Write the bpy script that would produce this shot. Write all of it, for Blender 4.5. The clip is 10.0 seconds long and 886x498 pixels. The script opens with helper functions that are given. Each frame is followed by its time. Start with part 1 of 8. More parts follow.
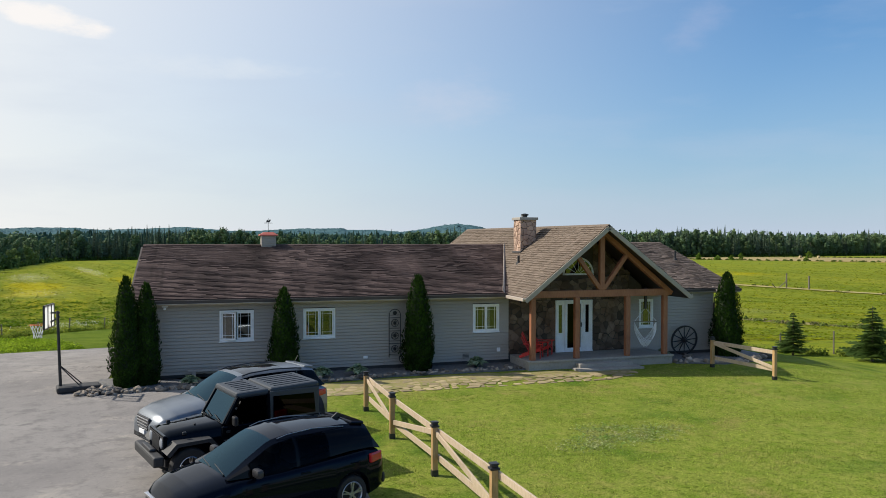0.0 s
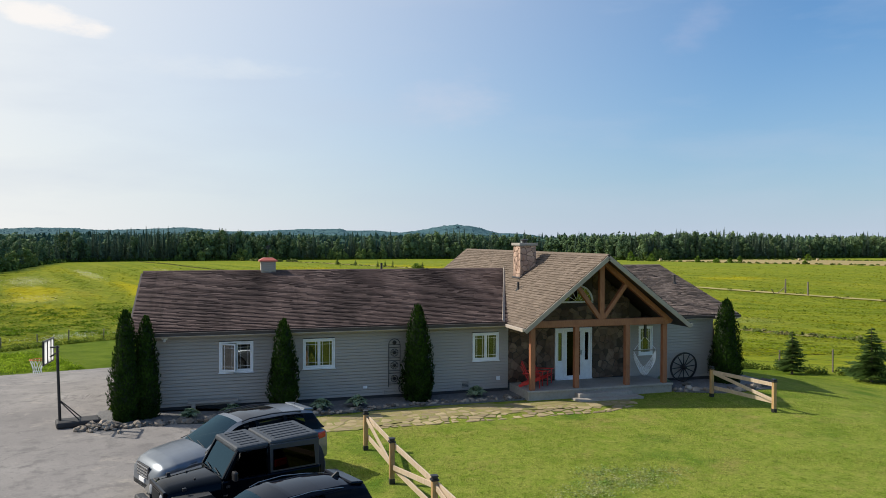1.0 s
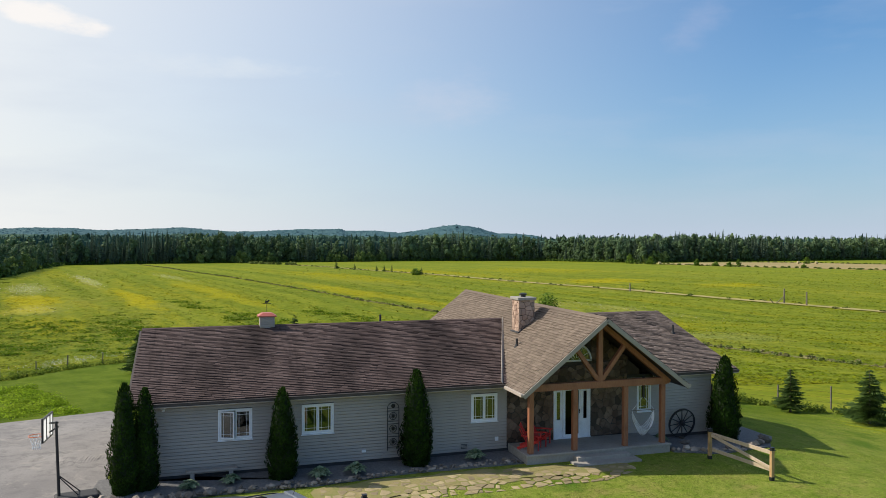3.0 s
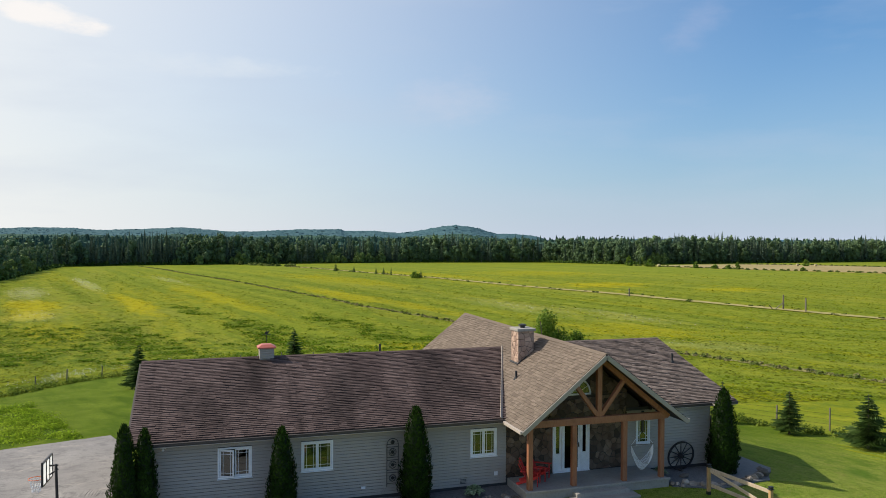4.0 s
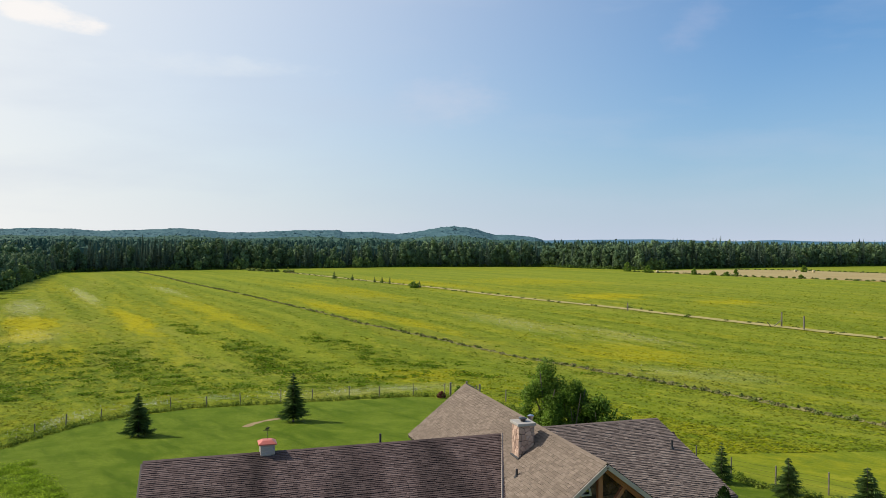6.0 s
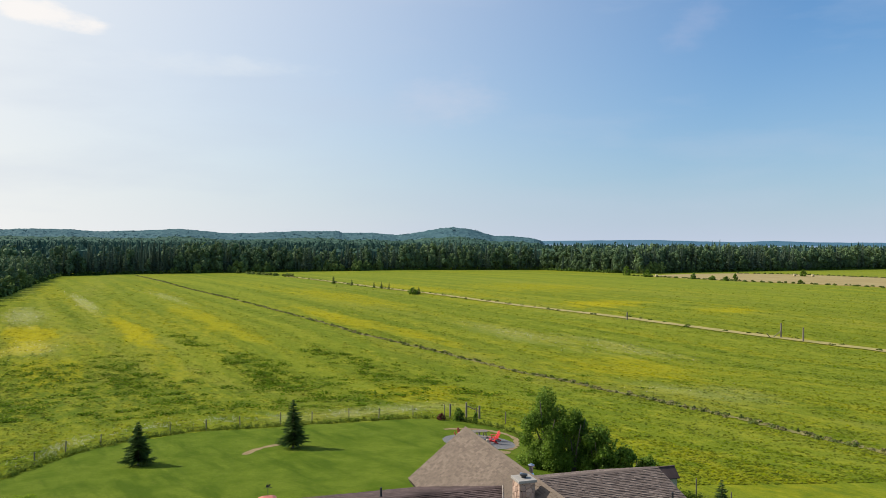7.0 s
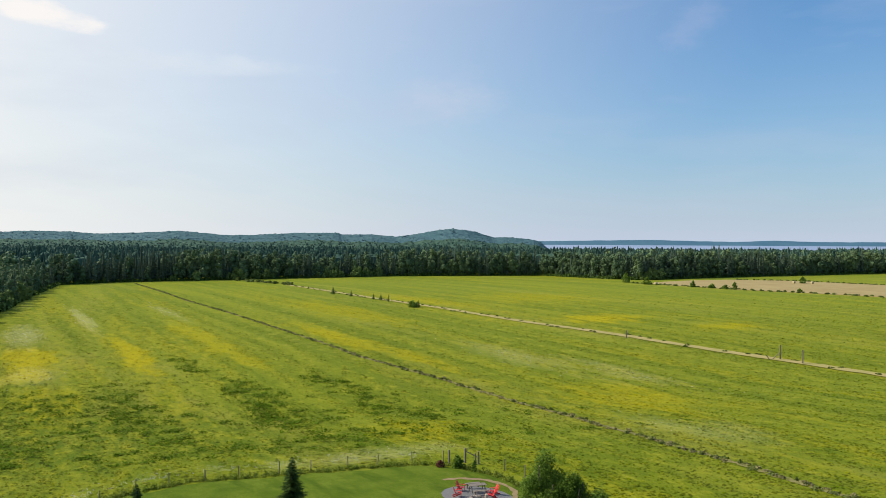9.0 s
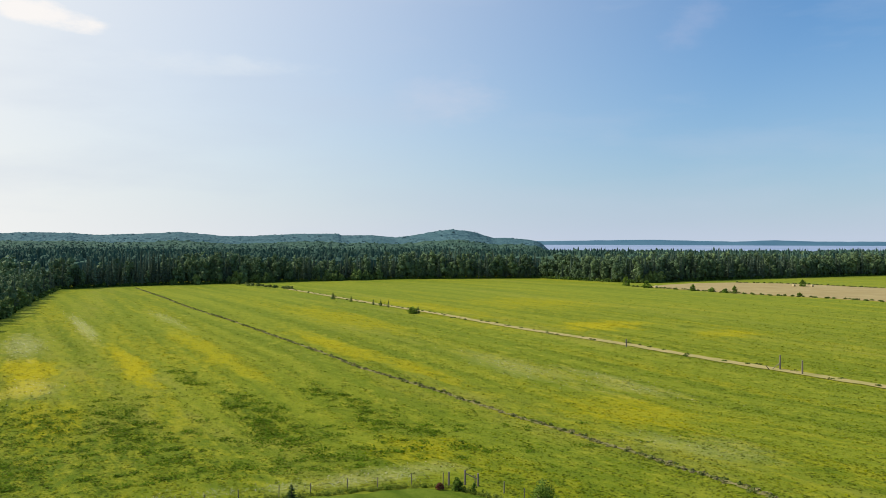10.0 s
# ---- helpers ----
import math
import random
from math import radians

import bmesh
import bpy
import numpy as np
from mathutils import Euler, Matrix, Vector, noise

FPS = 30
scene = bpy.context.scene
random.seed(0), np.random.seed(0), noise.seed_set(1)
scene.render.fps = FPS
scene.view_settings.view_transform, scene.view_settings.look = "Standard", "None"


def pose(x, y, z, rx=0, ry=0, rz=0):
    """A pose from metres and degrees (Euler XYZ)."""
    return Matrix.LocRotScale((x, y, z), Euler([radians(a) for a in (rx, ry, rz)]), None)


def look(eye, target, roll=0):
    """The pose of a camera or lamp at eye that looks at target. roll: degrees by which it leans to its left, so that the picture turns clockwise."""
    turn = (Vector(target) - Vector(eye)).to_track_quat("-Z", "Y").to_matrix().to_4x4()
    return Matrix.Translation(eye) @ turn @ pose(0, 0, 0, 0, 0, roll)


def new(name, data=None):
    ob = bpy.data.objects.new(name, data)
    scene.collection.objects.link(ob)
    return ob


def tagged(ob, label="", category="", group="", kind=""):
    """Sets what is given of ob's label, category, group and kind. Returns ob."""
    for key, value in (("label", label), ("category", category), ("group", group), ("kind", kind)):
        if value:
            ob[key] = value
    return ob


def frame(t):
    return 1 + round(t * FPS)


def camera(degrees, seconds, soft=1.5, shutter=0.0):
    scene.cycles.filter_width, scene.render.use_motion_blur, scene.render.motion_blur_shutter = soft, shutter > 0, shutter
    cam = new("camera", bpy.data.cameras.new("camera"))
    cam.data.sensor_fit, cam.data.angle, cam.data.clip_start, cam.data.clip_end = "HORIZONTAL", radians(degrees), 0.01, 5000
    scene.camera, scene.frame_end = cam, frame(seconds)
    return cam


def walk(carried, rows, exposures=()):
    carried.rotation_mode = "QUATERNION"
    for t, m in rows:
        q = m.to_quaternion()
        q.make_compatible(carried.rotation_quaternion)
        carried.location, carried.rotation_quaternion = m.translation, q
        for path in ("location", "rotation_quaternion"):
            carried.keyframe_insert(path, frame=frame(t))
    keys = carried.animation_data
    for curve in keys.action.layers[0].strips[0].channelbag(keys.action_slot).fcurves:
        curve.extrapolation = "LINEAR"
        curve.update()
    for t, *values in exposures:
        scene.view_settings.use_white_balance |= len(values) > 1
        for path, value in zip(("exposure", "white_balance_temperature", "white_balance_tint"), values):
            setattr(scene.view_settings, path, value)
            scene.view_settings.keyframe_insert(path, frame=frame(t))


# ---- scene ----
cam = camera(60.3, 10.0, soft=0.8)
PATH = [
    (0, (-0.113, 0.31, 4.973), (0.482, 2.219, 4.947), 0.1),
    (0.5, (-0.119, 0.313, 5.522), (0.477, 2.221, 5.497), 0.2),
    (1, (-0.135, 0.326, 6.082), (0.462, 2.234, 6.057), 0.2),
    (1.5, (-0.111, 0.324, 6.693), (0.486, 2.232, 6.667), 0.2),
    (2, (-0.113, 0.335, 7.309), (0.484, 2.244, 7.283), 0.3),
    (2.5, (-0.125, 0.327, 7.927), (0.474, 2.235, 7.9), 0.2),
    (4, (-0.151, 0.311, 9.912), (0.45, 2.218, 9.884), 0.3),
    (4.5, (-0.19, 0.319, 10.822), (0.412, 2.226, 10.793), 0.3),
    (5, (-0.208, 0.335, 11.793), (0.395, 2.242, 11.763), 0.3),
    (5.5, (-0.237, 0.354, 12.924), (0.367, 2.26, 12.894), 0.3),
    (7, (-0.339, 0.441, 16.653), (0.268, 2.346, 16.623), 0.4),
    (7.5, (-0.371, 0.534, 17.955), (0.236, 2.439, 17.925), 0.4),
    (8, (-0.296, 0.586, 19.37), (0.311, 2.492, 19.339), 0.3),
    (8.5, (-0.282, 0.494, 20.694), (0.325, 2.4, 20.662), 0.3),
    (9, (-0.219, 0.541, 22.103), (0.389, 2.446, 22.071), 0.3),
    (9.5, (-0.174, 0.621, 23.467), (0.435, 2.526, 23.434), 0.2),
    (10, (-0.135, 0.554, 24.739), (0.473, 2.459, 24.706), 0.2),
]
walk(cam, [(t, look(eye, target, roll)) for t, eye, target, roll in PATH])

# ---- light: a hazy summer morning, the sun low behind the house on the left ----
SUN_EL, SUN_AZ = 40.0, 59.0
SKY_HAZE, SKY_GLOW = (5.4, 6.15, 7.5), (9.3, 9.25, 8.95)
SUN_DIR = Vector((-math.sin(radians(SUN_AZ)) * math.cos(radians(SUN_EL)), math.cos(radians(SUN_AZ)) * math.cos(radians(SUN_EL)), math.sin(radians(SUN_EL))))
sun = new("sun", bpy.data.lights.new("sun", "SUN"))
sun.data.energy, sun.data.angle, sun.data.color = 5.0, radians(0.6), (1.0, 0.93, 0.82)
sun.matrix_world = look(SUN_DIR * 100, (0, 0, 0))

world = bpy.data.worlds.new("world")
scene.world = world
world.use_nodes = True
wn = world.node_tree.nodes
wl = world.node_tree.links
wn.clear()
w_out = wn.new("ShaderNodeOutputWorld")
w_bg = wn.new("ShaderNodeBackground")
w_bg.inputs["Strength"].default_value = 0.1
sky = wn.new("ShaderNodeTexSky")
sky.sky_type = "NISHITA"
sky.sun_disc = False
sky.sun_elevation, sky.sun_rotation = radians(SUN_EL), radians(-SUN_AZ)
sky.air_density, sky.dust_density, sky.ozone_density = 1.3, 0.25, 3.0
w_tc = wn.new("ShaderNodeTexCoord")
w_sep = wn.new("ShaderNodeSeparateXYZ")
wl.new(w_tc.outputs["Generated"], w_sep.inputs[0])


def w_math(op, a, b=None):
    m = wn.new("ShaderNodeMath")
    m.operation = op
    for i, v in enumerate((a, b)):
        if v is None:
            continue
        if isinstance(v, (int, float)):
            m.inputs[i].default_value = v
        else:
            wl.new(v, m.inputs[i])
    return m.outputs[0]


def w_mix(a, b, fac):
    m = wn.new("ShaderNodeMix")
    m.data_type = "RGBA"
    wl.new(a, m.inputs[6])
    m.inputs[7].default_value = (*b, 1)
    wl.new(fac, m.inputs[0])
    return m.outputs[2]


# humid summer haze low down, thicker towards the sun
w_up = w_math("MAXIMUM", w_sep.outputs[2], 0.0)
w_haze = w_math("MULTIPLY", w_math("POWER", 2.718, w_math("MULTIPLY", w_up, -6.5)), 0.95)
w_dot = wn.new("ShaderNodeVectorMath")
w_dot.operation = "DOT_PRODUCT"
wl.new(w_tc.outputs["Generated"], w_dot.inputs[0])
w_dot.inputs[1].default_value = SUN_DIR
w_glow = w_math("MULTIPLY", w_math("POWER", w_math("MAXIMUM", w_dot.outputs["Value"], 0.0), 1.4), 1.42)
# thin cirrus veils
w_high = wn.new("ShaderNodeMapRange")
w_high.interpolation_type = "SMOOTHSTEP"
wl.new(w_up, w_high.inputs[0])
for i_, v_ in ((1, 0.3), (2, 0.75), (3, 1.0), (4, 0.5)):
    w_high.inputs[i_].default_value = v_
w_glow = w_math("MULTIPLY", w_glow, w_high.outputs[0])
w_glow = w_math("MULTIPLY", w_glow, w_math("ADD", w_math("MULTIPLY", w_haze, 0.6), 0.9))
w_map = wn.new("ShaderNodeMapping")
w_map.inputs["Scale"].default_value = (1.6, 1.6, 7.0)
w_map.inputs["Location"].default_value = (0.3, 1.1, 0.4)
wl.new(w_tc.outputs["Generated"], w_map.inputs[0])
w_nz = wn.new("ShaderNodeTexNoise")
w_nz.inputs["Scale"].default_value, w_nz.inputs["Detail"].default_value, w_nz.inputs["Roughness"].default_value = 1.5, 6.0, 0.55
wl.new(w_map.outputs[0], w_nz.inputs["Vector"])
w_rng = wn.new("ShaderNodeMapRange")
wl.new(w_nz.outputs[0], w_rng.inputs[0])
w_rng.inputs[1].default_value, w_rng.inputs[2].default_value, w_rng.inputs[4].default_value = 0.48, 0.82, 0.5
w_tint = wn.new("ShaderNodeMix")
w_tint.data_type, w_tint.blend_type = "RGBA", "MULTIPLY"
w_tint.inputs[0].default_value = 1.0
wl.new(sky.outputs[0], w_tint.inputs[6])
w_tint.inputs[7].default_value = (0.305, 0.82, 1.24, 1)
w_col = w_mix(w_tint.outputs[2], SKY_HAZE, w_haze)
w_col = w_mix(w_col, SKY_GLOW, w_glow)
w_col = w_mix(w_col, SKY_HAZE, w_rng.outputs[0])
# one brighter wisp high on the sunward side


def w_axis(v):
    d = wn.new("ShaderNodeVectorMath")
    d.operation = "DOT_PRODUCT"
    wl.new(w_tc.outputs["Generated"], d.inputs[0])
    d.inputs[1].default_value = v
    return d.outputs["Value"]


w_f = w_axis((0.2975, 0.9545, 0.0))
w_side = w_math("DIVIDE", w_axis((0.9545, -0.2975, 0.0)), w_f)
w_rise = w_math("DIVIDE", w_axis((0, 0, 1)), w_f)
w_ahead = w_math("GREATER_THAN", w_f, 0.2)
w_nz2 = wn.new("ShaderNodeTexNoise")
w_nz2.inputs["Scale"].default_value, w_nz2.inputs["Detail"].default_value, w_nz2.inputs["Roughness"].default_value = 16.0, 6.0, 0.6
w_map2 = wn.new("ShaderNodeMapping")
w_map2.inputs["Scale"].default_value = (1.0, 1.0, 2.6)
wl.new(w_tc.outputs["Generated"], w_map2.inputs[0])
wl.new(w_map2.outputs[0], w_nz2.inputs["Vector"])


def wisp(col, at, size, tilt, rough, lo, hi, strength, tone):
    """A thin ragged cloud: at and size as slopes to the side and upwards, tilt its fall to the right."""
    a = w_math("DIVIDE", w_math("ADD", w_side, -at[0]), size[0])
    b = w_math("DIVIDE", w_math("ADD", w_math("ADD", w_rise, -at[1]), w_math("MULTIPLY", a, tilt)), size[1])
    r2 = w_math("ADD", w_math("MULTIPLY", a, a), w_math("MULTIPLY", b, b))
    m = wn.new("ShaderNodeMapRange")
    m.interpolation_type = "SMOOTHSTEP"
    wl.new(w_math("ADD", r2, w_math("MULTIPLY", w_nz2.outputs[0], rough)), m.inputs[0])
    for i_, v_ in ((1, hi), (2, lo), (3, 0.0), (4, strength)):
        m.inputs[i_].default_value = v_
    return w_mix(col, tone, w_math("MULTIPLY", m.outputs[0], w_ahead))


w_col = wisp(w_col, (-0.52, 0.29), (0.1, 0.021), 0.02, 2.4, 1.2, 2.1, 0.9, (9.8, 9.4, 9.1))
w_col = wisp(w_col, (0.015, 0.185), (0.075, 0.045), -0.004, 3.6, 0.9, 3.0, 0.32, (6.6, 6.8, 7.9))
w_col = wisp(w_col, (-0.33, 0.225), (0.17, 0.016), 0.008, 3.4, 0.9, 3.0, 0.4, (8.2, 8.6, 8.9))
w_col = wisp(w_col, (0.335, 0.285), (0.045, 0.035), -0.02, 3.4, 0.9, 3.0, 0.3, (4.6, 5.2, 7.2))
wl.new(w_col, w_bg.inputs["Color"])
wl.new(w_bg.outputs[0], w_out.inputs["Surface"])
scene.view_settings.exposure = 0.0

# ---- materials ----
def lin(r, g, b):
    """Linear colour from 0 to 255 display values."""
    return tuple(((c / 255) / 12.92 if c / 255 <= 0.04045 else ((c / 255 + 0.055) / 1.055) ** 2.4) for c in (r, g, b))


def node_mat(name):
    m = bpy.data.materials.new(name)
    m.use_nodes = True
    n, l = m.node_tree.nodes, m.node_tree.links
    return m, n, l, n["Principled BSDF"]


def mixed(n, l, a, b, fac):
    """A colour mix; a, b: sockets or colours; fac: socket or number."""
    x = n.new("ShaderNodeMix")
    x.data_type = "RGBA"
    for sock, v in ((x.inputs[6], a), (x.inputs[7], b)):
        if isinstance(v, tuple):
            sock.default_value = (*v[:3], 1)
        else:
            l.new(v, sock)
    if isinstance(fac, (int, float)):
        x.inputs[0].default_value = fac
    else:
        l.new(fac, x.inputs[0])
    return x.outputs[2]


def ramp(n, l, src, lo, hi):
    """src mapped so that lo gives 0 and hi gives 1, clamped."""
    r = n.new("ShaderNodeMapRange")
    l.new(src, r.inputs[0])
    r.inputs[1].default_value, r.inputs[2].default_value = lo, hi
    return r.outputs[0]


def noise_tex(n, l, vec, scale, detail=4.0, rough=0.55):
    t = n.new("ShaderNodeTexNoise")
    t.inputs["Scale"].default_value, t.inputs["Detail"].default_value, t.inputs["Roughness"].default_value = scale, detail, rough
    if vec is not None:
        l.new(vec, t.inputs["Vector"])
    return t.outputs[0]


def placed(n, l, scale=(1, 1, 1), turn=0.0):
    """World position, turned about z by so many degrees and then scaled."""
    g = n.new("ShaderNodeNewGeometry")
    m1 = n.new("ShaderNodeMapping")
    m1.inputs["Rotation"].default_value = (0, 0, radians(turn))
    l.new(g.outputs["Position"], m1.inputs[0])
    m2 = n.new("ShaderNodeMapping")
    m2.inputs["Scale"].default_value = scale
    l.new(m1.outputs[0], m2.inputs[0])
    return m2.outputs[0]


def bumped(n, l, bsdf, height, strength, distance):
    b = n.new("ShaderNodeBump")
    b.inputs["Strength"].default_value, b.inputs["Distance"].default_value = strength, distance
    l.new(height, b.inputs["Height"])
    l.new(b.outputs[0], bsdf.inputs["Normal"])


def rough_mat(name, a, b, scale, rough=0.7, metal=0.0, fine=None, bump=0.3, dist=0.01, island=0.0, obj=0.0, coat=0.0, spec=0.5):
    """Two colours mixed by coarse noise, with a finer grain, and random lightness by island or object."""
    m, n, l, p = node_mat(name)
    pos = placed(n, l)
    big = ramp(n, l, noise_tex(n, l, pos, scale, 5), 0.3, 0.7)
    grain = noise_tex(n, l, pos, fine or scale * 9, 3)
    col = mixed(n, l, a, b, big)
    dark = tuple(c * 0.72 for c in a)
    col = mixed(n, l, col, dark, ramp(n, l, grain, 0.5, 0.95))
    for amount, node, out in ((island, "ShaderNodeNewGeometry", "Random Per Island"), (obj, "ShaderNodeObjectInfo", "Random")):
        if amount:
            src = n.new(node).outputs[out]
            h = n.new("ShaderNodeHueSaturation")
            r = n.new("ShaderNodeMapRange")
            l.new(src, r.inputs[0])
            r.inputs[3].default_value, r.inputs[4].default_value = 1 - amount, 1 + amount
            l.new(r.outputs[0], h.inputs["Value"])
            l.new(col, h.inputs["Color"])
            col = h.outputs[0]
    l.new(col, p.inputs["Base Color"])
    p.inputs["Roughness"].default_value, p.inputs["Metallic"].default_value = rough, metal
    p.inputs["Coat Weight"].default_value = coat
    p.inputs["Specular IOR Level"].default_value = spec
    if bump:
        bumped(n, l, p, grain, bump, dist)
    return m


def wood_mat(name, a, b, rough=0.6):
    m, n, l, p = node_mat(name)
    c = n.new("ShaderNodeTexCoord")
    mp = n.new("ShaderNodeMapping")
    mp.inputs["Scale"].default_value = (14, 14, 1.5)
    l.new(c.outputs["Object"], mp.inputs[0])
    g = noise_tex(n, l, mp.outputs[0], 3, 6, 0.6)
    col = mixed(n, l, a, b, ramp(n, l, g, 0.35, 0.68))
    w = noise_tex(n, l, placed(n, l), 1.7, 3)
    col = mixed(n, l, col, tuple(x * 0.6 for x in a), ramp(n, l, w, 0.55, 0.9))
    l.new(col, p.inputs["Base Color"])
    p.inputs["Roughness"].default_value = rough
    bumped(n, l, p, g, 0.25, 0.01)
    return m


def plain(name, col, rough=0.5, metal=0.0, coat=0.0):
    return rough_mat(name, col, tuple(min(1, c * 1.18) for c in col), 3.0, rough, metal, fine=60, bump=0.08, dist=0.003, coat=coat)


def glass_mat(name, tint, gloss, ior=1.5, sheen=(0.95, 0.97, 1.0)):
    """Coated pane: partly mirror, partly see-through."""
    m, n, l, p = node_mat(name)
    n.remove(p)
    tr = n.new("ShaderNodeBsdfTransparent")
    tr.inputs[0].default_value = (*tint, 1)
    gl = n.new("ShaderNodeBsdfGlossy")
    gl.inputs["Roughness"].default_value = 0.01
    gl.inputs["Color"].default_value = (*sheen, 1)
    fr = n.new("ShaderNodeFresnel")
    fr.inputs[0].default_value = ior
    ad = n.new("ShaderNodeMath")
    ad.operation = "ADD"
    ad.use_clamp = True
    l.new(fr.outputs[0], ad.inputs[0])
    ad.inputs[1].default_value = gloss
    mx = n.new("ShaderNodeMixShader")
    l.new(ad.outputs[0], mx.inputs[0])
    l.new(tr.outputs[0], mx.inputs[1])
    l.new(gl.outputs[0], mx.inputs[2])
    l.new(mx.outputs[0], n["Material Output"].inputs[0])
    return m


def leaf_mat(name, a, b, scale=1.5, island=0.25, trans=0.25, spec=0.2):
    m, n, l, p = node_mat(name)
    pos = placed(n, l)
    col = mixed(n, l, a, b, ramp(n, l, noise_tex(n, l, pos, scale, 4), 0.3, 0.7))
    src = n.new("ShaderNodeNewGeometry").outputs["Random Per Island"]
    h = n.new("ShaderNodeHueSaturation")
    r = n.new("ShaderNodeMapRange")
    l.new(src, r.inputs[0])
    r.inputs[3].default_value, r.inputs[4].default_value = 1 - island, 1 + island
    l.new(r.outputs[0], h.inputs["Value"])
    l.new(col, h.inputs["Color"])
    l.new(h.outputs[0], p.inputs["Base Color"])
    p.inputs["Roughness"].default_value = 0.65
    p.inputs["Specular IOR Level"].default_value = spec
    if trans:
        t = n.new("ShaderNodeBsdfTranslucent")
        l.new(h.outputs[0], t.inputs[0])
        mx = n.new("ShaderNodeMixShader")
        mx.inputs[0].default_value = trans
        l.new(p.outputs[0], mx.inputs[1])
        l.new(t.outputs[0], mx.inputs[2])
        l.new(mx.outputs[0], n["Material Output"].inputs[0])
    return m


# flower drifts and lush patches of the meadow: middle x, y, half width across and half length along the swaths, strength
YELLOW = ((-36, 188, 6, 24, 0.75), (-16, 197, 3.2, 34, 0.8), (0, 222, 5, 50, 0.5), (9, 185, 4, 26, 0.4), (36, 215, 5, 34, 0.6), (47, 178, 4, 26, 0.4), (50, 290, 12, 60, 0.4),
          (134, 236, 16, 13, 0.85), (160, 204, 16, 9, 0.55), (74, 118, 9, 16, 0.4), (30, 105, 8, 9, 0.4), (-24, 142, 6, 16, 0.35), (95, 330, 10, 60, 0.35), (150, 330, 30, 40, 0.3))
WHITE = ((-47, 236, 6, 24, 0.55), (-38, 282, 2.6, 44, 0.6), (-12, 300, 3, 40, 0.3), (-32, 172, 5, 12, 0.35), (72, 165, 7, 26, 0.3), (86, 140, 6, 20, 0.35), (20, 92, 14, 4, 0.45), (66, 92, 7, 12, 0.35))
LUSH = ((9, 138, 3.2, 24, 1.0), (12, 122, 3.4, 9, 1.0), (-24, 138, 9, 14, 0.8), (-12, 138, 4, 18, 0.8), (30, 128, 4, 22, 0.7), (24, 148, 3, 10, 0.5), (-34, 108, 12, 10, 0.6), (-4, 178, 2, 9, 0.6), (-34, 300, 1.2, 50, 0.5), (160, 224, 6, 4, 0.8), (-16, 112, 36, 22, 0.9), (14, 100, 22, 10, 0.75), (52, 88, 20, 14, 0.4))


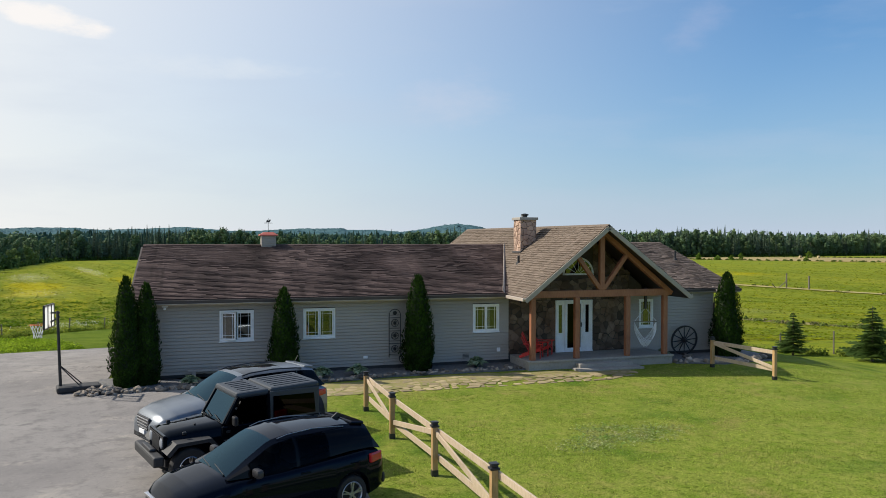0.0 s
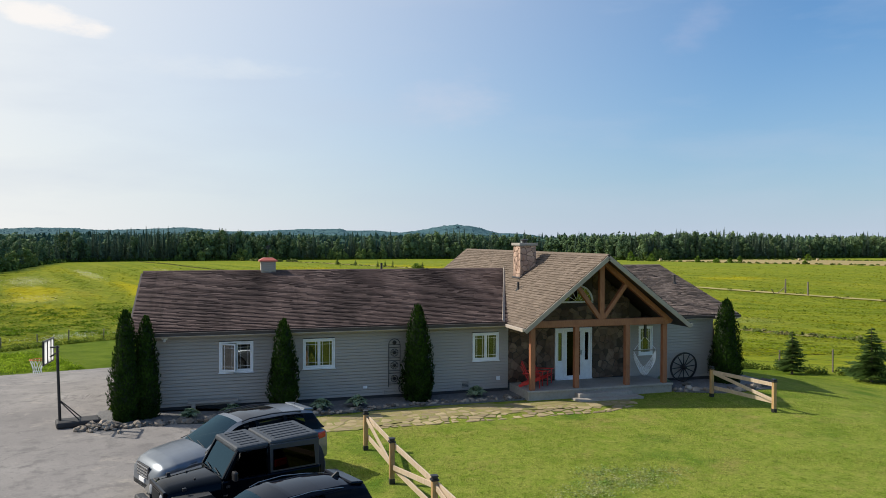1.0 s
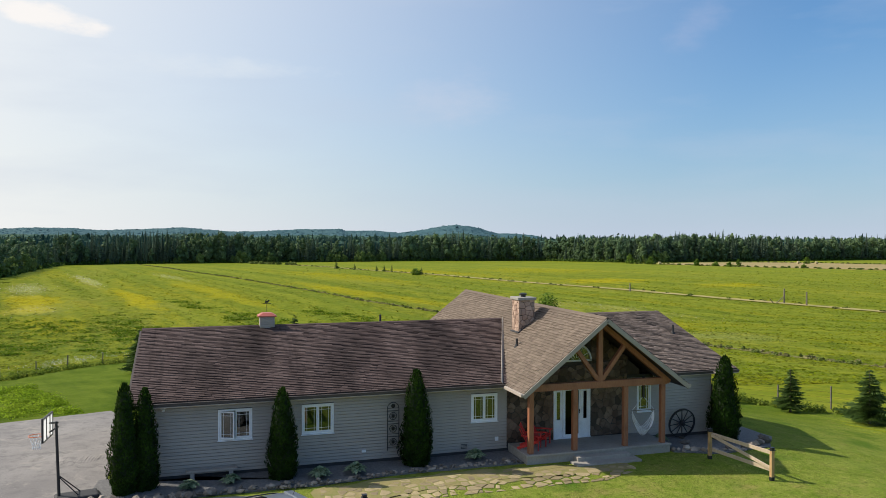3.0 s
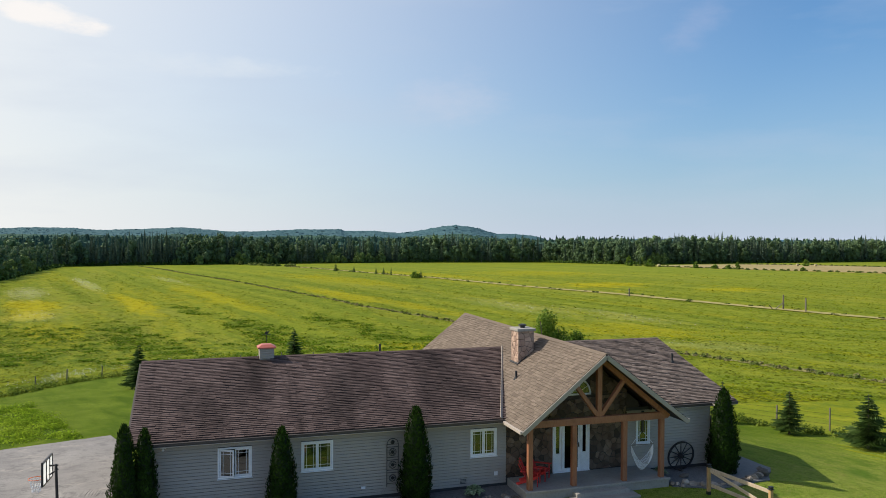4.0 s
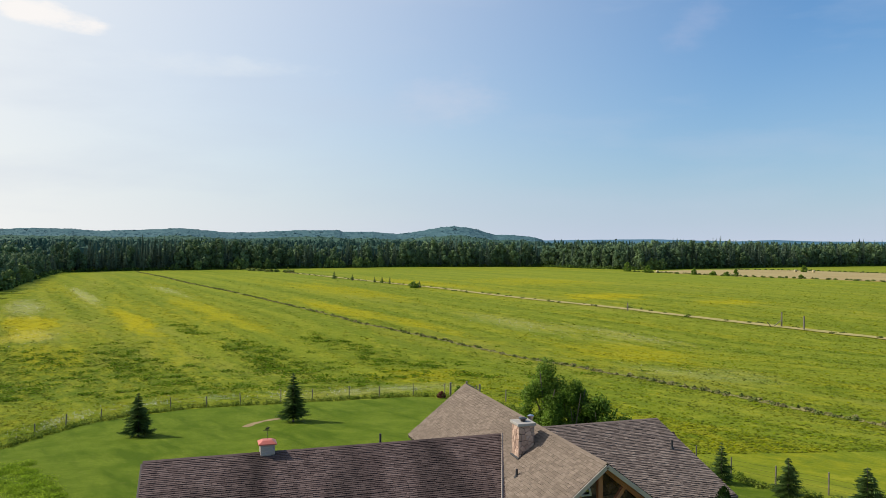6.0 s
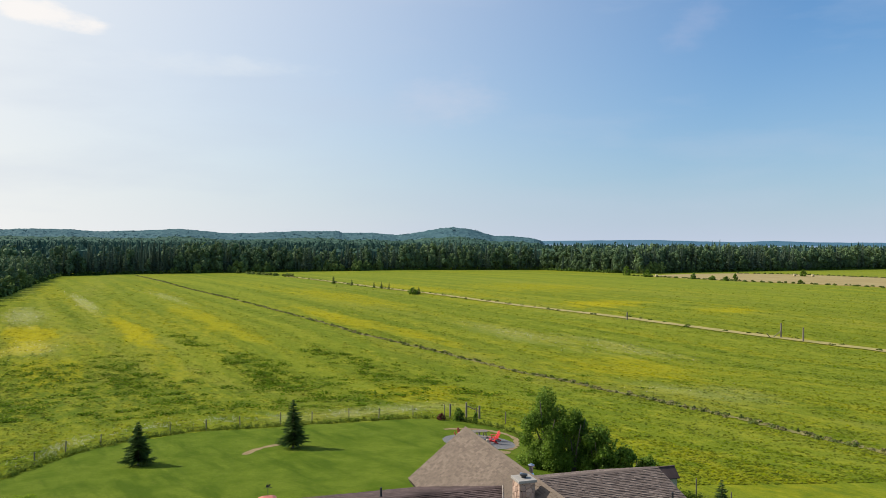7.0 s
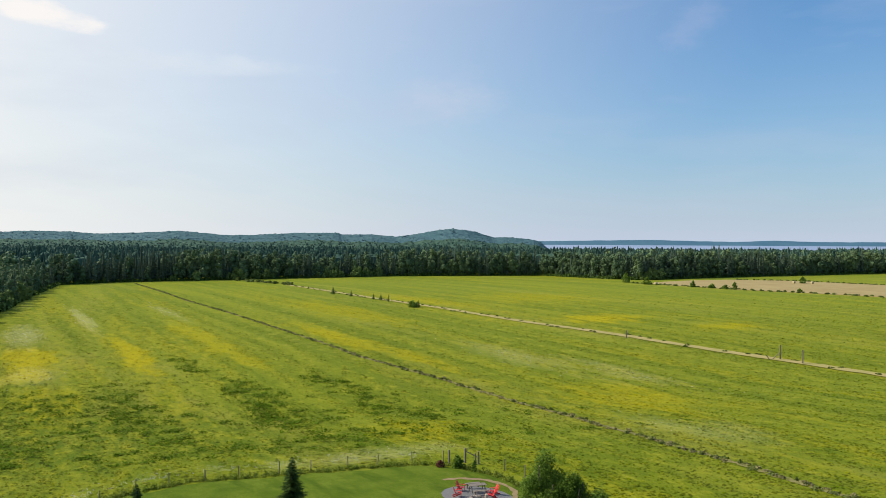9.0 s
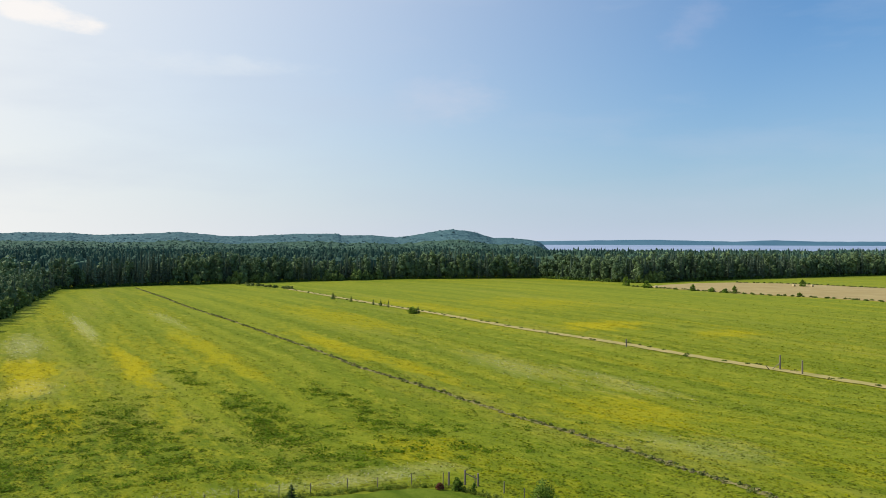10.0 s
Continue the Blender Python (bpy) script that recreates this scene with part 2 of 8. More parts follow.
def meadow_colour(n, l):
    """Hay meadow: swaths along the field, drifts of yellow and white flowers, lush dark patches, pale seed heads."""
    pos = placed(n, l)
    row = placed(n, l, (1, 1, 1), -12.5)

    def calc(op, a, b):
        q = n.new("ShaderNodeMath")
        q.operation = op
        for i, v in enumerate((a, b)):
            if isinstance(v, (int, float)):
                q.inputs[i].default_value = v
            else:
                l.new(v, q.inputs[i])
        return q.outputs[0]

    def streak(kx, ky, detail=4, rough=0.55, off=0.0):
        v = placed(n, l, (kx, ky, 0.05), -12.5)
        if off:
            q = n.new("ShaderNodeVectorMath")
            q.operation = "ADD"
            l.new(v, q.inputs[0])
            q.inputs[1].default_value = (off, off * 0.7, 0)
            v = q.outputs[0]
        return noise_tex(n, l, v, 1.0, detail, rough)

    mott = streak(0.55, 0.22, 7, 0.8, 2.3)
    ragged = streak(0.16, 0.05, 6, 0.7, 4.1)
    fine = noise_tex(n, l, pos, 2.2, 5, 0.75)

    def drift(spots):
        total = None
        for x, y, w, k, amount in spots:
            m = n.new("ShaderNodeMapping")
            m.vector_type = "TEXTURE"
            m.inputs["Location"].default_value = (0.9763 * x + 0.2164 * y, 0.9763 * y - 0.2164 * x, 0)
            m.inputs["Scale"].default_value = (w, k, 1e6)
            l.new(row, m.inputs[0])
            d = n.new("ShaderNodeVectorMath")
            d.operation = "LENGTH"
            l.new(m.outputs[0], d.inputs[0])
            f = calc("ADD", d.outputs["Value"], calc("MULTIPLY", calc("SUBTRACT", ragged, 0.5), 3.2))
            r = n.new("ShaderNodeMapRange")
            r.interpolation_type = "SMOOTHSTEP"
            l.new(f, r.inputs[0])
            r.inputs[1].default_value, r.inputs[2].default_value, r.inputs[3].default_value, r.inputs[4].default_value = 0.35, 1.25, amount, 0.0
            total = r.outputs[0] if total is None else calc("MAXIMUM", total, r.outputs[0])
        return total

    swath = streak(0.17, 0.006, 5)
    broad = streak(0.05, 0.005, 4, 0.6, 3.1)
    col = mixed(n, l, (0.128, 0.175, 0.009), (0.215, 0.245, 0.018), ramp(n, l, swath, 0.4, 0.6))
    col = mixed(n, l, col, (0.29, 0.275, 0.05), calc("MULTIPLY", ramp(n, l, broad, 0.52, 0.7), ramp(n, l, ragged, 0.42, 0.66)))
    col = mixed(n, l, col, (0.36, 0.31, 0.008), calc("MULTIPLY", ramp(n, l, streak(0.11, 0.008, 5, 0.6, 5.3), 0.5, 0.64), calc("MULTIPLY", ramp(n, l, mott, 0.42, 0.58), 0.6)))
    col = mixed(n, l, col, (0.34, 0.33, 0.035), ramp(n, l, mott, 0.53, 0.66))
    col = mixed(n, l, col, (0.055, 0.1, 0.004), calc("MULTIPLY", ramp(n, l, mott, 0.48, 0.33), 0.45))
    # darker and greener on the low ground towards the yard
    sep = n.new("ShaderNodeSeparateXYZ")
    l.new(pos, sep.inputs[0])
    low = n.new("ShaderNodeMapRange")
    l.new(calc("ADD", calc("MULTIPLY", noise_tex(n, l, pos, 0.02, 4, 0.6), 120.0), sep.outputs[1]), low.inputs[0])
    low.inputs[1].default_value, low.inputs[2].default_value, low.inputs[3].default_value, low.inputs[4].default_value = 140, 250, 0.4, 0.0
    col = mixed(n, l, col, mixed(n, l, (0.065, 0.115, 0.004), (0.175, 0.21, 0.012), ramp(n, l, mott, 0.4, 0.6)), low.outputs[0])
    col = mixed(n, l, col, (0.47, 0.385, 0.007), calc("MULTIPLY", drift(YELLOW), ramp(n, l, mott, 0.27, 0.48)))
    col = mixed(n, l, col, (0.62, 0.58, 0.27), calc("MULTIPLY", drift(WHITE), ramp(n, l, fine, 0.4, 0.6)))
    col = mixed(n, l, col, (0.06, 0.11, 0.004), calc("MULTIPLY", drift(LUSH), calc("MULTIPLY", ramp(n, l, mott, 0.62, 0.42), 0.85)))
    col = mixed(n, l, col, (0.06, 0.092, 0.005), calc("MULTIPLY", ramp(n, l, fine, 0.52, 0.75), 0.6))
    tone = n.new("ShaderNodeHueSaturation")
    tone.inputs["Value"].default_value = 0.82
    tone.inputs["Saturation"].default_value = 1.04
    l.new(col, tone.inputs["Color"])
    return tone.outputs[0], mott, fine


def meadow_mat():
    m, n, l, p = node_mat("meadow_grass")
    col, mott, fine = meadow_colour(n, l)
    l.new(col, p.inputs["Base Color"])
    p.inputs["Roughness"].default_value = 0.9
    p.inputs["Specular IOR Level"].default_value = 0.02
    p.inputs["Sheen Weight"].default_value, p.inputs["Sheen Roughness"].default_value = 0.24, 0.4
    p.inputs["Sheen Tint"].default_value = (0.8, 0.82, 0.2, 1)
    tall = n.new("ShaderNodeMath")
    tall.operation = "MULTIPLY_ADD"
    l.new(mott, tall.inputs[0])
    tall.inputs[1].default_value = 2.0
    l.new(fine, tall.inputs[2])
    bumped(n, l, p, tall.outputs[0], 0.2, 0.25)
    return m


def tuft_mat():
    """Standing grass of the meadow: its colours, lighter or darker tuft by tuft, with light coming through."""
    m, n, l, p = node_mat("meadow_tufts")
    col = meadow_colour(n, l)[0]
    h = n.new("ShaderNodeHueSaturation")
    r = n.new("ShaderNodeMapRange")
    l.new(n.new("ShaderNodeNewGeometry").outputs["Random Per Island"], r.inputs[0])
    r.inputs[3].default_value, r.inputs[4].default_value = 0.6, 1.55
    l.new(r.outputs[0], h.inputs["Value"])
    l.new(col, h.inputs["Color"])
    l.new(h.outputs[0], p.inputs["Base Color"])
    p.inputs["Roughness"].default_value = 0.8
    p.inputs["Specular IOR Level"].default_value = 0.03
    p.inputs["Sheen Weight"].default_value, p.inputs["Sheen Roughness"].default_value = 0.24, 0.4
    p.inputs["Sheen Tint"].default_value = (0.8, 0.82, 0.2, 1)
    t = n.new("ShaderNodeBsdfTranslucent")
    l.new(h.outputs[0], t.inputs[0])
    mx = n.new("ShaderNodeMixShader")
    mx.inputs[0].default_value = 0.3
    l.new(p.outputs[0], mx.inputs[1])
    l.new(t.outputs[0], mx.inputs[2])
    l.new(mx.outputs[0], n["Material Output"].inputs[0])
    return m


def lawn_mat():
    m, n, l, p = node_mat("mown_lawn")
    pos = placed(n, l)
    a = noise_tex(n, l, pos, 0.35, 5, 0.6)
    b = noise_tex(n, l, pos, 2.3, 5, 0.65)
    c = noise_tex(n, l, pos, 22, 4, 0.7)
    d = noise_tex(n, l, placed(n, l, (0.55, 0.09, 0.3), -17), 1.0, 4, 0.6)
    e = noise_tex(n, l, pos, 7.0, 5, 0.75)
    col = mixed(n, l, (0.085, 0.138, 0.009), (0.155, 0.205, 0.02), ramp(n, l, a, 0.34, 0.64))
    col = mixed(n, l, col, (0.07, 0.118, 0.008), ramp(n, l, d, 0.5, 0.66))
    col = mixed(n, l, col, (0.21, 0.205, 0.05), ramp(n, l, b, 0.58, 0.85))
    col = mixed(n, l, col, (0.07, 0.12, 0.008), ramp(n, l, b, 0.46, 0.22))
    sep = n.new("ShaderNodeSeparateXYZ")
    l.new(pos, sep.inputs[0])
    front = n.new("ShaderNodeMapRange")
    l.new(sep.outputs[1], front.inputs[0])
    front.inputs[1].default_value, front.inputs[2].default_value, front.inputs[3].default_value, front.inputs[4].default_value = 24, 40, 0.75, 0.0
    turf = mixed(n, l, (0.225, 0.315, 0.035), (0.4, 0.41, 0.095), ramp(n, l, b, 0.32, 0.68))
    turf = mixed(n, l, turf, (0.44, 0.33, 0.13), ramp(n, l, noise_tex(n, l, pos, 0.55, 6, 0.7), 0.53, 0.74))
    turf = mixed(n, l, turf, (0.12, 0.22, 0.03), ramp(n, l, a, 0.45, 0.3))
    col = mixed(n, l, col, turf, front.outputs[0])
    col = mixed(n, l, col, (0.085, 0.12, 0.012), ramp(n, l, e, 0.5, 0.7))
    col = mixed(n, l, col, (0.05, 0.085, 0.008), ramp(n, l, c, 0.45, 0.8))
    l.new(col, p.inputs["Base Color"])
    p.inputs["Roughness"].default_value = 0.9
    p.inputs["Specular IOR Level"].default_value = 0.03
    bumped(n, l, p, c, 0.9, 0.06)
    return m


def shingle_mat(name, a, b, stain, soot=0.0):
    """Asphalt shingles tab by tab; soot: how strongly dark weather streaks run down the slope."""
    m, n, l, p = node_mat(name)
    src = n.new("ShaderNodeNewGeometry").outputs["Random Per Island"]
    col = mixed(n, l, a, b, src)
    pos = placed(n, l)
    col = mixed(n, l, col, stain, ramp(n, l, noise_tex(n, l, placed(n, l, (0.9, 0.25, 0.25)), 0.9, 4), 0.48, 0.72))
    if soot:
        dark = n.new("ShaderNodeMath")
        dark.operation = "MULTIPLY"
        l.new(ramp(n, l, noise_tex(n, l, placed(n, l, (0.42, 0.16, 0.16)), 1.0, 5, 0.6), 0.47, 0.66), dark.inputs[0])
        dark.inputs[1].default_value = soot
        col = mixed(n, l, col, tuple(x * 0.32 for x in a), dark.outputs[0])
        col = mixed(n, l, col, tuple(x * 0.45 for x in a), ramp(n, l, noise_tex(n, l, placed(n, l, (2.6, 0.12, 0.12)), 1.0, 5, 0.7), 0.56, 0.8))
    g = noise_tex(n, l, pos, 45, 3)
    col = mixed(n, l, col, tuple(x * 0.6 for x in a), ramp(n, l, g, 0.5, 0.9))
    l.new(col, p.inputs["Base Color"])
    p.inputs["Roughness"].default_value = 0.9
    p.inputs["Specular IOR Level"].default_value = 0.25
    bumped(n, l, p, g, 0.5, 0.01)
    return m


def asphalt_mat():
    m, n, l, p = node_mat("asphalt")
    pos = placed(n, l)
    a = noise_tex(n, l, pos, 0.25, 5)
    c = noise_tex(n, l, pos, 60, 3)
    col = mixed(n, l, (0.185, 0.17, 0.16), (0.27, 0.25, 0.23), ramp(n, l, a, 0.35, 0.65))
    col = mixed(n, l, col, (0.35, 0.315, 0.27), ramp(n, l, noise_tex(n, l, pos, 0.6, 7, 0.75), 0.56, 0.7))
    col = mixed(n, l, col, (0.15, 0.138, 0.13), ramp(n, l, noise_tex(n, l, pos, 1.7, 6, 0.7), 0.5, 0.66))
    col = mixed(n, l, col, (0.36, 0.33, 0.3), ramp(n, l, noise_tex(n, l, pos, 14, 4, 0.8), 0.6, 0.72))
    col = mixed(n, l, col, (0.12, 0.112, 0.105), ramp(n, l, noise_tex(n, l, pos, 9, 4, 0.8), 0.56, 0.74))
    v = n.new("ShaderNodeTexVoronoi")
    v.feature = "DISTANCE_TO_EDGE"
    v.inputs["Scale"].default_value = 0.11
    dist = n.new("ShaderNodeVectorMath")
    dist.operation = "ADD"
    nz = n.new("ShaderNodeTexNoise")
    nz.inputs["Scale"].default_value, nz.inputs["Detail"].default_value = 1.3, 7.0
    l.new(pos, nz.inputs["Vector"])
    l.new(pos, dist.inputs[0])
    l.new(nz.outputs["Color"], dist.inputs[1])
    l.new(dist.outputs[0], v.inputs["Vector"])
    crack = n.new("ShaderNodeMapRange")
    l.new(v.outputs["Distance"], crack.inputs[0])
    crack.inputs[1].default_value, crack.inputs[2].default_value = 0.0, 0.0032
    crack.inputs[3].default_value, crack.inputs[4].default_value = 0.55, 0.0
    col = mixed(n, l, col, (0.07, 0.065, 0.06), crack.outputs[0])
    col = mixed(n, l, col, (0.1, 0.1, 0.1), ramp(n, l, c, 0.5, 0.9))
    l.new(col, p.inputs["Base Color"])
    p.inputs["Roughness"].default_value = 0.85
    bumped(n, l, p, c, 0.4, 0.01)
    return m


def paint_mat(name, col, rough=0.25, metal=0.3, coat=0.0, spec=0.14, gloss_tint=(1.0, 1.0, 1.0)):
    m, n, l, p = node_mat(name)
    d = noise_tex(n, l, placed(n, l), 3.5, 5)
    l.new(mixed(n, l, col, tuple(c * 0.85 + 0.002 for c in col), ramp(n, l, d, 0.4, 0.8)), p.inputs["Base Color"])
    p.inputs["Specular IOR Level"].default_value = spec
    # tints the reflections themselves, to imitate a bluer mirrored sky
    p.inputs["Specular Tint"].default_value = (*gloss_tint, 1)
    p.inputs["Metallic"].default_value, p.inputs["Roughness"].default_value = metal, rough
    p.inputs["Coat Weight"].default_value, p.inputs["Coat Roughness"].default_value = coat, 0.03
    return m


M_MEADOW, M_LAWN, M_ASPHALT = meadow_mat(), lawn_mat(), asphalt_mat()
M_SIDING = rough_mat("grey_vinyl_siding", (0.36, 0.322, 0.282), (0.41, 0.37, 0.325), 0.6, 0.5, fine=30, bump=0.05)
M_SHING_MAIN = shingle_mat("dark_brown_shingle", (0.082, 0.054, 0.048), (0.158, 0.111, 0.098), (0.072, 0.047, 0.042), 0.75)
M_SHING_GABLE = shingle_mat("weathered_shingle", (0.145, 0.112, 0.084), (0.225, 0.176, 0.136), (0.15, 0.116, 0.088))
M_SHING_WING = shingle_mat("mottled_shingle", (0.11, 0.082, 0.068), (0.27, 0.21, 0.172), (0.16, 0.122, 0.1))
M_TRIM = plain("tan_trim_paint", (0.42, 0.36, 0.30), 0.5)
M_WHITE = plain("white_vinyl", (0.78, 0.79, 0.8), 0.4)
M_TIMBER = wood_mat("stained_timber", (0.27, 0.1, 0.048), (0.36, 0.155, 0.075))
M_RAIL = wood_mat("pale_fence_timber", (0.44, 0.335, 0.225), (0.58, 0.47, 0.345))
M_CONCRETE = rough_mat("porch_concrete", (0.3, 0.275, 0.24), (0.37, 0.345, 0.305), 1.2, 0.8, bump=0.2)
M_STONE = rough_mat("cladding_stone", (0.115, 0.07, 0.044), (0.17, 0.127, 0.09), 1.6, 0.85, fine=9, obj=0.6, bump=0.6, dist=0.04)
M_MORTAR = rough_mat("mortar", (0.06, 0.046, 0.034), (0.09, 0.07, 0.053), 4, 0.9)
M_CHIMSTONE = rough_mat("chimney_stone", (0.36, 0.235, 0.175), (0.5, 0.36, 0.27), 2.5, 0.85, obj=0.35, bump=0.5, dist=0.03)
M_ROCK = rough_mat("edging_rock", (0.15, 0.125, 0.1), (0.33, 0.28, 0.225), 3.5, 0.85, obj=0.6, bump=0.6, dist=0.04)
M_GRAVEL = rough_mat("grey_gravel", (0.13, 0.13, 0.13), (0.22, 0.215, 0.21), 14, 0.9, fine=45, bump=0.9, dist=0.05)
M_FLAG = rough_mat("flagstone", (0.27, 0.21, 0.105), (0.38, 0.3, 0.165), 2, 0.85, obj=0.3, bump=0.3)
M_DIRT = rough_mat("bare_dirt", (0.22, 0.155, 0.065), (0.31, 0.225, 0.105), 1.5, 0.95, bump=0.5, dist=0.05)
M_GLASS = glass_mat("window_glass", (0.5, 0.55, 0.5), 0.07)
M_BLACK = plain("black_metal", (0.018, 0.018, 0.02), 0.4)
M_RUBBER = rough_mat("black_plastic", (0.022, 0.022, 0.024), (0.035, 0.035, 0.036), 5, 0.7)
M_DARKROOM = plain("dark_interior", (0.05, 0.05, 0.05), 0.9)
M_RED = plain("red_resin", (0.55, 0.03, 0.025), 0.45)
M_REDMETAL = plain("red_metal_cap", (0.46, 0.12, 0.085), 0.45)
M_BARK = rough_mat("bark", (0.12, 0.09, 0.07), (0.2, 0.16, 0.13), 8, 0.95, bump=0.7, dist=0.03)
M_ARB = leaf_mat("arborvitae_foliage", (0.011, 0.03, 0.006), (0.036, 0.074, 0.011), 2.0, 0.45, 0.25, 0.05)
M_SPRUCE = leaf_mat("spruce_foliage", (0.068, 0.125, 0.03), (0.14, 0.2, 0.056), 1.2, 0.35, 0.3, 0.08)
M_LEAF = leaf_mat("broad_leaf", (0.095, 0.175, 0.018), (0.2, 0.3, 0.036), 0.8, 0.35, 0.48)
M_CHROME = plain("bright_metal", (0.6, 0.6, 0.62), 0.2, 1.0)

# ---- mesh tools ----
def part(name, bm, material, parent=None, label="", smooth=False):
    me = bpy.data.meshes.new(name)
    bm.to_mesh(me)
    bm.free()
    me.materials.append(material)
    if smooth:
        me.polygons.foreach_set("use_smooth", [True] * len(me.polygons))
    ob = new(name, me)
    ob.parent = parent
    if parent is not None:
        ob.matrix_parent_inverse = parent.matrix_world.inverted()
    if label:
        ob["label"] = label
    return ob


def part_data(name, verts, faces, material, parent=None, label=""):
    me = bpy.data.meshes.new(name)
    me.from_pydata(verts, [], faces)
    me.materials.append(material)
    ob = new(name, me)
    ob.parent = parent
    if parent is not None:
        ob.matrix_parent_inverse = parent.matrix_world.inverted()
    if label:
        ob["label"] = label
    return ob


def thing(name, at, label, category, group="", kind="", rz=0.0):
    ob = new(name)
    ob.matrix_world = pose(*at, 0, 0, rz)
    bpy.context.view_layer.update()
    return tagged(ob, label, category, group, kind)


def add_box(bm, lo, hi, bevel=0.0, m=None):
    r = bmesh.ops.create_cube(bm, size=1.0)
    vs = r["verts"]
    c = [(a + b) / 2 for a, b in zip(lo, hi)]
    s = [abs(b - a) for a, b in zip(lo, hi)]
    for v in vs:
        v.co = Vector((c[0] + v.co.x * s[0], c[1] + v.co.y * s[1], c[2] + v.co.z * s[2]))
    if bevel:
        es = list({e for v in vs for e in v.link_edges})
        r2 = bmesh.ops.bevel(bm, geom=es, offset=bevel, segments=2, affect="EDGES", profile=0.5)
        vs = list({v for f in r2["faces"] for v in f.verts} | {v for v in vs if v.is_valid})
    if m is not None:
        for v in vs:
            v.co = m @ v.co
    return vs


def box(lo, hi, bevel=0.0, m=None):
    bm = bmesh.new()
    add_box(bm, lo, hi, bevel, m)
    return bm


def add_beam(bm, a, b, w, h, bevel=0.0, up=(0, 0, 1)):
    """A bar from a to b, w wide and h deep."""
    a, b = Vector(a), Vector(b)
    z = (b - a).normalized()
    u = Vector(up)
    if abs(z.dot(u)) > 0.98:
        u = Vector((0, 1, 0))
    x = u.cross(z).normalized()
    y = z.cross(x)
    m = Matrix((x, y, z)).transposed().to_4x4()
    m.translation = a
    return add_box(bm, (-w / 2, -h / 2, 0), (w / 2, h / 2, (b - a).length), bevel, m)


def beam(a, b, w, h, bevel=0.0, up=(0, 0, 1)):
    bm = bmesh.new()
    add_beam(bm, a, b, w, h, bevel, up)
    return bm


def add_tube(bm, pts, radii, sides=8, cap=True):
    """A tapered tube through points."""
    pts = [Vector(p) for p in pts]
    rings = []
    for i, p in enumerate(pts):
        d = (pts[min(i + 1, len(pts) - 1)] - pts[max(i - 1, 0)]).normalized()
        u = Vector((0, 0, 1)) if abs(d.z) < 0.9 else Vector((1, 0, 0))
        x = u.cross(d).normalized()
        y = d.cross(x)
        r = radii[i] if isinstance(radii, (list, tuple)) else radii
        rings.append([bm.verts.new(p + x * r * math.cos(2 * math.pi * k / sides) + y * r * math.sin(2 * math.pi * k / sides)) for k in range(sides)])
    for a, b in zip(rings, rings[1:]):
        for k in range(sides):
            bm.faces.new((a[k], a[(k + 1) % sides], b[(k + 1) % sides], b[k]))
    if cap:
        bm.faces.new(rings[0][::-1])
        bm.faces.new(rings[-1])


def tube(pts, radii, sides=8):
    bm = bmesh.new()
    add_tube(bm, pts, radii, sides)
    return bm


def prism(poly, y0, y1, axis="y"):
    """A slab from a closed outline in the x-z plane (axis y) or x-y plane (axis z)."""
    bm = bmesh.new()
    f = (lambda p, d: (p[0], d, p[1])) if axis == "y" else ((lambda p, d: (p[0], p[1], d)) if axis == "z" else (lambda p, d: (d, p[0], p[1])))
    a = [bm.verts.new(f(p, y0)) for p in poly]
    b = [bm.verts.new(f(p, y1)) for p in poly]
    bm.faces.new(a)
    bm.faces.new(b[::-1])
    for i in range(len(poly)):
        j = (i + 1) % len(poly)
        bm.faces.new((a[j], a[i], b[i], b[j]))
    bmesh.ops.recalc_face_normals(bm, faces=bm.faces)
    return bm


def clip_cell(poly, p, q):
    """The side of poly nearer to p than to q."""
    mx, my, nx, ny = (p[0] + q[0]) / 2, (p[1] + q[1]) / 2, q[0] - p[0], q[1] - p[1]
    out = []
    for i, a in enumerate(poly):
        b = poly[(i + 1) % len(poly)]
        da, db = (a[0] - mx) * nx + (a[1] - my) * ny, (b[0] - mx) * nx + (b[1] - my) * ny
        if da <= 0:
            out.append(a)
        if da * db < 0:
            t = da / (da - db)
            out.append((a[0] + (b[0] - a[0]) * t, a[1] + (b[1] - a[1]) * t))
    return out


def cells(region, spacing, rng, jitter=0.42):
    """Irregular stone outlines that fill a convex region, as lists of points."""
    xs, ys = [p[0] for p in region], [p[1] for p in region]
    pts, row = [], 0
    y = min(ys) - spacing
    while y < max(ys) + spacing:
        x = min(xs) - spacing + (row % 2) * spacing * 0.5
        while x < max(xs) + spacing:
            pts.append((x + rng.uniform(-jitter, jitter) * spacing, y + rng.uniform(-jitter, jitter) * spacing))
            x += spacing * rng.uniform(0.85, 1.35)
        y += spacing * 0.8
        row += 1
    res = []
    for p in pts:
        poly = list(region)
        for q in pts:
            if q is not p and abs(q[0] - p[0]) < 3.2 * spacing and abs(q[1] - p[1]) < 3.2 * spacing:
                poly = clip_cell(poly, p, q)
                if len(poly) < 3:
                    break
        if len(poly) >= 3:
            area = abs(sum(poly[i][0] * poly[(i + 1) % len(poly)][1] - poly[(i + 1) % len(poly)][0] * poly[i][1] for i in range(len(poly)))) / 2
            if area > 0.12 * spacing * spacing:
                res.append(poly)
    return res


def shrink(poly, gap):
    cx, cy = sum(p[0] for p in poly) / len(poly), sum(p[1] for p in poly) / len(poly)
    r = max(1e-3, min(math.hypot(p[0] - cx, p[1] - cy) for p in poly))
    k = max(0.3, 1 - gap / r)
    return [(cx + (p[0] - cx) * k, cy + (p[1] - cy) * k) for p in poly]


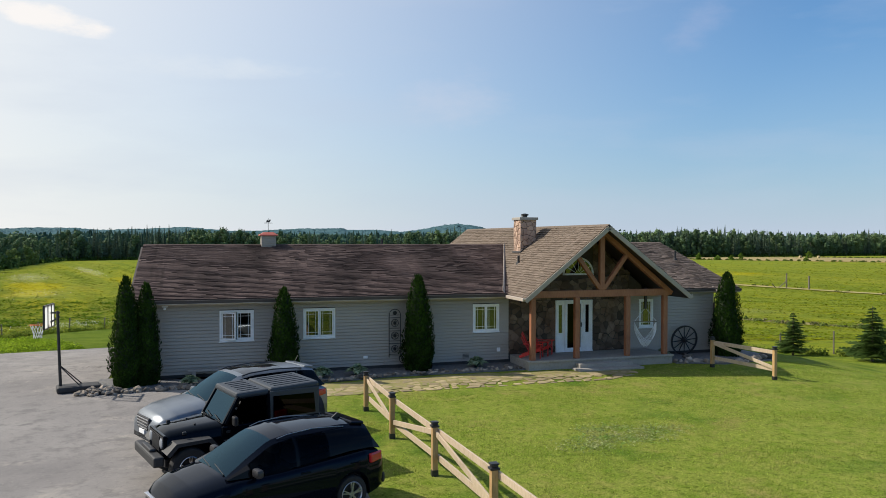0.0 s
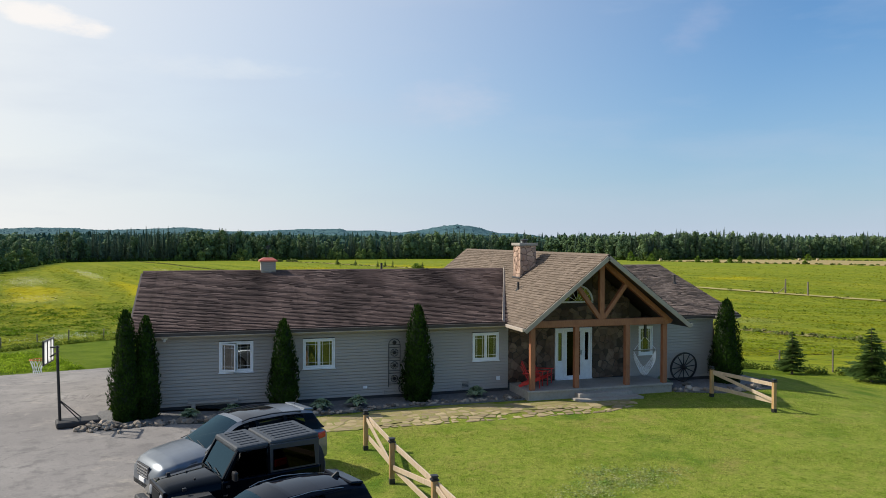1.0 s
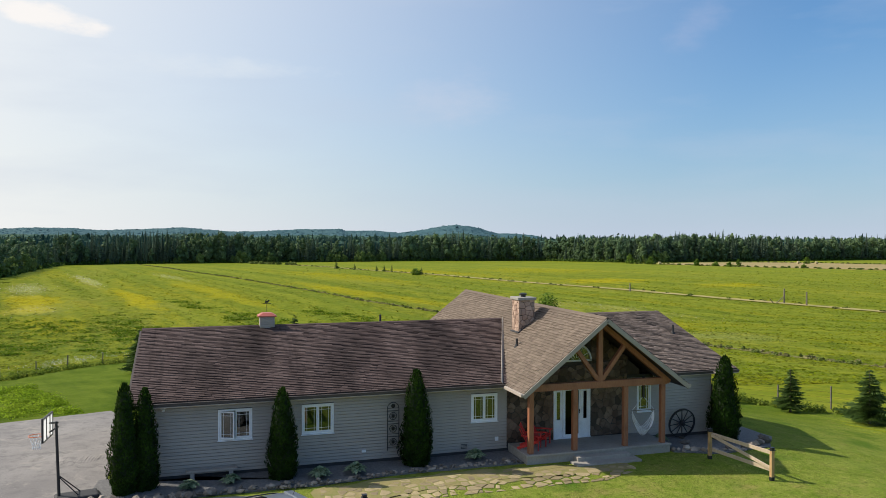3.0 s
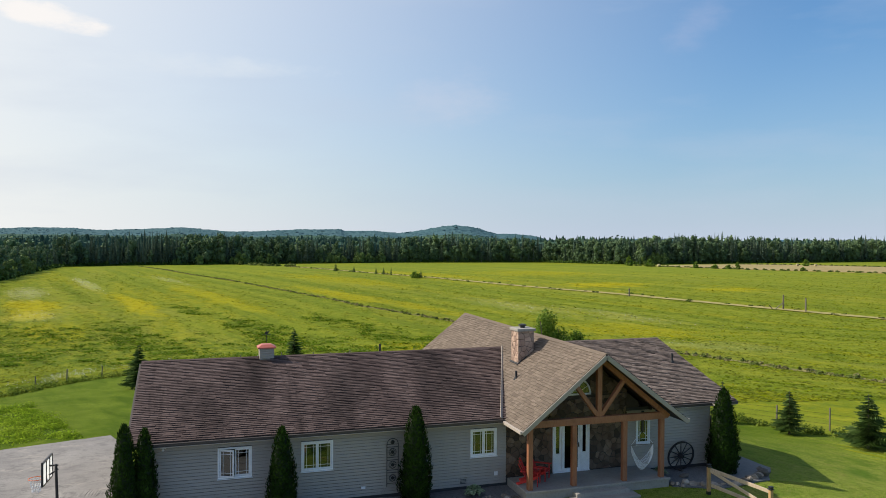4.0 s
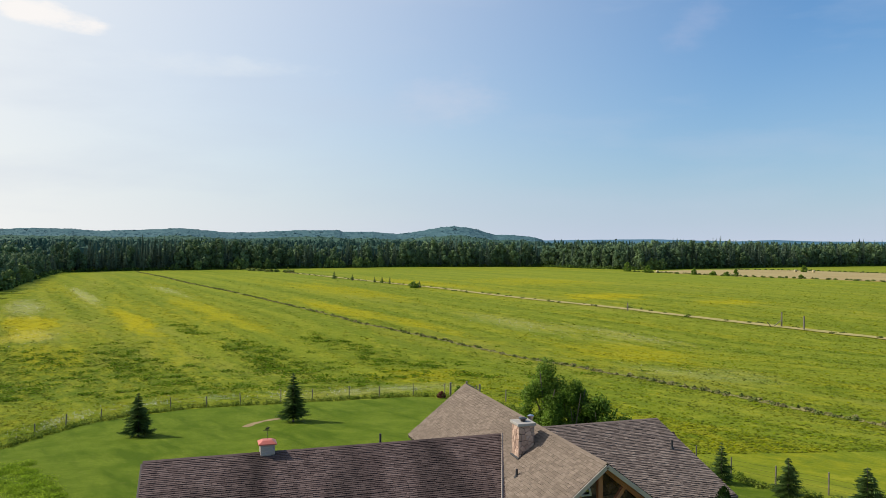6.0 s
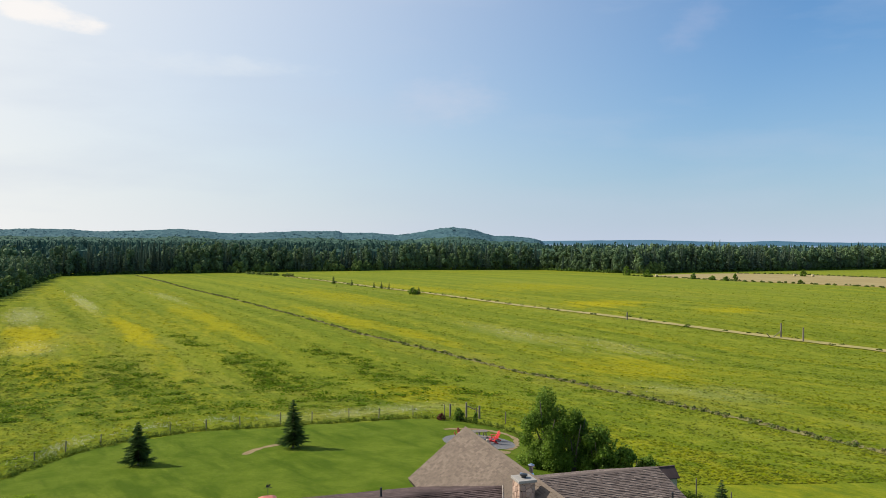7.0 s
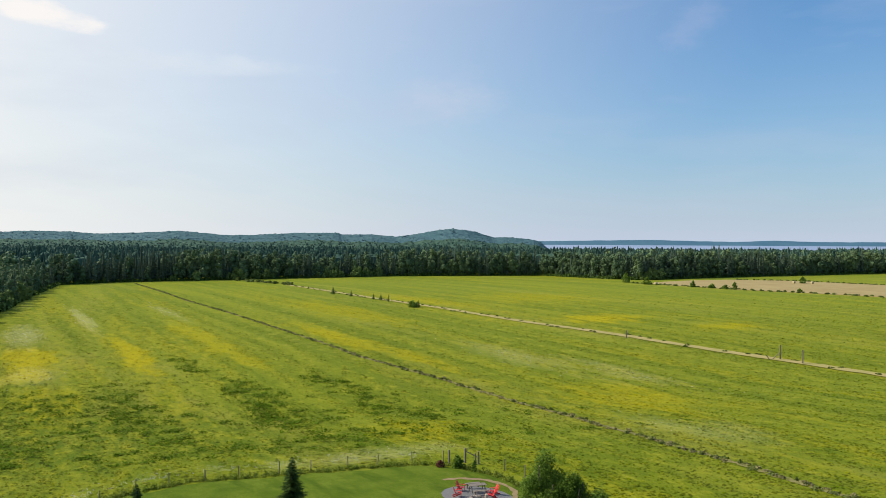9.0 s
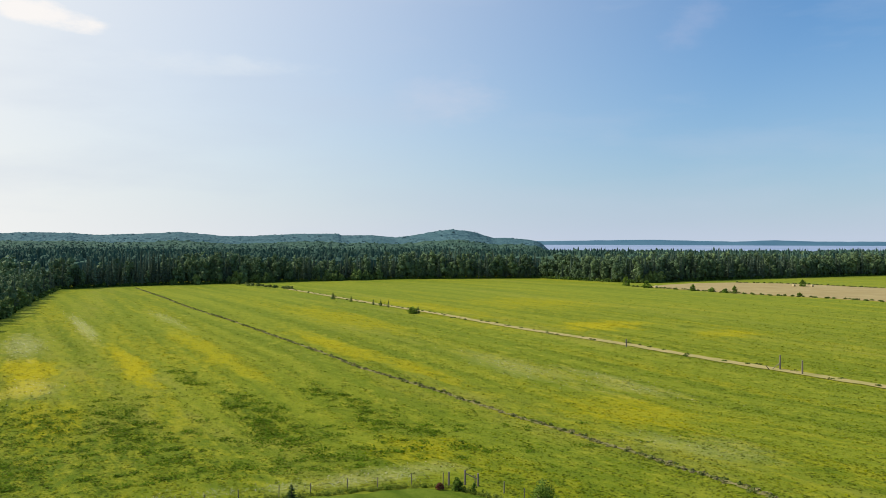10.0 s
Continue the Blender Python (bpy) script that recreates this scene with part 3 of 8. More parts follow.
def stone_piece(name, poly, put, depth, gap, material, parent):
    """One stone with a chamfered face. put maps (u, v, outward) to the world."""
    outer, inner = shrink(poly, gap), shrink(poly, gap + 0.022)
    n = len(poly)
    verts = [put(u, v, 0) for u, v in outer] + [put(u, v, depth * 0.65) for u, v in outer] + [put(u, v, depth) for u, v in inner]
    faces = [tuple(range(2 * n, 3 * n))]
    for i in range(n):
        j = (i + 1) % n
        faces += [(i, j, n + j, n + i), (n + i, n + j, 2 * n + j, 2 * n + i)]
    return part_data(name, verts, faces, material, parent)


def step(a, b, x):
    t = max(0.0, min(1.0, (x - a) / (b - a)))
    return t * t * (3 - 2 * t)


# ---- the lie of the land ----
LAND_Y = (-400, 0, 32, 40, 70, 84, 100, 122, 140, 165, 200, 290, 420, 520, 700, 1000, 1500, 6000)
LAND_Z = (0, 0, 0, -0.6, -3.2, -4.1, -5.4, -6.6, -6.5, -6.2, -6.0, -6.0, -7.2, -9.0, -11.0, -12.5, -14.5, -14.5)


def land(x, y):
    """Height of the ground."""
    z = float(np.interp(y, LAND_Y, LAND_Z))
    return z - 1.8 * step(20, 36, x) * (1 - step(40, 110, y))

# ---- ground ----
def sheet(name, xs, ys, lift, material, label, category):
    verts = [(x, y, land(x, y) + lift) for y in ys for x in xs]
    w = len(xs)
    faces = [(r * w + c, r * w + c + 1, (r + 1) * w + c + 1, (r + 1) * w + c) for r in range(len(ys) - 1) for c in range(w - 1)]
    ob = part_data(name, verts, faces, material)
    return tagged(ob, label, category, kind="structure")


def spread(a, b, fine_a, fine_b, step_fine, grow):
    vals = list(np.arange(fine_a, fine_b + 0.01, step_fine))
    s, v = step_fine, fine_b
    while v < b:
        s *= grow
        v += s
        vals.append(v)
    s, v = step_fine, fine_a
    while v > a:
        s *= grow
        v -= s
        vals.insert(0, v)
    return [float(q) for q in vals]


sheet("ground", spread(-4500, 4900, -60, 100, 2.0, 1.12), spread(-1500, 4900, -20, 180, 2.0, 1.1), 0.0, M_MEADOW,
      "rolling hay meadow with yellow flowers reaching the forest", "meadow")

# mown lawn round the house, bounded at the back by the wire fence
EDGE_X = (-40, -15, -11.5, -7.3, -1.2, 6, 13.7, 24.8, 28.0, 31.0, 33.0, 34.5, 36.0, 37.5, 40)
EDGE_Y = (38, 70.4, 77.8, 82.0, 84.9, 84.8, 84.4, 84.1, 82.3, 78.0, 70.0, 60.0, 42.0, 36.0, 28)
lawn_x = [float(v) for v in np.arange(-40, 40.01, 0.8)]
lawn_t = [float(v) for v in np.linspace(0, 1, 120)]
lv, lf = [], []
for t in lawn_t:
    for x in lawn_x:
        ye = float(np.interp(x, EDGE_X, EDGE_Y)) + 0.25 * math.sin(x * 1.7) + 0.2 * math.sin(x * 0.6 + 1)
        y = -30 + (ye + 30) * t
        lv.append((x, y, land(x, y) + 0.05))
nx = len(lawn_x)
lf = [(r * nx + c, r * nx + c + 1, (r + 1) * nx + c + 1, (r + 1) * nx + c) for r in range(len(lawn_t) - 1) for c in range(nx - 1)]
tagged(part_data("lawn", lv, lf, M_LAWN), "mown green lawn with a few worn dry patches", "lawn", kind="structure")


def drape(name, outline, lift, material, label, category, cell=0.6, kind="structure", ragged=0.0, seed=3):
    """A thin skin over the land inside an outline (star-shaped round its middle)."""
    rng = random.Random(seed)
    cx, cy = sum(p[0] for p in outline) / len(outline), sum(p[1] for p in outline) / len(outline)
    ring = []
    for i, a in enumerate(outline):
        b = outline[(i + 1) % len(outline)]
        k = max(1, int(math.hypot(b[0] - a[0], b[1] - a[1]) / cell))
        for j in range(k):
            f = j / k
            ring.append((a[0] + (b[0] - a[0]) * f + rng.uniform(-ragged, ragged), a[1] + (b[1] - a[1]) * f + rng.uniform(-ragged, ragged)))
    layers = 24
    verts = [(cx, cy, land(cx, cy) + lift)]
    for k in range(1, layers + 1):
        for x, y in ring:
            px, py = cx + (x - cx) * k / layers, cy + (y - cy) * k / layers
            verts.append((px, py, land(px, py) + lift))
    n = len(ring)
    faces = [(0, 1 + i, 1 + (i + 1) % n) for i in range(n)]
    for k in range(layers - 1):
        for i in range(n):
            j = (i + 1) % n
            faces.append((1 + k * n + i, 1 + (k + 1) * n + i, 1 + (k + 1) * n + j, 1 + k * n + j))
    faces += [(1 + (layers - 1) * n + i, 1 + (layers - 1) * n + j, len(verts) + j, len(verts) + i) for i in range(n) for j in [(i + 1) % n]]
    verts += [(x, y, land(x, y) - 0.2) for x, y in ring]
    return tagged(part_data(name, verts, faces, material), label, category, kind=kind)


drape("driveway", [(-30, -25), (2.0, -25), (2.4, 8), (2.9, 14.5), (2.9, 20.2), (3.3, 24.0), (2.6, 25.6), (-1.5, 26.4), (-3.2, 26.45), (-3.4, 29), (-3.4, 40), (-5.0, 45.6), (-9.8, 43.2), (-17, 40), (-30, 36)],
      0.085, M_ASPHALT, "weathered grey asphalt driveway with cracks and sandy patches", "driveway", ragged=0.06)

# field track, hay stubble and bare patches
def strip(name, pts, width, lift, material, label, category, seed=1):
    """A worn band along a line over the land."""
    rng = random.Random(seed)
    line = []
    for (x0, y0), (x1, y1) in zip(pts, pts[1:]):
        k = max(1, int(math.hypot(x1 - x0, y1 - y0) / (2.0 if width > 2 else 0.5)))
        line += [(x0 + (x1 - x0) * i / k, y0 + (y1 - y0) * i / k) for i in range(k)]
    line.append(pts[-1])
    verts = []
    for i, (x, y) in enumerate(line):
        a, b = line[max(0, i - 1)], line[min(len(line) - 1, i + 1)]
        d = math.hypot(b[0] - a[0], b[1] - a[1])
        nx_, ny_ = -(b[1] - a[1]) / d, (b[0] - a[0]) / d
        for s in (-1, 0, 1):
            w = s * width / 2 * (rng.uniform(0.8, 1.2) if width > 2 else rng.uniform(0.45, 1.35))
            verts.append((x + nx_ * w, y + ny_ * w, land(x + nx_ * w, y + ny_ * w) + lift))
    faces = [(3 * i + c, 3 * i + c + 1, 3 * i + c + 4, 3 * i + c + 3) for i in range(len(line) - 1) for c in (0, 1)]
    return tagged(part_data(name, verts, faces, material), label, category, kind="structure")


M_TRACK = rough_mat("grassy_track", (0.4, 0.31, 0.11), (0.3, 0.27, 0.06), 0.2, 0.95, fine=2.5, bump=0.4, dist=0.08)
TRACK = [(52, 480), (62, 420), (76, 350), (86.4, 305), (102.6, 233), (116.2, 192), (123, 165), (131.5, 141.5), (137, 124), (145, 100), (150, 60)]
strip("track", TRACK, 3.7, 0.16, M_TRACK, "pale earth farm track across the meadow", "track")
M_STUBBLE = rough_mat("hay_stubble", (0.29, 0.215, 0.07), (0.36, 0.28, 0.105), 0.08, 0.95, fine=1.5, bump=0.4, dist=0.1)
drape("stubble_field", [(277, 429), (300, 446), (334, 460), (366, 459), (391, 431), (402, 380), (412, 345), (440, 300), (380, 255), (340, 262), (314, 284), (303, 314), (285, 357), (279, 390), (273, 412)], 0.25, M_STUBBLE, "tan cut hay field beside the forest", "field", cell=6)
strip("dirt_patch", [(3.5, 71.9), (4.3, 73.3), (5.3, 74.3), (6.4, 75.0), (7.2, 75.2)], 0.75, 0.065, M_DIRT, "bare dirt patch in the back lawn", "dirt", 9)
drape("patio_gravel", [(26.0 + 3.6 * math.cos(k * 0.3927), 71.0 + 3.8 * math.sin(k * 0.3927)) for k in range(16)], 0.08, M_GRAVEL, "round grey gravel patio behind the house", "patio")
for i, ln in enumerate(([(24.5, 77.5), (26.6, 78.0), (29.1, 77.2), (30.6, 75.2), (30.8, 72.8), (29.6, 70.0), (27.6, 67.0)], [(27.0, 66.5), (25.5, 64.2), (24.6, 60.0), (24.2, 57.0)])):
    strip("dirt_path", ln, 0.75 + 0.15 * i, 0.07, M_DIRT, "worn bare dirt path round the gravel patio", "path", 4 + i)

# lake
LAKE_Z = -12.8
M_WATER = rough_mat("lake_water", (0.2, 0.27, 0.4), (0.3, 0.36, 0.47), 0.004, 0.55, fine=0.05, bump=0.05)
tagged(part_data("lake", [(500, 1500, LAKE_Z), (4900, 300, LAKE_Z), (4900, 4000, LAKE_Z), (500, 4300, LAKE_Z)], [(0, 1, 2, 3)], M_WATER), "calm pale blue lake beyond the forest", "water", kind="structure")

# ---- house ----
house = thing("house", (9.8, 34.4, 0), "long single-storey house with grey siding, brown shingle roof and timber-framed porch", "house")
WY, Z_SOF = 28.4, 2.72
WX0, WX1, BACK = -2.0, 20.9, 40.3
WINDOWS = ((0.36, 1.54, 1.33, 2.43), (3.295, 4.467, 1.33, 2.43), (9.86, 10.96, 1.33, 2.43), (17.25, 17.92, 1.27, 2.47))
DOOR = (13.4, 15.06, 0.42, 2.5)


def wall_boxes(bm, x0, x1, z0, z1, y0, y1, holes):
    """A wall slab along x with openings through it."""
    zs = sorted({z0, z1, *[h[2] for h in holes], *[h[3] for h in holes]})
    for za, zb in zip(zs, zs[1:]):
        cut = sorted((h[0], h[1]) for h in holes if h[2] < (za + zb) / 2 < h[3])
        x = x0
        for a, b in cut + [(x1, x1)]:
            if a > x + 1e-4:
                add_box(bm, (x, y0, za), (a, y1, zb))
            x = max(x, b)


bm = bmesh.new()
wall_boxes(bm, WX0, WX1, 0.0, 2.84, WY, WY + 0.2, list(WINDOWS) + [DOOR])
add_box(bm, (WX0, WY + 0.2, -0.6), (WX0 + 0.2, BACK - 0.2, 2.84))
add_box(bm, (WX1 - 0.2, WY + 0.2, -0.6), (WX1, BACK - 0.2, 2.84))
add_box(bm, (WX0, BACK - 0.2, -0.8), (WX1, BACK, 2.84))
add_box(bm, (11.6, BACK, -0.9), (17.5, 42.2, 2.84))
part("wall", bm, M_DARKROOM, house, "inner wall frame")
part("floor_slab", box((WX0 + 0.2, WY + 0.2, 0.2), (WX1 - 0.2, BACK - 0.2, 0.35)), M_DARKROOM, house)
part("ceiling_slab", box((WX0 + 0.2, WY + 0.2, 2.6), (11.2, BACK - 0.2, 2.7)), M_DARKROOM, house)
part("partition", box((WX0 + 0.2, 33.5, 0.35), (WX1 - 0.2, 33.6, 2.6)), plain("interior_paint", (0.4, 0.38, 0.34), 0.8), house)
part("foundation", box((WX0 + 0.02, WY + 0.015, -0.9), (WX1 - 0.02, BACK - 0.02, 0.22)), M_CONCRETE, house)


def siding(x0, x1, z0, z1, holes, y, name="siding", lap=0.118):
    """Horizontal lapped boards facing the front."""
    verts, faces = [], []
    z = z0
    while z < z1 - 0.01:
        zt = min(z + lap, z1)
        cut = sorted((h[0], h[1]) for h in holes if h[2] < (z + zt) / 2 < h[3] and h[0] > x0 and h[1] < x1)
        x = x0
        for a, b in cut + [(x1, x1)]:
            if a > x + 0.01:
                k = len(verts)
                verts += [(q, y - d, h) for d, h in ((0.002, z), (0.04, z), (0.042, z + 0.006), (0.024, zt - 0.02), (0.002, zt - 0.018), (0.002, zt)) for q in (x, a)]
                faces += [(k + 2 * i, k + 2 * i + 1, k + 2 * i + 3, k + 2 * i + 2) for i in range(5)]
            x = max(x, b)
        z += lap
    return part_data(name, verts, faces, M_SIDING, house, "grey horizontal lap siding")


siding(WX0, 11.36, 0.22, Z_SOF, WINDOWS, WY)
siding(16.8, WX1, 0.22, Z_SOF, WINDOWS, WY)
# end walls with their gable triangles
for xe, sgn in ((WX0, -1), (WX1, 1)):
    verts, faces = [], []
    z = 0.0
    while z < 4.5:
        zt = z + 0.105
        half = 5.95 if z < 2.72 else max(0.05, (4.6 - z) / 0.294)
        k = len(verts)
        verts += [(xe + sgn * 0.022, 34.36 - half, z), (xe + sgn * 0.022, 34.36 + half, z), (xe + sgn * 0.006, 34.36 + half, zt), (xe + sgn * 0.006, 34.36 - half, zt)]
        faces.append((k, k + 1, k + 2, k + 3))
        z = zt
    part_data("siding", verts, faces, M_SIDING, house, "grey horizontal lap siding")
    part("gable_panel", prism([(WY + 0.1, 2.7), (BACK - 0.1, 2.7), (34.36, 4.55)], min(xe, xe - sgn * 0.1), max(xe, xe - sgn * 0.1), "x"), M_SIDING, house)
for xc in (WX0 - 0.03, WX1 - 0.06):
    part("corner_trim", box((xc, WY - 0.035, 0.2), (xc + 0.09, WY + 0.06, Z_SOF), 0.006), M_SIDING, house)


# roofs: (eave point, ridge point, x range at the eave, x range at the ridge)
def roof_slab(a0, a1, r1, r0, thick, material, name):
    """A slab under four corner points: eave start, eave end, ridge end, ridge start."""
    bm = bmesh.new()
    top = [bm.verts.new(p) for p in (a0, a1, r1, r0)]
    low = [bm.verts.new((p[0], p[1], p[2] - thick)) for p in (a0, a1, r1, r0)]
    bm.faces.new(top)
    bm.faces.new(low[::-1])
    for i in range(4):
        j = (i + 1) % 4
        bm.faces.new((top[j], top[i], low[i], low[j]))
    bmesh.ops.recalc_face_normals(bm, faces=bm.faces)
    return part(name, bm, material, house)


def shingles(a0, a1, r1, r0, material, rng, course=0.14, width=0.34):
    """Courses of shingle tabs over a roof plane, each a thin tilted slip with its own butt edge."""
    a0, a1, r1, r0 = Vector(a0), Vector(a1), Vector(r1), Vector(r0)
    n = (a1 - a0).cross(r0 - a0).normalized()
    if n.z < 0:
        n.negate()
    rows = int((r0 - a0).length / course)
    verts, faces = [], []
    for i in range(rows + 1):
        f0, f1 = i / (rows + 1), min(1.0, (i + 1.15) / (rows + 1))
        s0, e0, s1, e1 = a0.lerp(r0, f0), a1.lerp(r1, f0), a0.lerp(r0, f1), a1.lerp(r1, f1)
        length = (e0 - s0).length
        x = -rng.uniform(0, width)
        while x < length:
            w = width * rng.uniform(0.55, 1.35)
            ta, tb = max(0, x + 0.004) / length, min(length, x + w - 0.004) / length
            x += w
            if tb - ta < 0.001:
                continue
            up = n * (0.026 + rng.uniform(0, 0.02))
            dn = n * 0.004
            slip = (a0 - r0).normalized() * rng.uniform(0, 0.035)
            p = [s0.lerp(e0, ta) + slip, s0.lerp(e0, tb) + slip, s1.lerp(e1, tb), s1.lerp(e1, ta)]
            k = len(verts)
            verts += [p[0] + up, p[1] + up, p[2] + dn, p[3] + dn, p[0] + n * 0.001, p[1] + n * 0.001]
            faces += [(k, k + 1, k + 2, k + 3), (k + 4, k + 5, k + 1, k)]
    return tagged(part_data("shingle_course", verts, faces, material, house), kind="stuff")


rng = random.Random(11)
M_UNDER = wood_mat("dark_ceiling_boards", (0.026, 0.016, 0.011), (0.042, 0.026, 0.018))
EZ, RZ, RY = 2.87, 4.70, 34.36
WRY, WRZ = 34.66, 4.80
GX, GZ, GE_L, GE_R, GEZ, GY0, GY1 = 14.57, 5.52, 11.14, 18.2, 2.8, 26.15, 42.67
planes = [
    ((-2.57, 28.0, EZ), (11.25, 28.0, EZ), (13.62, RY, RZ), (-2.57, RY, RZ), M_SHING_MAIN),
    ((17.9, 28.35, EZ), (22.25, 28.35, EZ), (22.36, WRY, WRZ), (15.4, WRY, WRZ), M_SHING_WING),
    ((11.25, 40.72, EZ), (-2.57, 40.72, EZ), (-2.57, RY, RZ), (13.62, RY, RZ), M_SHING_MAIN),
    ((22.36, 40.72, EZ), (17.9, 40.72, EZ), (15.4, WRY, WRZ), (22.36, WRY, WRZ), M_SHING_WING),
    ((GE_L, GY1, GEZ), (GE_L, GY0, GEZ), (GX, GY0, GZ), (GX, GY1, GZ), M_SHING_GABLE),
    ((GE_R, GY0, GEZ), (GE_R, GY1, GEZ), (GX, GY1, GZ), (GX, GY0, GZ), M_SHING_GABLE),
]
for a0, a1, r1, r0, mat in planes:
    roof_slab(a0, a1, r1, r0, 0.16, M_UNDER, "roof")
    shingles(a0, a1, r1, r0, mat, rng, width=0.34 if mat is M_SHING_MAIN else 0.24)
# ridge caps
for x0, x1, ry, rz, mat in ((-2.57, 13.5, RY, RZ, M_SHING_MAIN), (15.6, 22.36, WRY, WRZ, M_SHING_WING)):
    part("ridge_cap", prism([(ry - 0.16, rz - 0.025), (ry, rz + 0.035), (ry + 0.16, rz - 0.025), (ry, rz + 0.005)], x0, x1, "x"), mat, house)
part("ridge_cap", prism([(GX - 0.14, GZ - 0.085), (GX, GZ + 0.035), (GX + 0.14, GZ - 0.085), (GX, GZ)], GY0, GY1), M_SHING_GABLE, house)
# gable wall, front and back
for y0, y1, mat in ((WY + 0.03, WY + 0.2, M_MORTAR), (42.1, 42.2, M_SIDING)):
    part("gable_wall", prism([(11.5, 2.6), (17.4, 2.6), (17.4, 3.05), (GX, 5.3), (11.5, 2.85)], y0, y1), mat, house)
# rake boards, fascia, soffits and gutters
M_RAKE = plain("grey_brown_trim", (0.33, 0.285, 0.24), 0.55)
M_GUTTER = plain("brown_gutter", (0.06, 0.047, 0.039), 0.6)
for xe in (GE_L, GE_R):
    s = 1 if xe < GX else -1
    part("rake_board", beam((xe - s * 0.02, GY0 - 0.02, GEZ - 0.12), (GX, GY0 - 0.02, GZ - 0.11), 0.17, 0.05, 0.006, (0, 1, 0)), M_RAKE, house, "tan rake board")
for x0, x1, ye in ((-2.57, 11.1, 28.0), (18.0, 22.25, 28.35)):
    part("fascia", box((x0, ye - 0.02, EZ - 0.2), (x1, ye + 0.02, EZ - 0.03), 0.004), M_TRIM, house)
    bm = bmesh.new()
    add_box(bm, (x0, ye - 0.14, EZ - 0.13), (x1, ye - 0.025, EZ - 0.02), 0.012)
    part("gutter", bm, M_GUTTER, house, "dark brown eave gutter")
    part("gutter_lip", box((x0, ye - 0.152, EZ - 0.15), (x1, ye - 0.03, EZ - 0.132), 0.004), M_TRIM, house, "pale lower gutter edge")
    part("soffit", box((x0, ye + 0.02, Z_SOF - 0.03), (x1, WY + 0.1, Z_SOF)), M_TRIM, house)
part("gutter", box((GE_L - 0.12, GY0, GEZ - 0.12), (GE_L + 0.0, 27.95, GEZ - 0.0), 0.012), M_TRIM, house, "light eave gutter")
part("gutter", box((GE_R + 0.0, GY0, GEZ - 0.12), (GE_R + 0.12, 27.95, GEZ - 0.0), 0.012), M_TRIM, house, "light eave gutter")
for x, ry, rz, ye in ((-2.57, RY, RZ, 28.0), (22.3, WRY, WRZ, 28.35)):
    for ya in (ye, 40.72):
        part("rake_board", beam((x, ya, EZ - 0.1), (x, ry, rz - 0.1), 0.04, 0.17, 0.004, (1, 0, 0)), M_GUTTER, house)
part("valley_flashing", beam((10.98, 27.93, EZ + 0.045), (13.58, RY - 0.05, RZ + 0.05), 0.02, 0.1, 0.0, (0.8, 0, -0.6)), M_TRIM, house, "light metal valley flashing")
part("downspout", tube([(21.5, 28.26, 2.76), (21.4, 28.3, 2.66), (20.95, 28.32, 2.45), (20.93, 28.33, 2.2), (20.93, 28.33, 0.1)], 0.04), M_GUTTER, house)


# windows
def window(w, index, sashes):
    x0, x1, z0, z1 = w
    top = thing("window_%d" % index, ((x0 + x1) / 2, WY, z0), "white vinyl casement window with prairie grilles", "window", kind="structure")
    f = 0.06
    bm = bmesh.new()
    for lo, hi in (((x0, z0), (x1, z0 + f)), ((x0, z1 - f), (x1, z1)), ((x0, z0 + f), (x0 + f, z1 - f)), ((x1 - f, z0 + f), (x1, z1 - f))):
        add_box(bm, (lo[0], WY - 0.05, lo[1]), (hi[0], WY + 0.1, hi[1]), 0.006)
    part("window_frame", bm, M_WHITE, top)
    part("window_sill", box((x0 - 0.03, WY - 0.085, z0 - 0.03), (x1 + 0.03, WY - 0.02, z0 - 0.002), 0.006), M_WHITE, top)
    n = sashes
    w1 = (x1 - x0 - 2 * f) / n
    for i in range(n):
        a, b = x0 + f + i * w1, x0 + f + (i + 1) * w1
        g = 0.055
        # the first casement stands ajar on its outer hinge
        ajar = Matrix.Translation((a, WY - 0.03, 0)) @ Matrix.Rotation(radians(-24 if (index, i) == (1, 0) else 0), 4, "Z") @ Matrix.Translation((-a, -WY + 0.03, 0))
        bm = bmesh.new()
        for lo, hi in (((a, z0 + f), (b, z0 + f + g)), ((a, z1 - f - g), (b, z1 - f)), ((a, z0 + f + g), (a + g, z1 - f - g)), ((b - g, z0 + f + g), (b, z1 - f - g))):
            add_box(bm, (lo[0] + 0.002, WY - 0.03, lo[1]), (hi[0] - 0.002, WY + 0.03, hi[1]), 0.005)
        bm.transform(ajar)
        sash = part("sash", bm, M_WHITE, top)
        bm = box((a + g, WY - 0.002, z0 + f + g), (b - g, WY + 0.004, z1 - f - g))
        bm.transform(ajar)
        pane = part("pane", bm, M_GLASS, sash)
        pane.visible_shadow = False
        bm = bmesh.new()
        for xq in (a + g + 0.075, b - g - 0.075):
            add_box(bm, (xq - 0.006, WY - 0.012, z0 + f + g), (xq + 0.006, WY - 0.004, z1 - f - g))
        for zq in (z0 + f + g + 0.1, z1 - f - g - 0.1):
            add_box(bm, (a + g, WY - 0.013, zq - 0.006), (b - g, WY - 0.003, zq + 0.006))
        bm.transform(ajar)
        part("grille", bm, M_WHITE, sash)


for i, w in enumerate(WINDOWS):
    window(w, i + 1, 1 if i == 3 else 2)

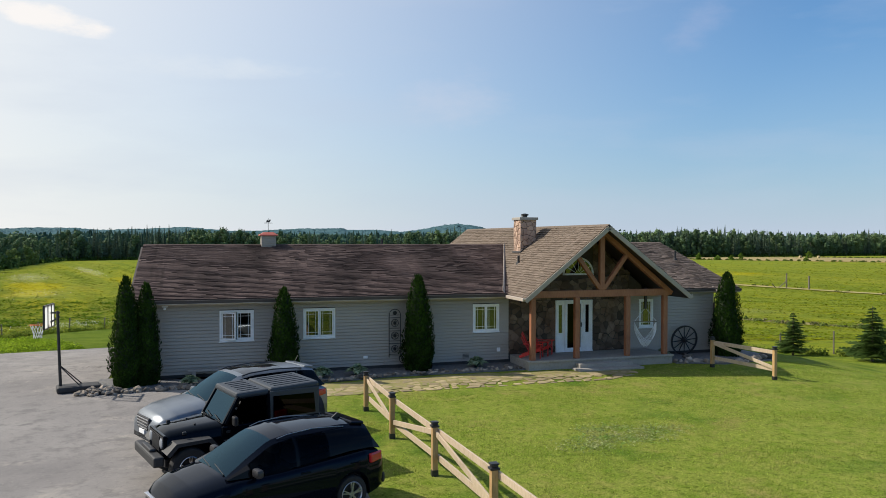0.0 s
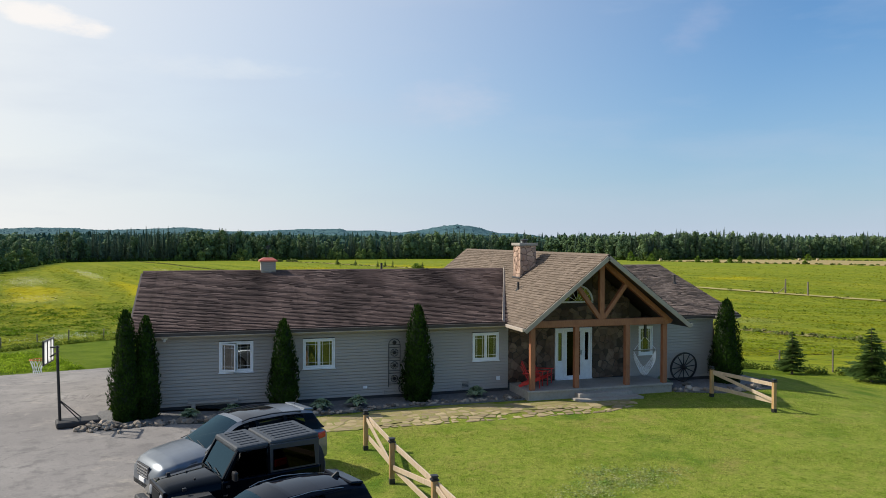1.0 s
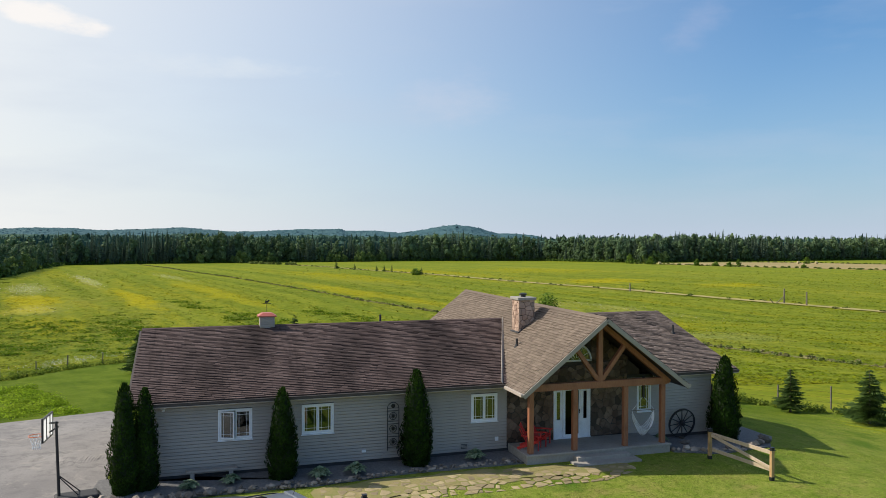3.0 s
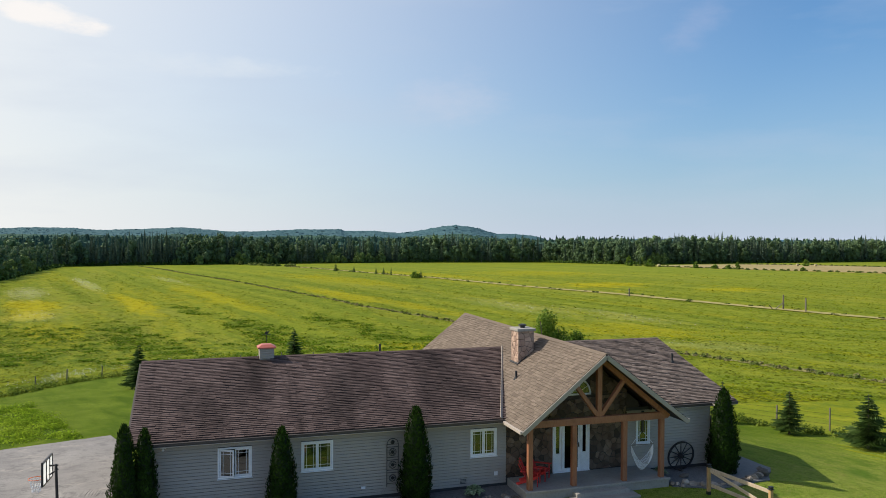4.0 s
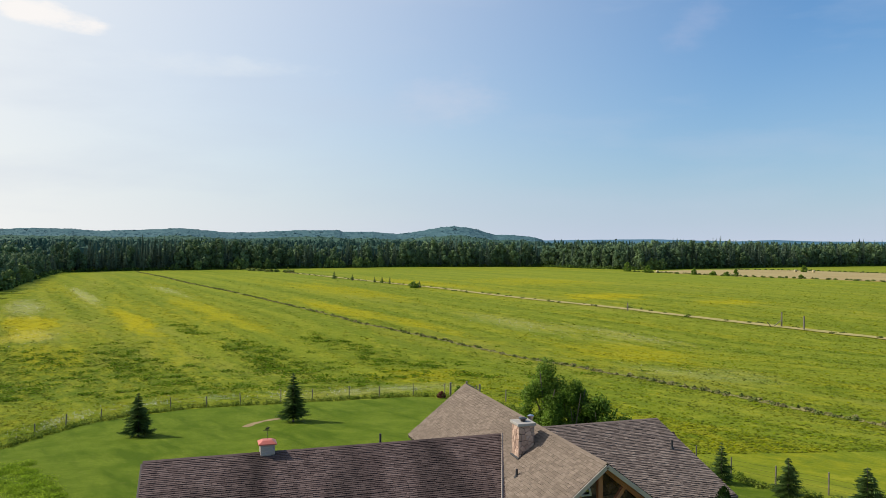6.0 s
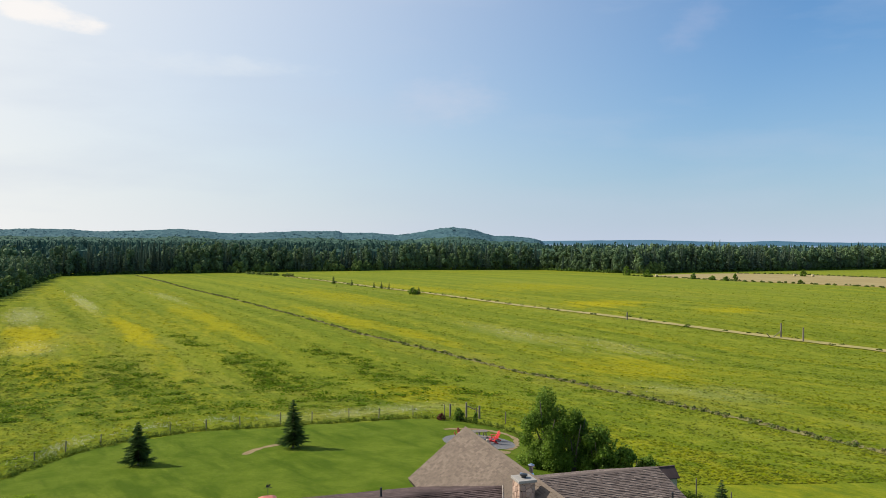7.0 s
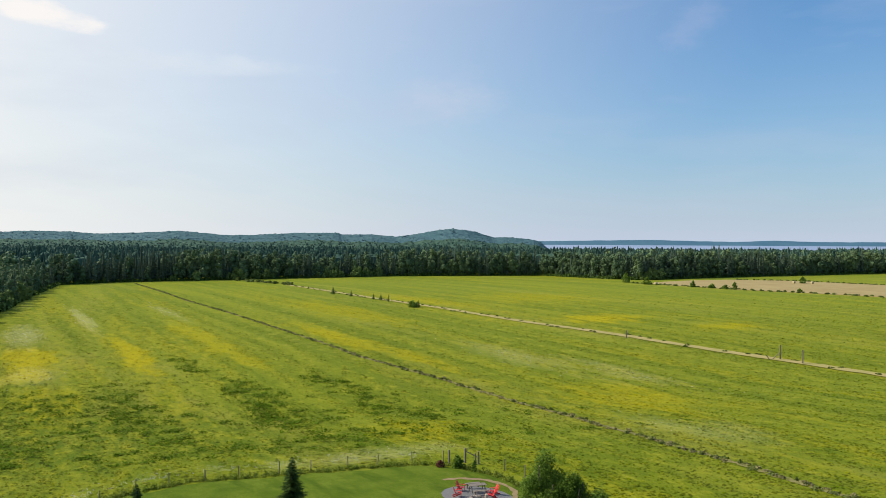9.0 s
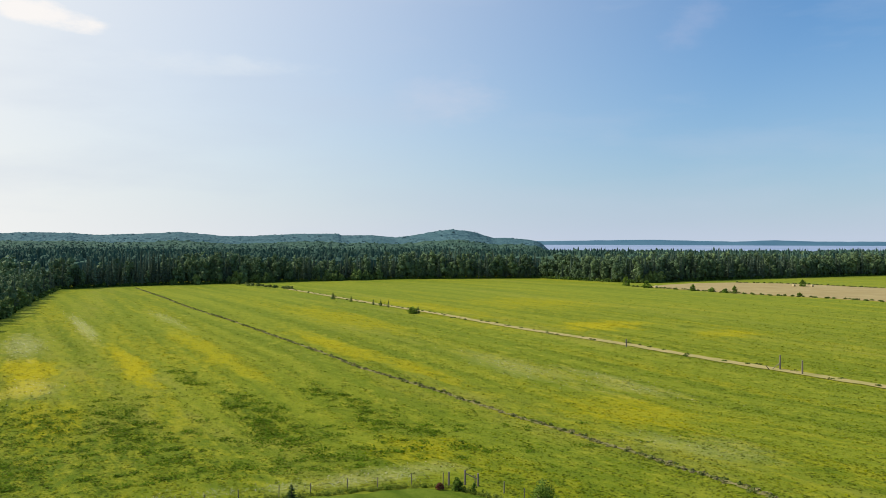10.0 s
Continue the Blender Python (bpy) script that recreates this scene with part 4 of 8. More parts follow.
# front door unit
door = thing("door_1", (14.23, WY, 0.42), "white entry door unit with sidelights and a dark glass storm door", "door", kind="structure")
dx0, dx1, dz0, dz1 = DOOR
bm = bmesh.new()
for a, b in ((dx0, dx0 + 0.06), (dx0 + 0.40, dx0 + 0.46), (dx1 - 0.46, dx1 - 0.40), (dx1 - 0.06, dx1)):
    add_box(bm, (a, WY - 0.06, dz0), (b, WY + 0.1, dz1 - 0.07), 0.006)
add_box(bm, (dx0, WY - 0.065, dz1 - 0.07), (dx1, WY + 0.1, dz1), 0.006)
add_box(bm, (dx0, WY - 0.09, dz0 - 0.03), (dx1, WY + 0.1, dz0 + 0.03), 0.006)
part("door_frame", bm, M_WHITE, door)
for a, b in ((dx0 + 0.06, dx0 + 0.40), (dx1 - 0.40, dx1 - 0.06)):
    bm = bmesh.new()
    wall_boxes(bm, a + 0.002, b - 0.002, dz0 + 0.03, dz1 - 0.07, WY - 0.03, WY + 0.03, [(a + 0.09, b - 0.09, dz0 + 0.75, dz1 - 0.2)])
    sl = part("sidelight", bm, M_WHITE, door)
    pn = part("pane", box((a + 0.09, WY - 0.004, dz0 + 0.75), (b - 0.09, WY + 0.004, dz1 - 0.2)), M_GLASS, sl)
    pn.visible_shadow = False
a, b = dx0 + 0.46, dx1 - 0.46
bm = bmesh.new()
wall_boxes(bm, a + 0.003, b - 0.003, dz0 + 0.03, dz1 - 0.075, WY - 0.045, WY - 0.005, [(a + 0.07, b - 0.07, dz0 + 0.14, dz1 - 0.15)])
leaf = part("storm_door", bm, M_WHITE, door)
pn = part("pane", box((a + 0.07, WY - 0.03, dz0 + 0.14), (b - 0.07, WY - 0.024, dz1 - 0.15)), glass_mat("dark_glass", (0.04, 0.04, 0.04), 0.0, 1.25), leaf)
part("door_handle", box((b - 0.06, WY - 0.09, dz0 + 0.98), (b - 0.035, WY - 0.045, dz0 + 1.16), 0.008), M_BLACK, leaf)

# half-round window in the gable
HX, HZ, HR = 14.42, 3.55, 0.66
fan = thing("window_5", (HX, WY, HZ), "white half-round gable window with sunburst bars", "window", kind="structure")
arc = [(HX + HR * math.cos(math.pi * k / 20), HZ + HR * math.sin(math.pi * k / 20)) for k in range(21)]
pn = part("pane", prism(arc, WY - 0.012, WY - 0.006), M_GLASS, fan)
bm = bmesh.new()
for p, q in zip(arc, arc[1:]):
    add_beam(bm, (p[0], WY - 0.02, p[1]), (q[0], WY - 0.02, q[1]), 0.07, 0.06, 0.0, (0, 1, 0))
add_beam(bm, (HX - HR - 0.03, WY - 0.02, HZ), (HX + HR + 0.03, WY - 0.02, HZ), 0.07, 0.06, 0.0, (0, 1, 0))
part("window_frame", bm, M_WHITE, fan)
for k in range(1, 6):
    t = math.pi * k / 6
    part("bar", beam((HX + 0.12 * math.cos(t), WY - 0.016, HZ + 0.12 * math.sin(t)), (HX + HR * math.cos(t), WY - 0.016, HZ + HR * math.sin(t)), 0.018, 0.014, 0, (0, 1, 0)), M_WHITE, fan)

# porch: slab, steps, posts, truss
porch = thing("porch", (14.5, 27.4, 0), "covered timber-frame porch on a grey concrete slab", "porch")
part("porch_slab", box((11.42, 26.5, -0.5), (17.62, WY - 0.03, 0.40), 0.02), M_CONCRETE, porch)
part("porch_cap", box((11.38, 26.46, 0.33), (17.66, 26.56, 0.415), 0.015), M_CONCRETE, porch, "slab nosing")
part("step", box((13.35, 26.12, -0.3), (15.6, 26.5, 0.27), 0.02), M_CONCRETE, porch)
part("step", box((13.1, 25.7, -0.3), (15.85, 26.3, 0.13), 0.02), M_CONCRETE, porch)
PY = 26.72
for x in (11.66, 13.5, 15.7, 17.38):
    post = part("post", box((x - 0.095, PY - 0.095, 0.4), (x + 0.095, PY + 0.095, 2.75), 0.012), M_TIMBER, porch)
part("beam", box((11.5, PY - 0.1, 2.75), (17.56, PY + 0.1, 3.02), 0.012), M_TIMBER, porch)
part("king_post", box((GX - 0.1, PY - 0.09, 3.02), (GX + 0.1, PY + 0.09, 5.2), 0.012), M_TIMBER, porch)
for s in (-1, 1):
    part("strut", beam((GX + s * 0.08, PY, 3.06), (GX + s * 1.12, PY, 4.42), 0.16, 0.17, 0.012, (0, 1, 0)), M_TIMBER, porch)
    part("rafter", beam((GX + s * 3.1, PY, 2.83), (GX + s * 0.05, PY, 5.24), 0.18, 0.22, 0.012, (0, 1, 0)), M_TIMBER, porch)

# chimney
chim = thing("chimney", (13.5, 31.7, 4.5), "square fieldstone chimney with a concrete cap and metal pot", "chimney")
CX0, CX1, CY0, CY1, CZ0, CZ1 = 13.12, 13.86, 31.3, 32.1, 4.1, 5.82
part("core", box((CX0 + 0.03, CY0 + 0.03, CZ0), (CX1 - 0.03, CY1 - 0.03, CZ1)), M_MORTAR, chim)
part("cap", box((CX0 - 0.07, CY0 - 0.07, CZ1), (CX1 + 0.07, CY1 + 0.07, CZ1 + 0.12), 0.015), M_CONCRETE, chim)
part("pot", tube([(13.49, 31.7, CZ1 + 0.12), (13.49, 31.7, CZ1 + 0.2), (13.49, 31.7, CZ1 + 0.22), (13.49, 31.7, CZ1 + 0.27), (13.49, 31.7, CZ1 + 0.3)], [0.11, 0.11, 0.17, 0.17, 0.05], 14), M_BLACK, chim)
part("flue", tube([(13.49, 31.95, CZ1 + 0.12), (13.49, 31.95, CZ1 + 0.24)], 0.09, 12), M_CHROME, chim)
part("flashing", prism([(CX0 - 0.06, 4.33), (CX1 + 0.06, 4.95), (CX1 + 0.06, 5.0), (CX0 - 0.06, 4.41)], CY0 - 0.05, CY1 + 0.05), M_RUBBER, chim)

# cupola with weather vane
cup = thing("cupola", (2.5, RY, 4.6), "small grey ridge cupola with a red metal cap and weather vane", "cupola")
part("body", box((2.2, RY - 0.3, 4.5), (2.82, RY + 0.3, 5.1), 0.01), M_SIDING, cup)
bm = bmesh.new()
lo = [bm.verts.new((2.51 + a * 0.39, RY + b * 0.38, 5.1)) for a, b in ((-1, -1), (1, -1), (1, 1), (-1, 1))]
l2 = [bm.verts.new((2.51 + a * 0.39, RY + b * 0.38, 5.15)) for a, b in ((-1, -1), (1, -1), (1, 1), (-1, 1))]
t2 = [bm.verts.new((2.51 + a * 0.2, RY + b * 0.2, 5.26)) for a, b in ((-1, -1), (1, -1), (1, 1), (-1, 1))]
for A, B in ((lo, l2), (l2, t2)):
    for i in range(4):
        bm.faces.new((A[i], A[(i + 1) % 4], B[(i + 1) % 4], B[i]))
bm.faces.new(t2)
bm.faces.new(lo[::-1])
part("cap", bm, M_REDMETAL, cup)
for k in range(4):
    part("louvre", box((2.27, RY - 0.325, 4.68 + k * 0.1), (2.75, RY - 0.3, 4.74 + k * 0.1), 0.004), M_SIDING, cup)
part("vane_rod", tube([(2.51, RY, 5.3), (2.51, RY, 5.86)], 0.012, 6), M_BLACK, cup)
part("vane_arrow", beam((2.33, RY, 5.66), (2.69, RY, 5.66), 0.012, 0.02), M_BLACK, cup)
part("vane_arms", beam((2.51, RY - 0.16, 5.5), (2.51, RY + 0.16, 5.5), 0.012, 0.012), M_BLACK, cup)
part("vane_bird", prism([(2.42, 5.68), (2.5, 5.7), (2.56, 5.69), (2.63, 5.8), (2.58, 5.82), (2.53, 5.76), (2.45, 5.8)], RY - 0.006, RY + 0.006), M_BLACK, cup)
# plumbing vents
for x, y, z0, z1 in ((7.72, 35.0, 4.4, 4.98), (12.6, 30.3, 3.85, 4.28), (21.45, 32.0, 3.9, 4.42)):
    v = thing("vent_pipe", (x, y, z0), "black plastic plumbing vent pipe on the roof", "vent pipe", "roof vents")
    part("pipe", tube([(x, y, z0), (x, y, z1)], 0.05, 10), M_RUBBER, v)
    part("boot", tube([(x, y, z0 + 0.05), (x, y, z0 + 0.2)], [0.13, 0.06], 10), M_RUBBER, v)

# metal flue on the far slope of the cross gable
flue = thing("roof_flue", (15.8, 36.0, 4.5), "galvanised metal flue with a conical cap on the roof", "flue")
part("pipe", tube([(15.8, 36.0, 4.4), (15.8, 36.0, 5.0)], 0.1, 12), M_CHROME, flue)
part("collar", tube([(15.8, 36.0, 4.5), (15.8, 36.0, 4.68)], [0.2, 0.11], 12), M_CHROME, flue)
part("cap", tube([(15.8, 36.0, 5.0), (15.8, 36.0, 5.08), (15.8, 36.0, 5.14)], [0.17, 0.17, 0.05], 12), M_CHROME, flue)

# ---- plants ----
def leaf_quads(rng, centres, normals, size, stretch=1.0, spread=0.6):
    """Small four-cornered leaves or sprays, one for each centre, facing roughly along its normal."""
    n = len(centres)
    c = np.asarray(centres, float)
    nn = np.asarray(normals, float) + rng.normal(0, spread, (n, 3))
    nn /= np.linalg.norm(nn, axis=1)[:, None] + 1e-9
    r = rng.normal(0, 1, (n, 3))
    u = np.cross(nn, r)
    u /= np.linalg.norm(u, axis=1)[:, None] + 1e-9
    v = np.cross(nn, u)
    s = (size * rng.uniform(0.6, 1.4, n))[:, None]
    verts = np.stack([c - u * s, c - v * s * stretch * 0.7, c + u * s, c + v * s * stretch], 1).reshape(-1, 3)
    faces = np.arange(n * 4).reshape(n, 4)
    return verts, faces


def gather(chunks):
    vs, fs, k = [], [], 0
    for v, f in chunks:
        vs.append(v)
        fs.append(np.asarray(f) + k)
        k += len(v)
    return np.concatenate(vs).tolist(), np.concatenate(fs).tolist()


def conifer_sprays(rng, x, y, z, h, r, whorls, arms, twigs, droop=0.25, wide=0.5):
    """Needle sprays of a spruce: arms in whorls, each set with side twigs."""
    n = whorls * arms
    f = (np.repeat(np.arange(whorls), arms) + rng.uniform(0, 0.8, n)) / whorls
    t = 2 * math.pi * (np.tile(np.arange(arms), whorls) + rng.uniform(0, 1, n)) / arms
    tier = 0.82 + 0.26 * np.repeat(rng.uniform(0, 1, whorls), arms)
    L = (r * (1 - f) ** 0.85 * 1.02 + 0.04 * r) * rng.uniform(0.55, 1.2, n) * tier
    base = np.stack([np.full(n, x), np.full(n, y), z + h * (0.03 + 0.94 * f)], 1)
    d = np.stack([np.cos(t), np.sin(t), np.zeros(n)], 1)
    side = np.stack([-d[:, 1], d[:, 0], np.zeros(n)], 1)
    up = np.array([[0.0, 0.0, 1.0]])
    col = L[:, None]
    tris = [np.stack([base + side * 0.06 * col, base - side * 0.06 * col + up * 0.1 * col, base + d * 1.08 * col - up * droop * col], 1)]
    for k in range(twigs):
        g = (k + 0.6) / twigs
        p = base + d * col * g + up * (0.06 * g - droop * g * g) * col
        tw = (L * wide * (1.1 - g) * rng.uniform(0.6, 1.2, n) + 0.05 * r)[:, None]
        for s in (-1, 1):
            tip = p + side * s * tw + d * tw * 0.8 + up * tw * (rng.uniform(-0.1, 0.1, n)[:, None] - 0.25)
            e = up * tw * 0.16 + d * tw * 0.22
            tris.append(np.stack([p - e * 0.6, p + e, tip], 1))
    vs = np.concatenate(tris).reshape(-1, 3)
    return vs, np.arange(len(vs)).reshape(-1, 3)


def spruce(x, y, h, r, seed, label, whorls=26, arms=11, twigs=6, group="yard spruces", lean=0.0):
    rng = np.random.default_rng(seed)
    z = land(x, y) + 0.05
    t = thing("spruce_tree", (x, y, z), label, "tree", group)
    part("trunk", tube([(x, y, z - 0.2), (x + lean * 0.5, y, z + h * 0.5), (x + lean, y, z + h * 0.98)], [0.05 + h * 0.012, 0.03 + h * 0.006, 0.008], 8), M_BARK, t)
    v, f = conifer_sprays(rng, x, y, z + 0.05 * h, h * 0.95, r, whorls, arms, twigs, 0.03, 0.5)
    part_data("crown", v.tolist(), f.tolist(), M_SPRUCE, t)
    return t


def arborvitae(x, y, h, r, seed, label):
    rng = np.random.default_rng(seed)
    z = land(x, y) + 0.05
    t = thing("arborvitae", (x, y, z), label, "shrub", "columnar evergreens")
    part("trunk", tube([(x, y, z - 0.1), (x, y, z + h * 0.8)], [0.07, 0.02], 8), M_BARK, t)

    def radius(f):
        return r * np.clip(np.minimum(0.72 + 1.6 * f, 1.0), 0, 1) * np.clip((1 - f) / 0.8, 0, 1) ** 0.46

    # added core shell stops see-through; its dark colour stands for shade inside
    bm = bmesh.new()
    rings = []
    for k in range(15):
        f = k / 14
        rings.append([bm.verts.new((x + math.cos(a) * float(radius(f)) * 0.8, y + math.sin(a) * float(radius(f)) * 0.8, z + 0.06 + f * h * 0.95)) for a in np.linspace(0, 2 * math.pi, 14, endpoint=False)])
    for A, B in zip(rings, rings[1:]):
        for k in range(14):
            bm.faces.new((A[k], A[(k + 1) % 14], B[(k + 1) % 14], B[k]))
    part("dark_core", bm, M_ARBCORE, t, "closed core blocking the view through, coloured dark as crown shade")
    n = int(7000 * h * r / 2)
    f = np.clip(1 - np.sqrt(rng.uniform(0, 1, n)) * 1.0, 0, 1)
    f = np.where(rng.uniform(0, 1, n) < 0.35, rng.uniform(0, 1, n), f)
    a = rng.uniform(0, 2 * math.pi, n)
    lump = 1 + 0.1 * np.sin(a * 3 + f * 9 + seed) + 0.08 * np.sin(a * 7 - f * 23 + seed) + 0.05 * np.sin(f * 61 + a * 5)
    rr = radius(f) * lump * rng.uniform(0.78, 1.05, n)
    c = np.stack([x + np.cos(a) * rr, y + np.sin(a) * rr, z + 0.03 + f * h], 1)
    out = np.stack([np.cos(a), np.sin(a), np.full(n, 0.35)], 1)
    s = 0.05 * rng.uniform(0.6, 1.5, n)[:, None]
    side = np.stack([-np.sin(a), np.cos(a), np.zeros(n)], 1)
    side = side * np.cos(rng.uniform(-1, 1, n))[:, None] + out * rng.uniform(-0.6, 0.6, n)[:, None]
    up = np.stack([np.cos(a) * 0.35, np.sin(a) * 0.35, np.ones(n)], 1) + rng.normal(0, 0.25, (n, 3))
    v = np.stack([c - side * s * 0.7, c + side * s * 0.7, c + up * s * 1.35], 1).reshape(-1, 3)
    part_data("crown", v.tolist(), np.arange(len(v)).reshape(-1, 3).tolist(), M_ARB, t)
    return t


# near-black green: shade within the crown put into the core's colour
M_ARBCORE = rough_mat("dark_core", (0.012, 0.024, 0.008), (0.02, 0.035, 0.01), 6, 0.95)
ARB = "dark green columnar arborvitae beside the house wall"
arborvitae(-2.6, 27.35, 3.62, 0.52, 1, "tall dark arborvitae at the driveway corner")
arborvitae(-2.0, 27.55, 3.4, 0.47, 2, "dark arborvitae grown against its neighbour at the corner")
arborvitae(2.52, 27.5, 3.15, 0.54, 3, ARB)
arborvitae(7.45, 27.65, 3.55, 0.6, 4, ARB)
arborvitae(20.95, 27.5, 3.5, 0.66, 5, "dark arborvitae at the end wall of the house")

spruce(8.1, 73.2, 4.75, 1.55, 21, "young blue-green spruce in the back lawn", 18, 9, 7)
spruce(-5.4, 71.0, 3.9, 1.55, 22, "young full spruce near the back fence", 17, 9, 7)
spruce(35.0, 39.3, 2.8, 1.1, 23, "young spruce at the mown edge", 15, 8, 7)
spruce(36.0, 34.3, 3.2, 1.5, 24, "bushy young spruce at the lawn edge", 15, 8, 7)
spruce(33.8, 44.2, 2.9, 0.95, 25, "slender young spruce by the wire fence", 14, 8, 6)
spruce(38.2, 33.2, 3.6, 1.2, 26, "young spruce with a long bare leader", 15, 8, 7)


def broadleaf(name, x, y, h, r, seed, label, leaves=9000, low=0.06, size=0.085):
    rng = np.random.default_rng(seed)
    z = land(x, y)
    t = thing(name, (x, y, z), label, "tree")
    prng = random.Random(seed)
    bm = bmesh.new()
    tips = []
    for k in range(5):
        a = 2 * math.pi * k / 5 + prng.uniform(-0.4, 0.4)
        e = (x + math.cos(a) * r * prng.uniform(0.35, 0.7), y + math.sin(a) * r * prng.uniform(0.35, 0.7), z + h * prng.uniform(0.55, 0.92))
        m = (x + (e[0] - x) * 0.35, y + (e[1] - y) * 0.35, z + h * 0.35)
        add_tube(bm, [(x + math.cos(a) * 0.08, y + math.sin(a) * 0.08, z - 0.2), m, e], [0.02 * h, 0.013 * h, 0.004 * h], 7)
        tips.append(e)
    part("trunk", bm, M_BARK, t)
    clumps = []
    for j in range(44):
        u = prng.uniform(low, 0.93) if j > 11 else prng.uniform(0.05, 0.22)
        q, g = prng.uniform(0, 6.28), math.sqrt(prng.random()) * (1.0 if u < 0.55 else max(0.15, 1 - (u - 0.55) / 0.42)) * 0.8
        clumps.append((x + math.cos(q) * r * g, y + math.sin(q) * r * g, z + h * u, r * prng.uniform(0.2, 0.4)))
    chunks = []
    per = leaves // len(clumps)
    for cx, cy, cz, cr in clumps:
        d = rng.normal(0, 1, (per, 3))
        d /= np.linalg.norm(d, axis=1)[:, None]
        c = np.array([cx, cy, cz]) + d * cr * rng.uniform(0.35, 1.1, per)[:, None] * np.array([1, 1, 1.1])
        c[:, 2] = np.maximum(c[:, 2], z + 0.1)
        chunks.append(leaf_quads(rng, c, d * 0.6 + np.array([0, 0, 0.5]), size, 1.3))
    v, f = gather(chunks)
    part_data("crown", v, f, M_LEAF, t)
    return t


broadleaf("broadleaf_tree", 27.9, 59.6, 6.5, 2.4, 31, "leafy green multi-stemmed tree behind the house", 30000, 0.06, 0.066)
broadleaf("broadleaf_tree", 29.9, 58.4, 5.2, 2.2, 32, "leafy green tree joining a taller one", 18000, 0.06, 0.066)
broadleaf("broadleaf_tree", 31.6, 57.2, 4.0, 2.0, 33, "low leafy tree beside the yard trees", 9000)
broadleaf("leafy_shrub", 33.5, 56.2, 2.6, 1.5, 34, "green shrub trailing off from the trees", 3500)
broadleaf("leafy_shrub", 35.4, 55.6, 1.9, 1.3, 35, "small green shrub beside the shed", 2500)
broadleaf("leafy_shrub", 27.9, 82.6, 1.5, 0.7, 36, "rounded green shrub by the field gate", 1500)
broadleaf("leafy_shrub", 29.4, 81.2, 1.3, 0.35, 37, "thin leafy sapling by the field gate", 500)


def bush_row(name, spots, seed, label, material, size, per, category="bushes"):
    """Low weeds and shrubs that nobody could count, as one mass."""
    rng = np.random.default_rng(seed)
    chunks = []
    for x, y, r, hh in spots:
        d = rng.normal(0, 1, (per, 3))
        d /= np.linalg.norm(d, axis=1)[:, None]
        d[:, 2] = np.abs(d[:, 2])
        c = np.array([x, y, land(x, y)]) + d * np.array([r, r, hh]) * rng.uniform(0.5, 1.05, per)[:, None]
        chunks.append(leaf_quads(rng, c, d + np.array([0, 0, 0.4]), size, 1.5))
    v, f = gather(chunks)
    return tagged(part_data(name, v, f, material), label, category, kind="stuff")


def along(pts, gap, rng, wob):
    res = []
    for (x0, y0), (x1, y1) in zip(pts, pts[1:]):
        k = max(1, int(math.hypot(x1 - x0, y1 - y0) / gap))
        for i in range(k):
            f = (i + rng.random()) / k
            res.append((x0 + (x1 - x0) * f + rng.uniform(-wob, wob), y0 + (y1 - y0) * f + rng.uniform(-wob, wob)))
    return res


prng = random.Random(8)
M_WEED = leaf_mat("ditch_weeds", (0.1, 0.15, 0.03), (0.19, 0.22, 0.06), 0.3, 0.3, 0.35, 0.05)
M_WEEDDRY = leaf_mat("dry_weeds", (0.2, 0.2, 0.07), (0.3, 0.27, 0.12), 0.3, 0.3, 0.35, 0.05)
DITCH = [(-39.5, 528), (-5.7, 355), (17, 259.5), (31.5, 197.5), (35.9, 175.7), (46.5, 144), (52.5, 122), (55.6, 103), (58.2, 84), (60.2, 75), (62, 58), (61, 40), (58, 20)]
strip("ditch", DITCH, 1.0, 0.06, rough_mat("ditch_grass", (0.15, 0.15, 0.025), (0.26, 0.21, 0.07), 0.5, 0.95, fine=3, bump=0.6, dist=0.2), "shallow weedy ditch across the meadow", "ditch", 6)
spots = [(x, y, prng.uniform(0.25, 0.75), prng.uniform(0.15, 0.5)) for x, y in along(DITCH, 0.8, prng, 0.6)]
bush_row("ditch_weeds", [q for q in spots[::2] if math.sin(q[1] * 0.17 + 1) + math.sin(q[1] * 0.43) > -0.8], 41, "dark scrubby weeds along a field ditch", M_WEED, 0.12, 40, "weeds")
bush_row("ditch_dry_weeds", [q for q in spots[1::2] if q[1] < 170 or math.sin(q[1] * 0.11) + math.sin(q[1] * 0.31) > -0.7], 42, "pale dry weeds along a field ditch", M_WEEDDRY, 0.12, 30, "weeds")
# lush dark clumps low in the meadow, elongated along the swaths


def stand(rng, x, y, width, height, lean=0.25):
    """Loose sprays of bent grass, one four-cornered fan for each place, lying over at a height."""
    k = len(x)
    z = np.array([land(a, b) for a, b in zip(x, y)])
    return leaf_quads(rng, np.stack([x, y, z + height], 1), [(-0.1, 0.0, 1.0)] * k, width, 1.5, lean)


drng = np.random.default_rng(48)
lx, ly = [], []
for x, y, w, k, amount in LUSH:
    if y > 200:
        continue
    clumps = int(7 * math.sqrt(w * k) * amount) + 4
    for _ in range(clumps):
        p, q = drng.normal(0, 0.75) * w, drng.normal(0, 0.62) * k
        cx, cy = x + 0.9763 * p - 0.2164 * q, y + 0.2164 * p + 0.9763 * q
        c = int(drng.uniform(15, 55))
        lx.append(cx + drng.normal(0, drng.uniform(0.35, 0.9), c))
        ly.append(cy + drng.normal(0, drng.uniform(0.5, 1.1), c))
lx, ly = np.concatenate(lx), np.concatenate(ly)
keep = ly > 97
lx, ly = lx[keep], ly[keep]
v, f = stand(drng, lx, ly, drng.uniform(0.08, 0.17, len(lx)), drng.uniform(0.05, 0.2, len(lx)))
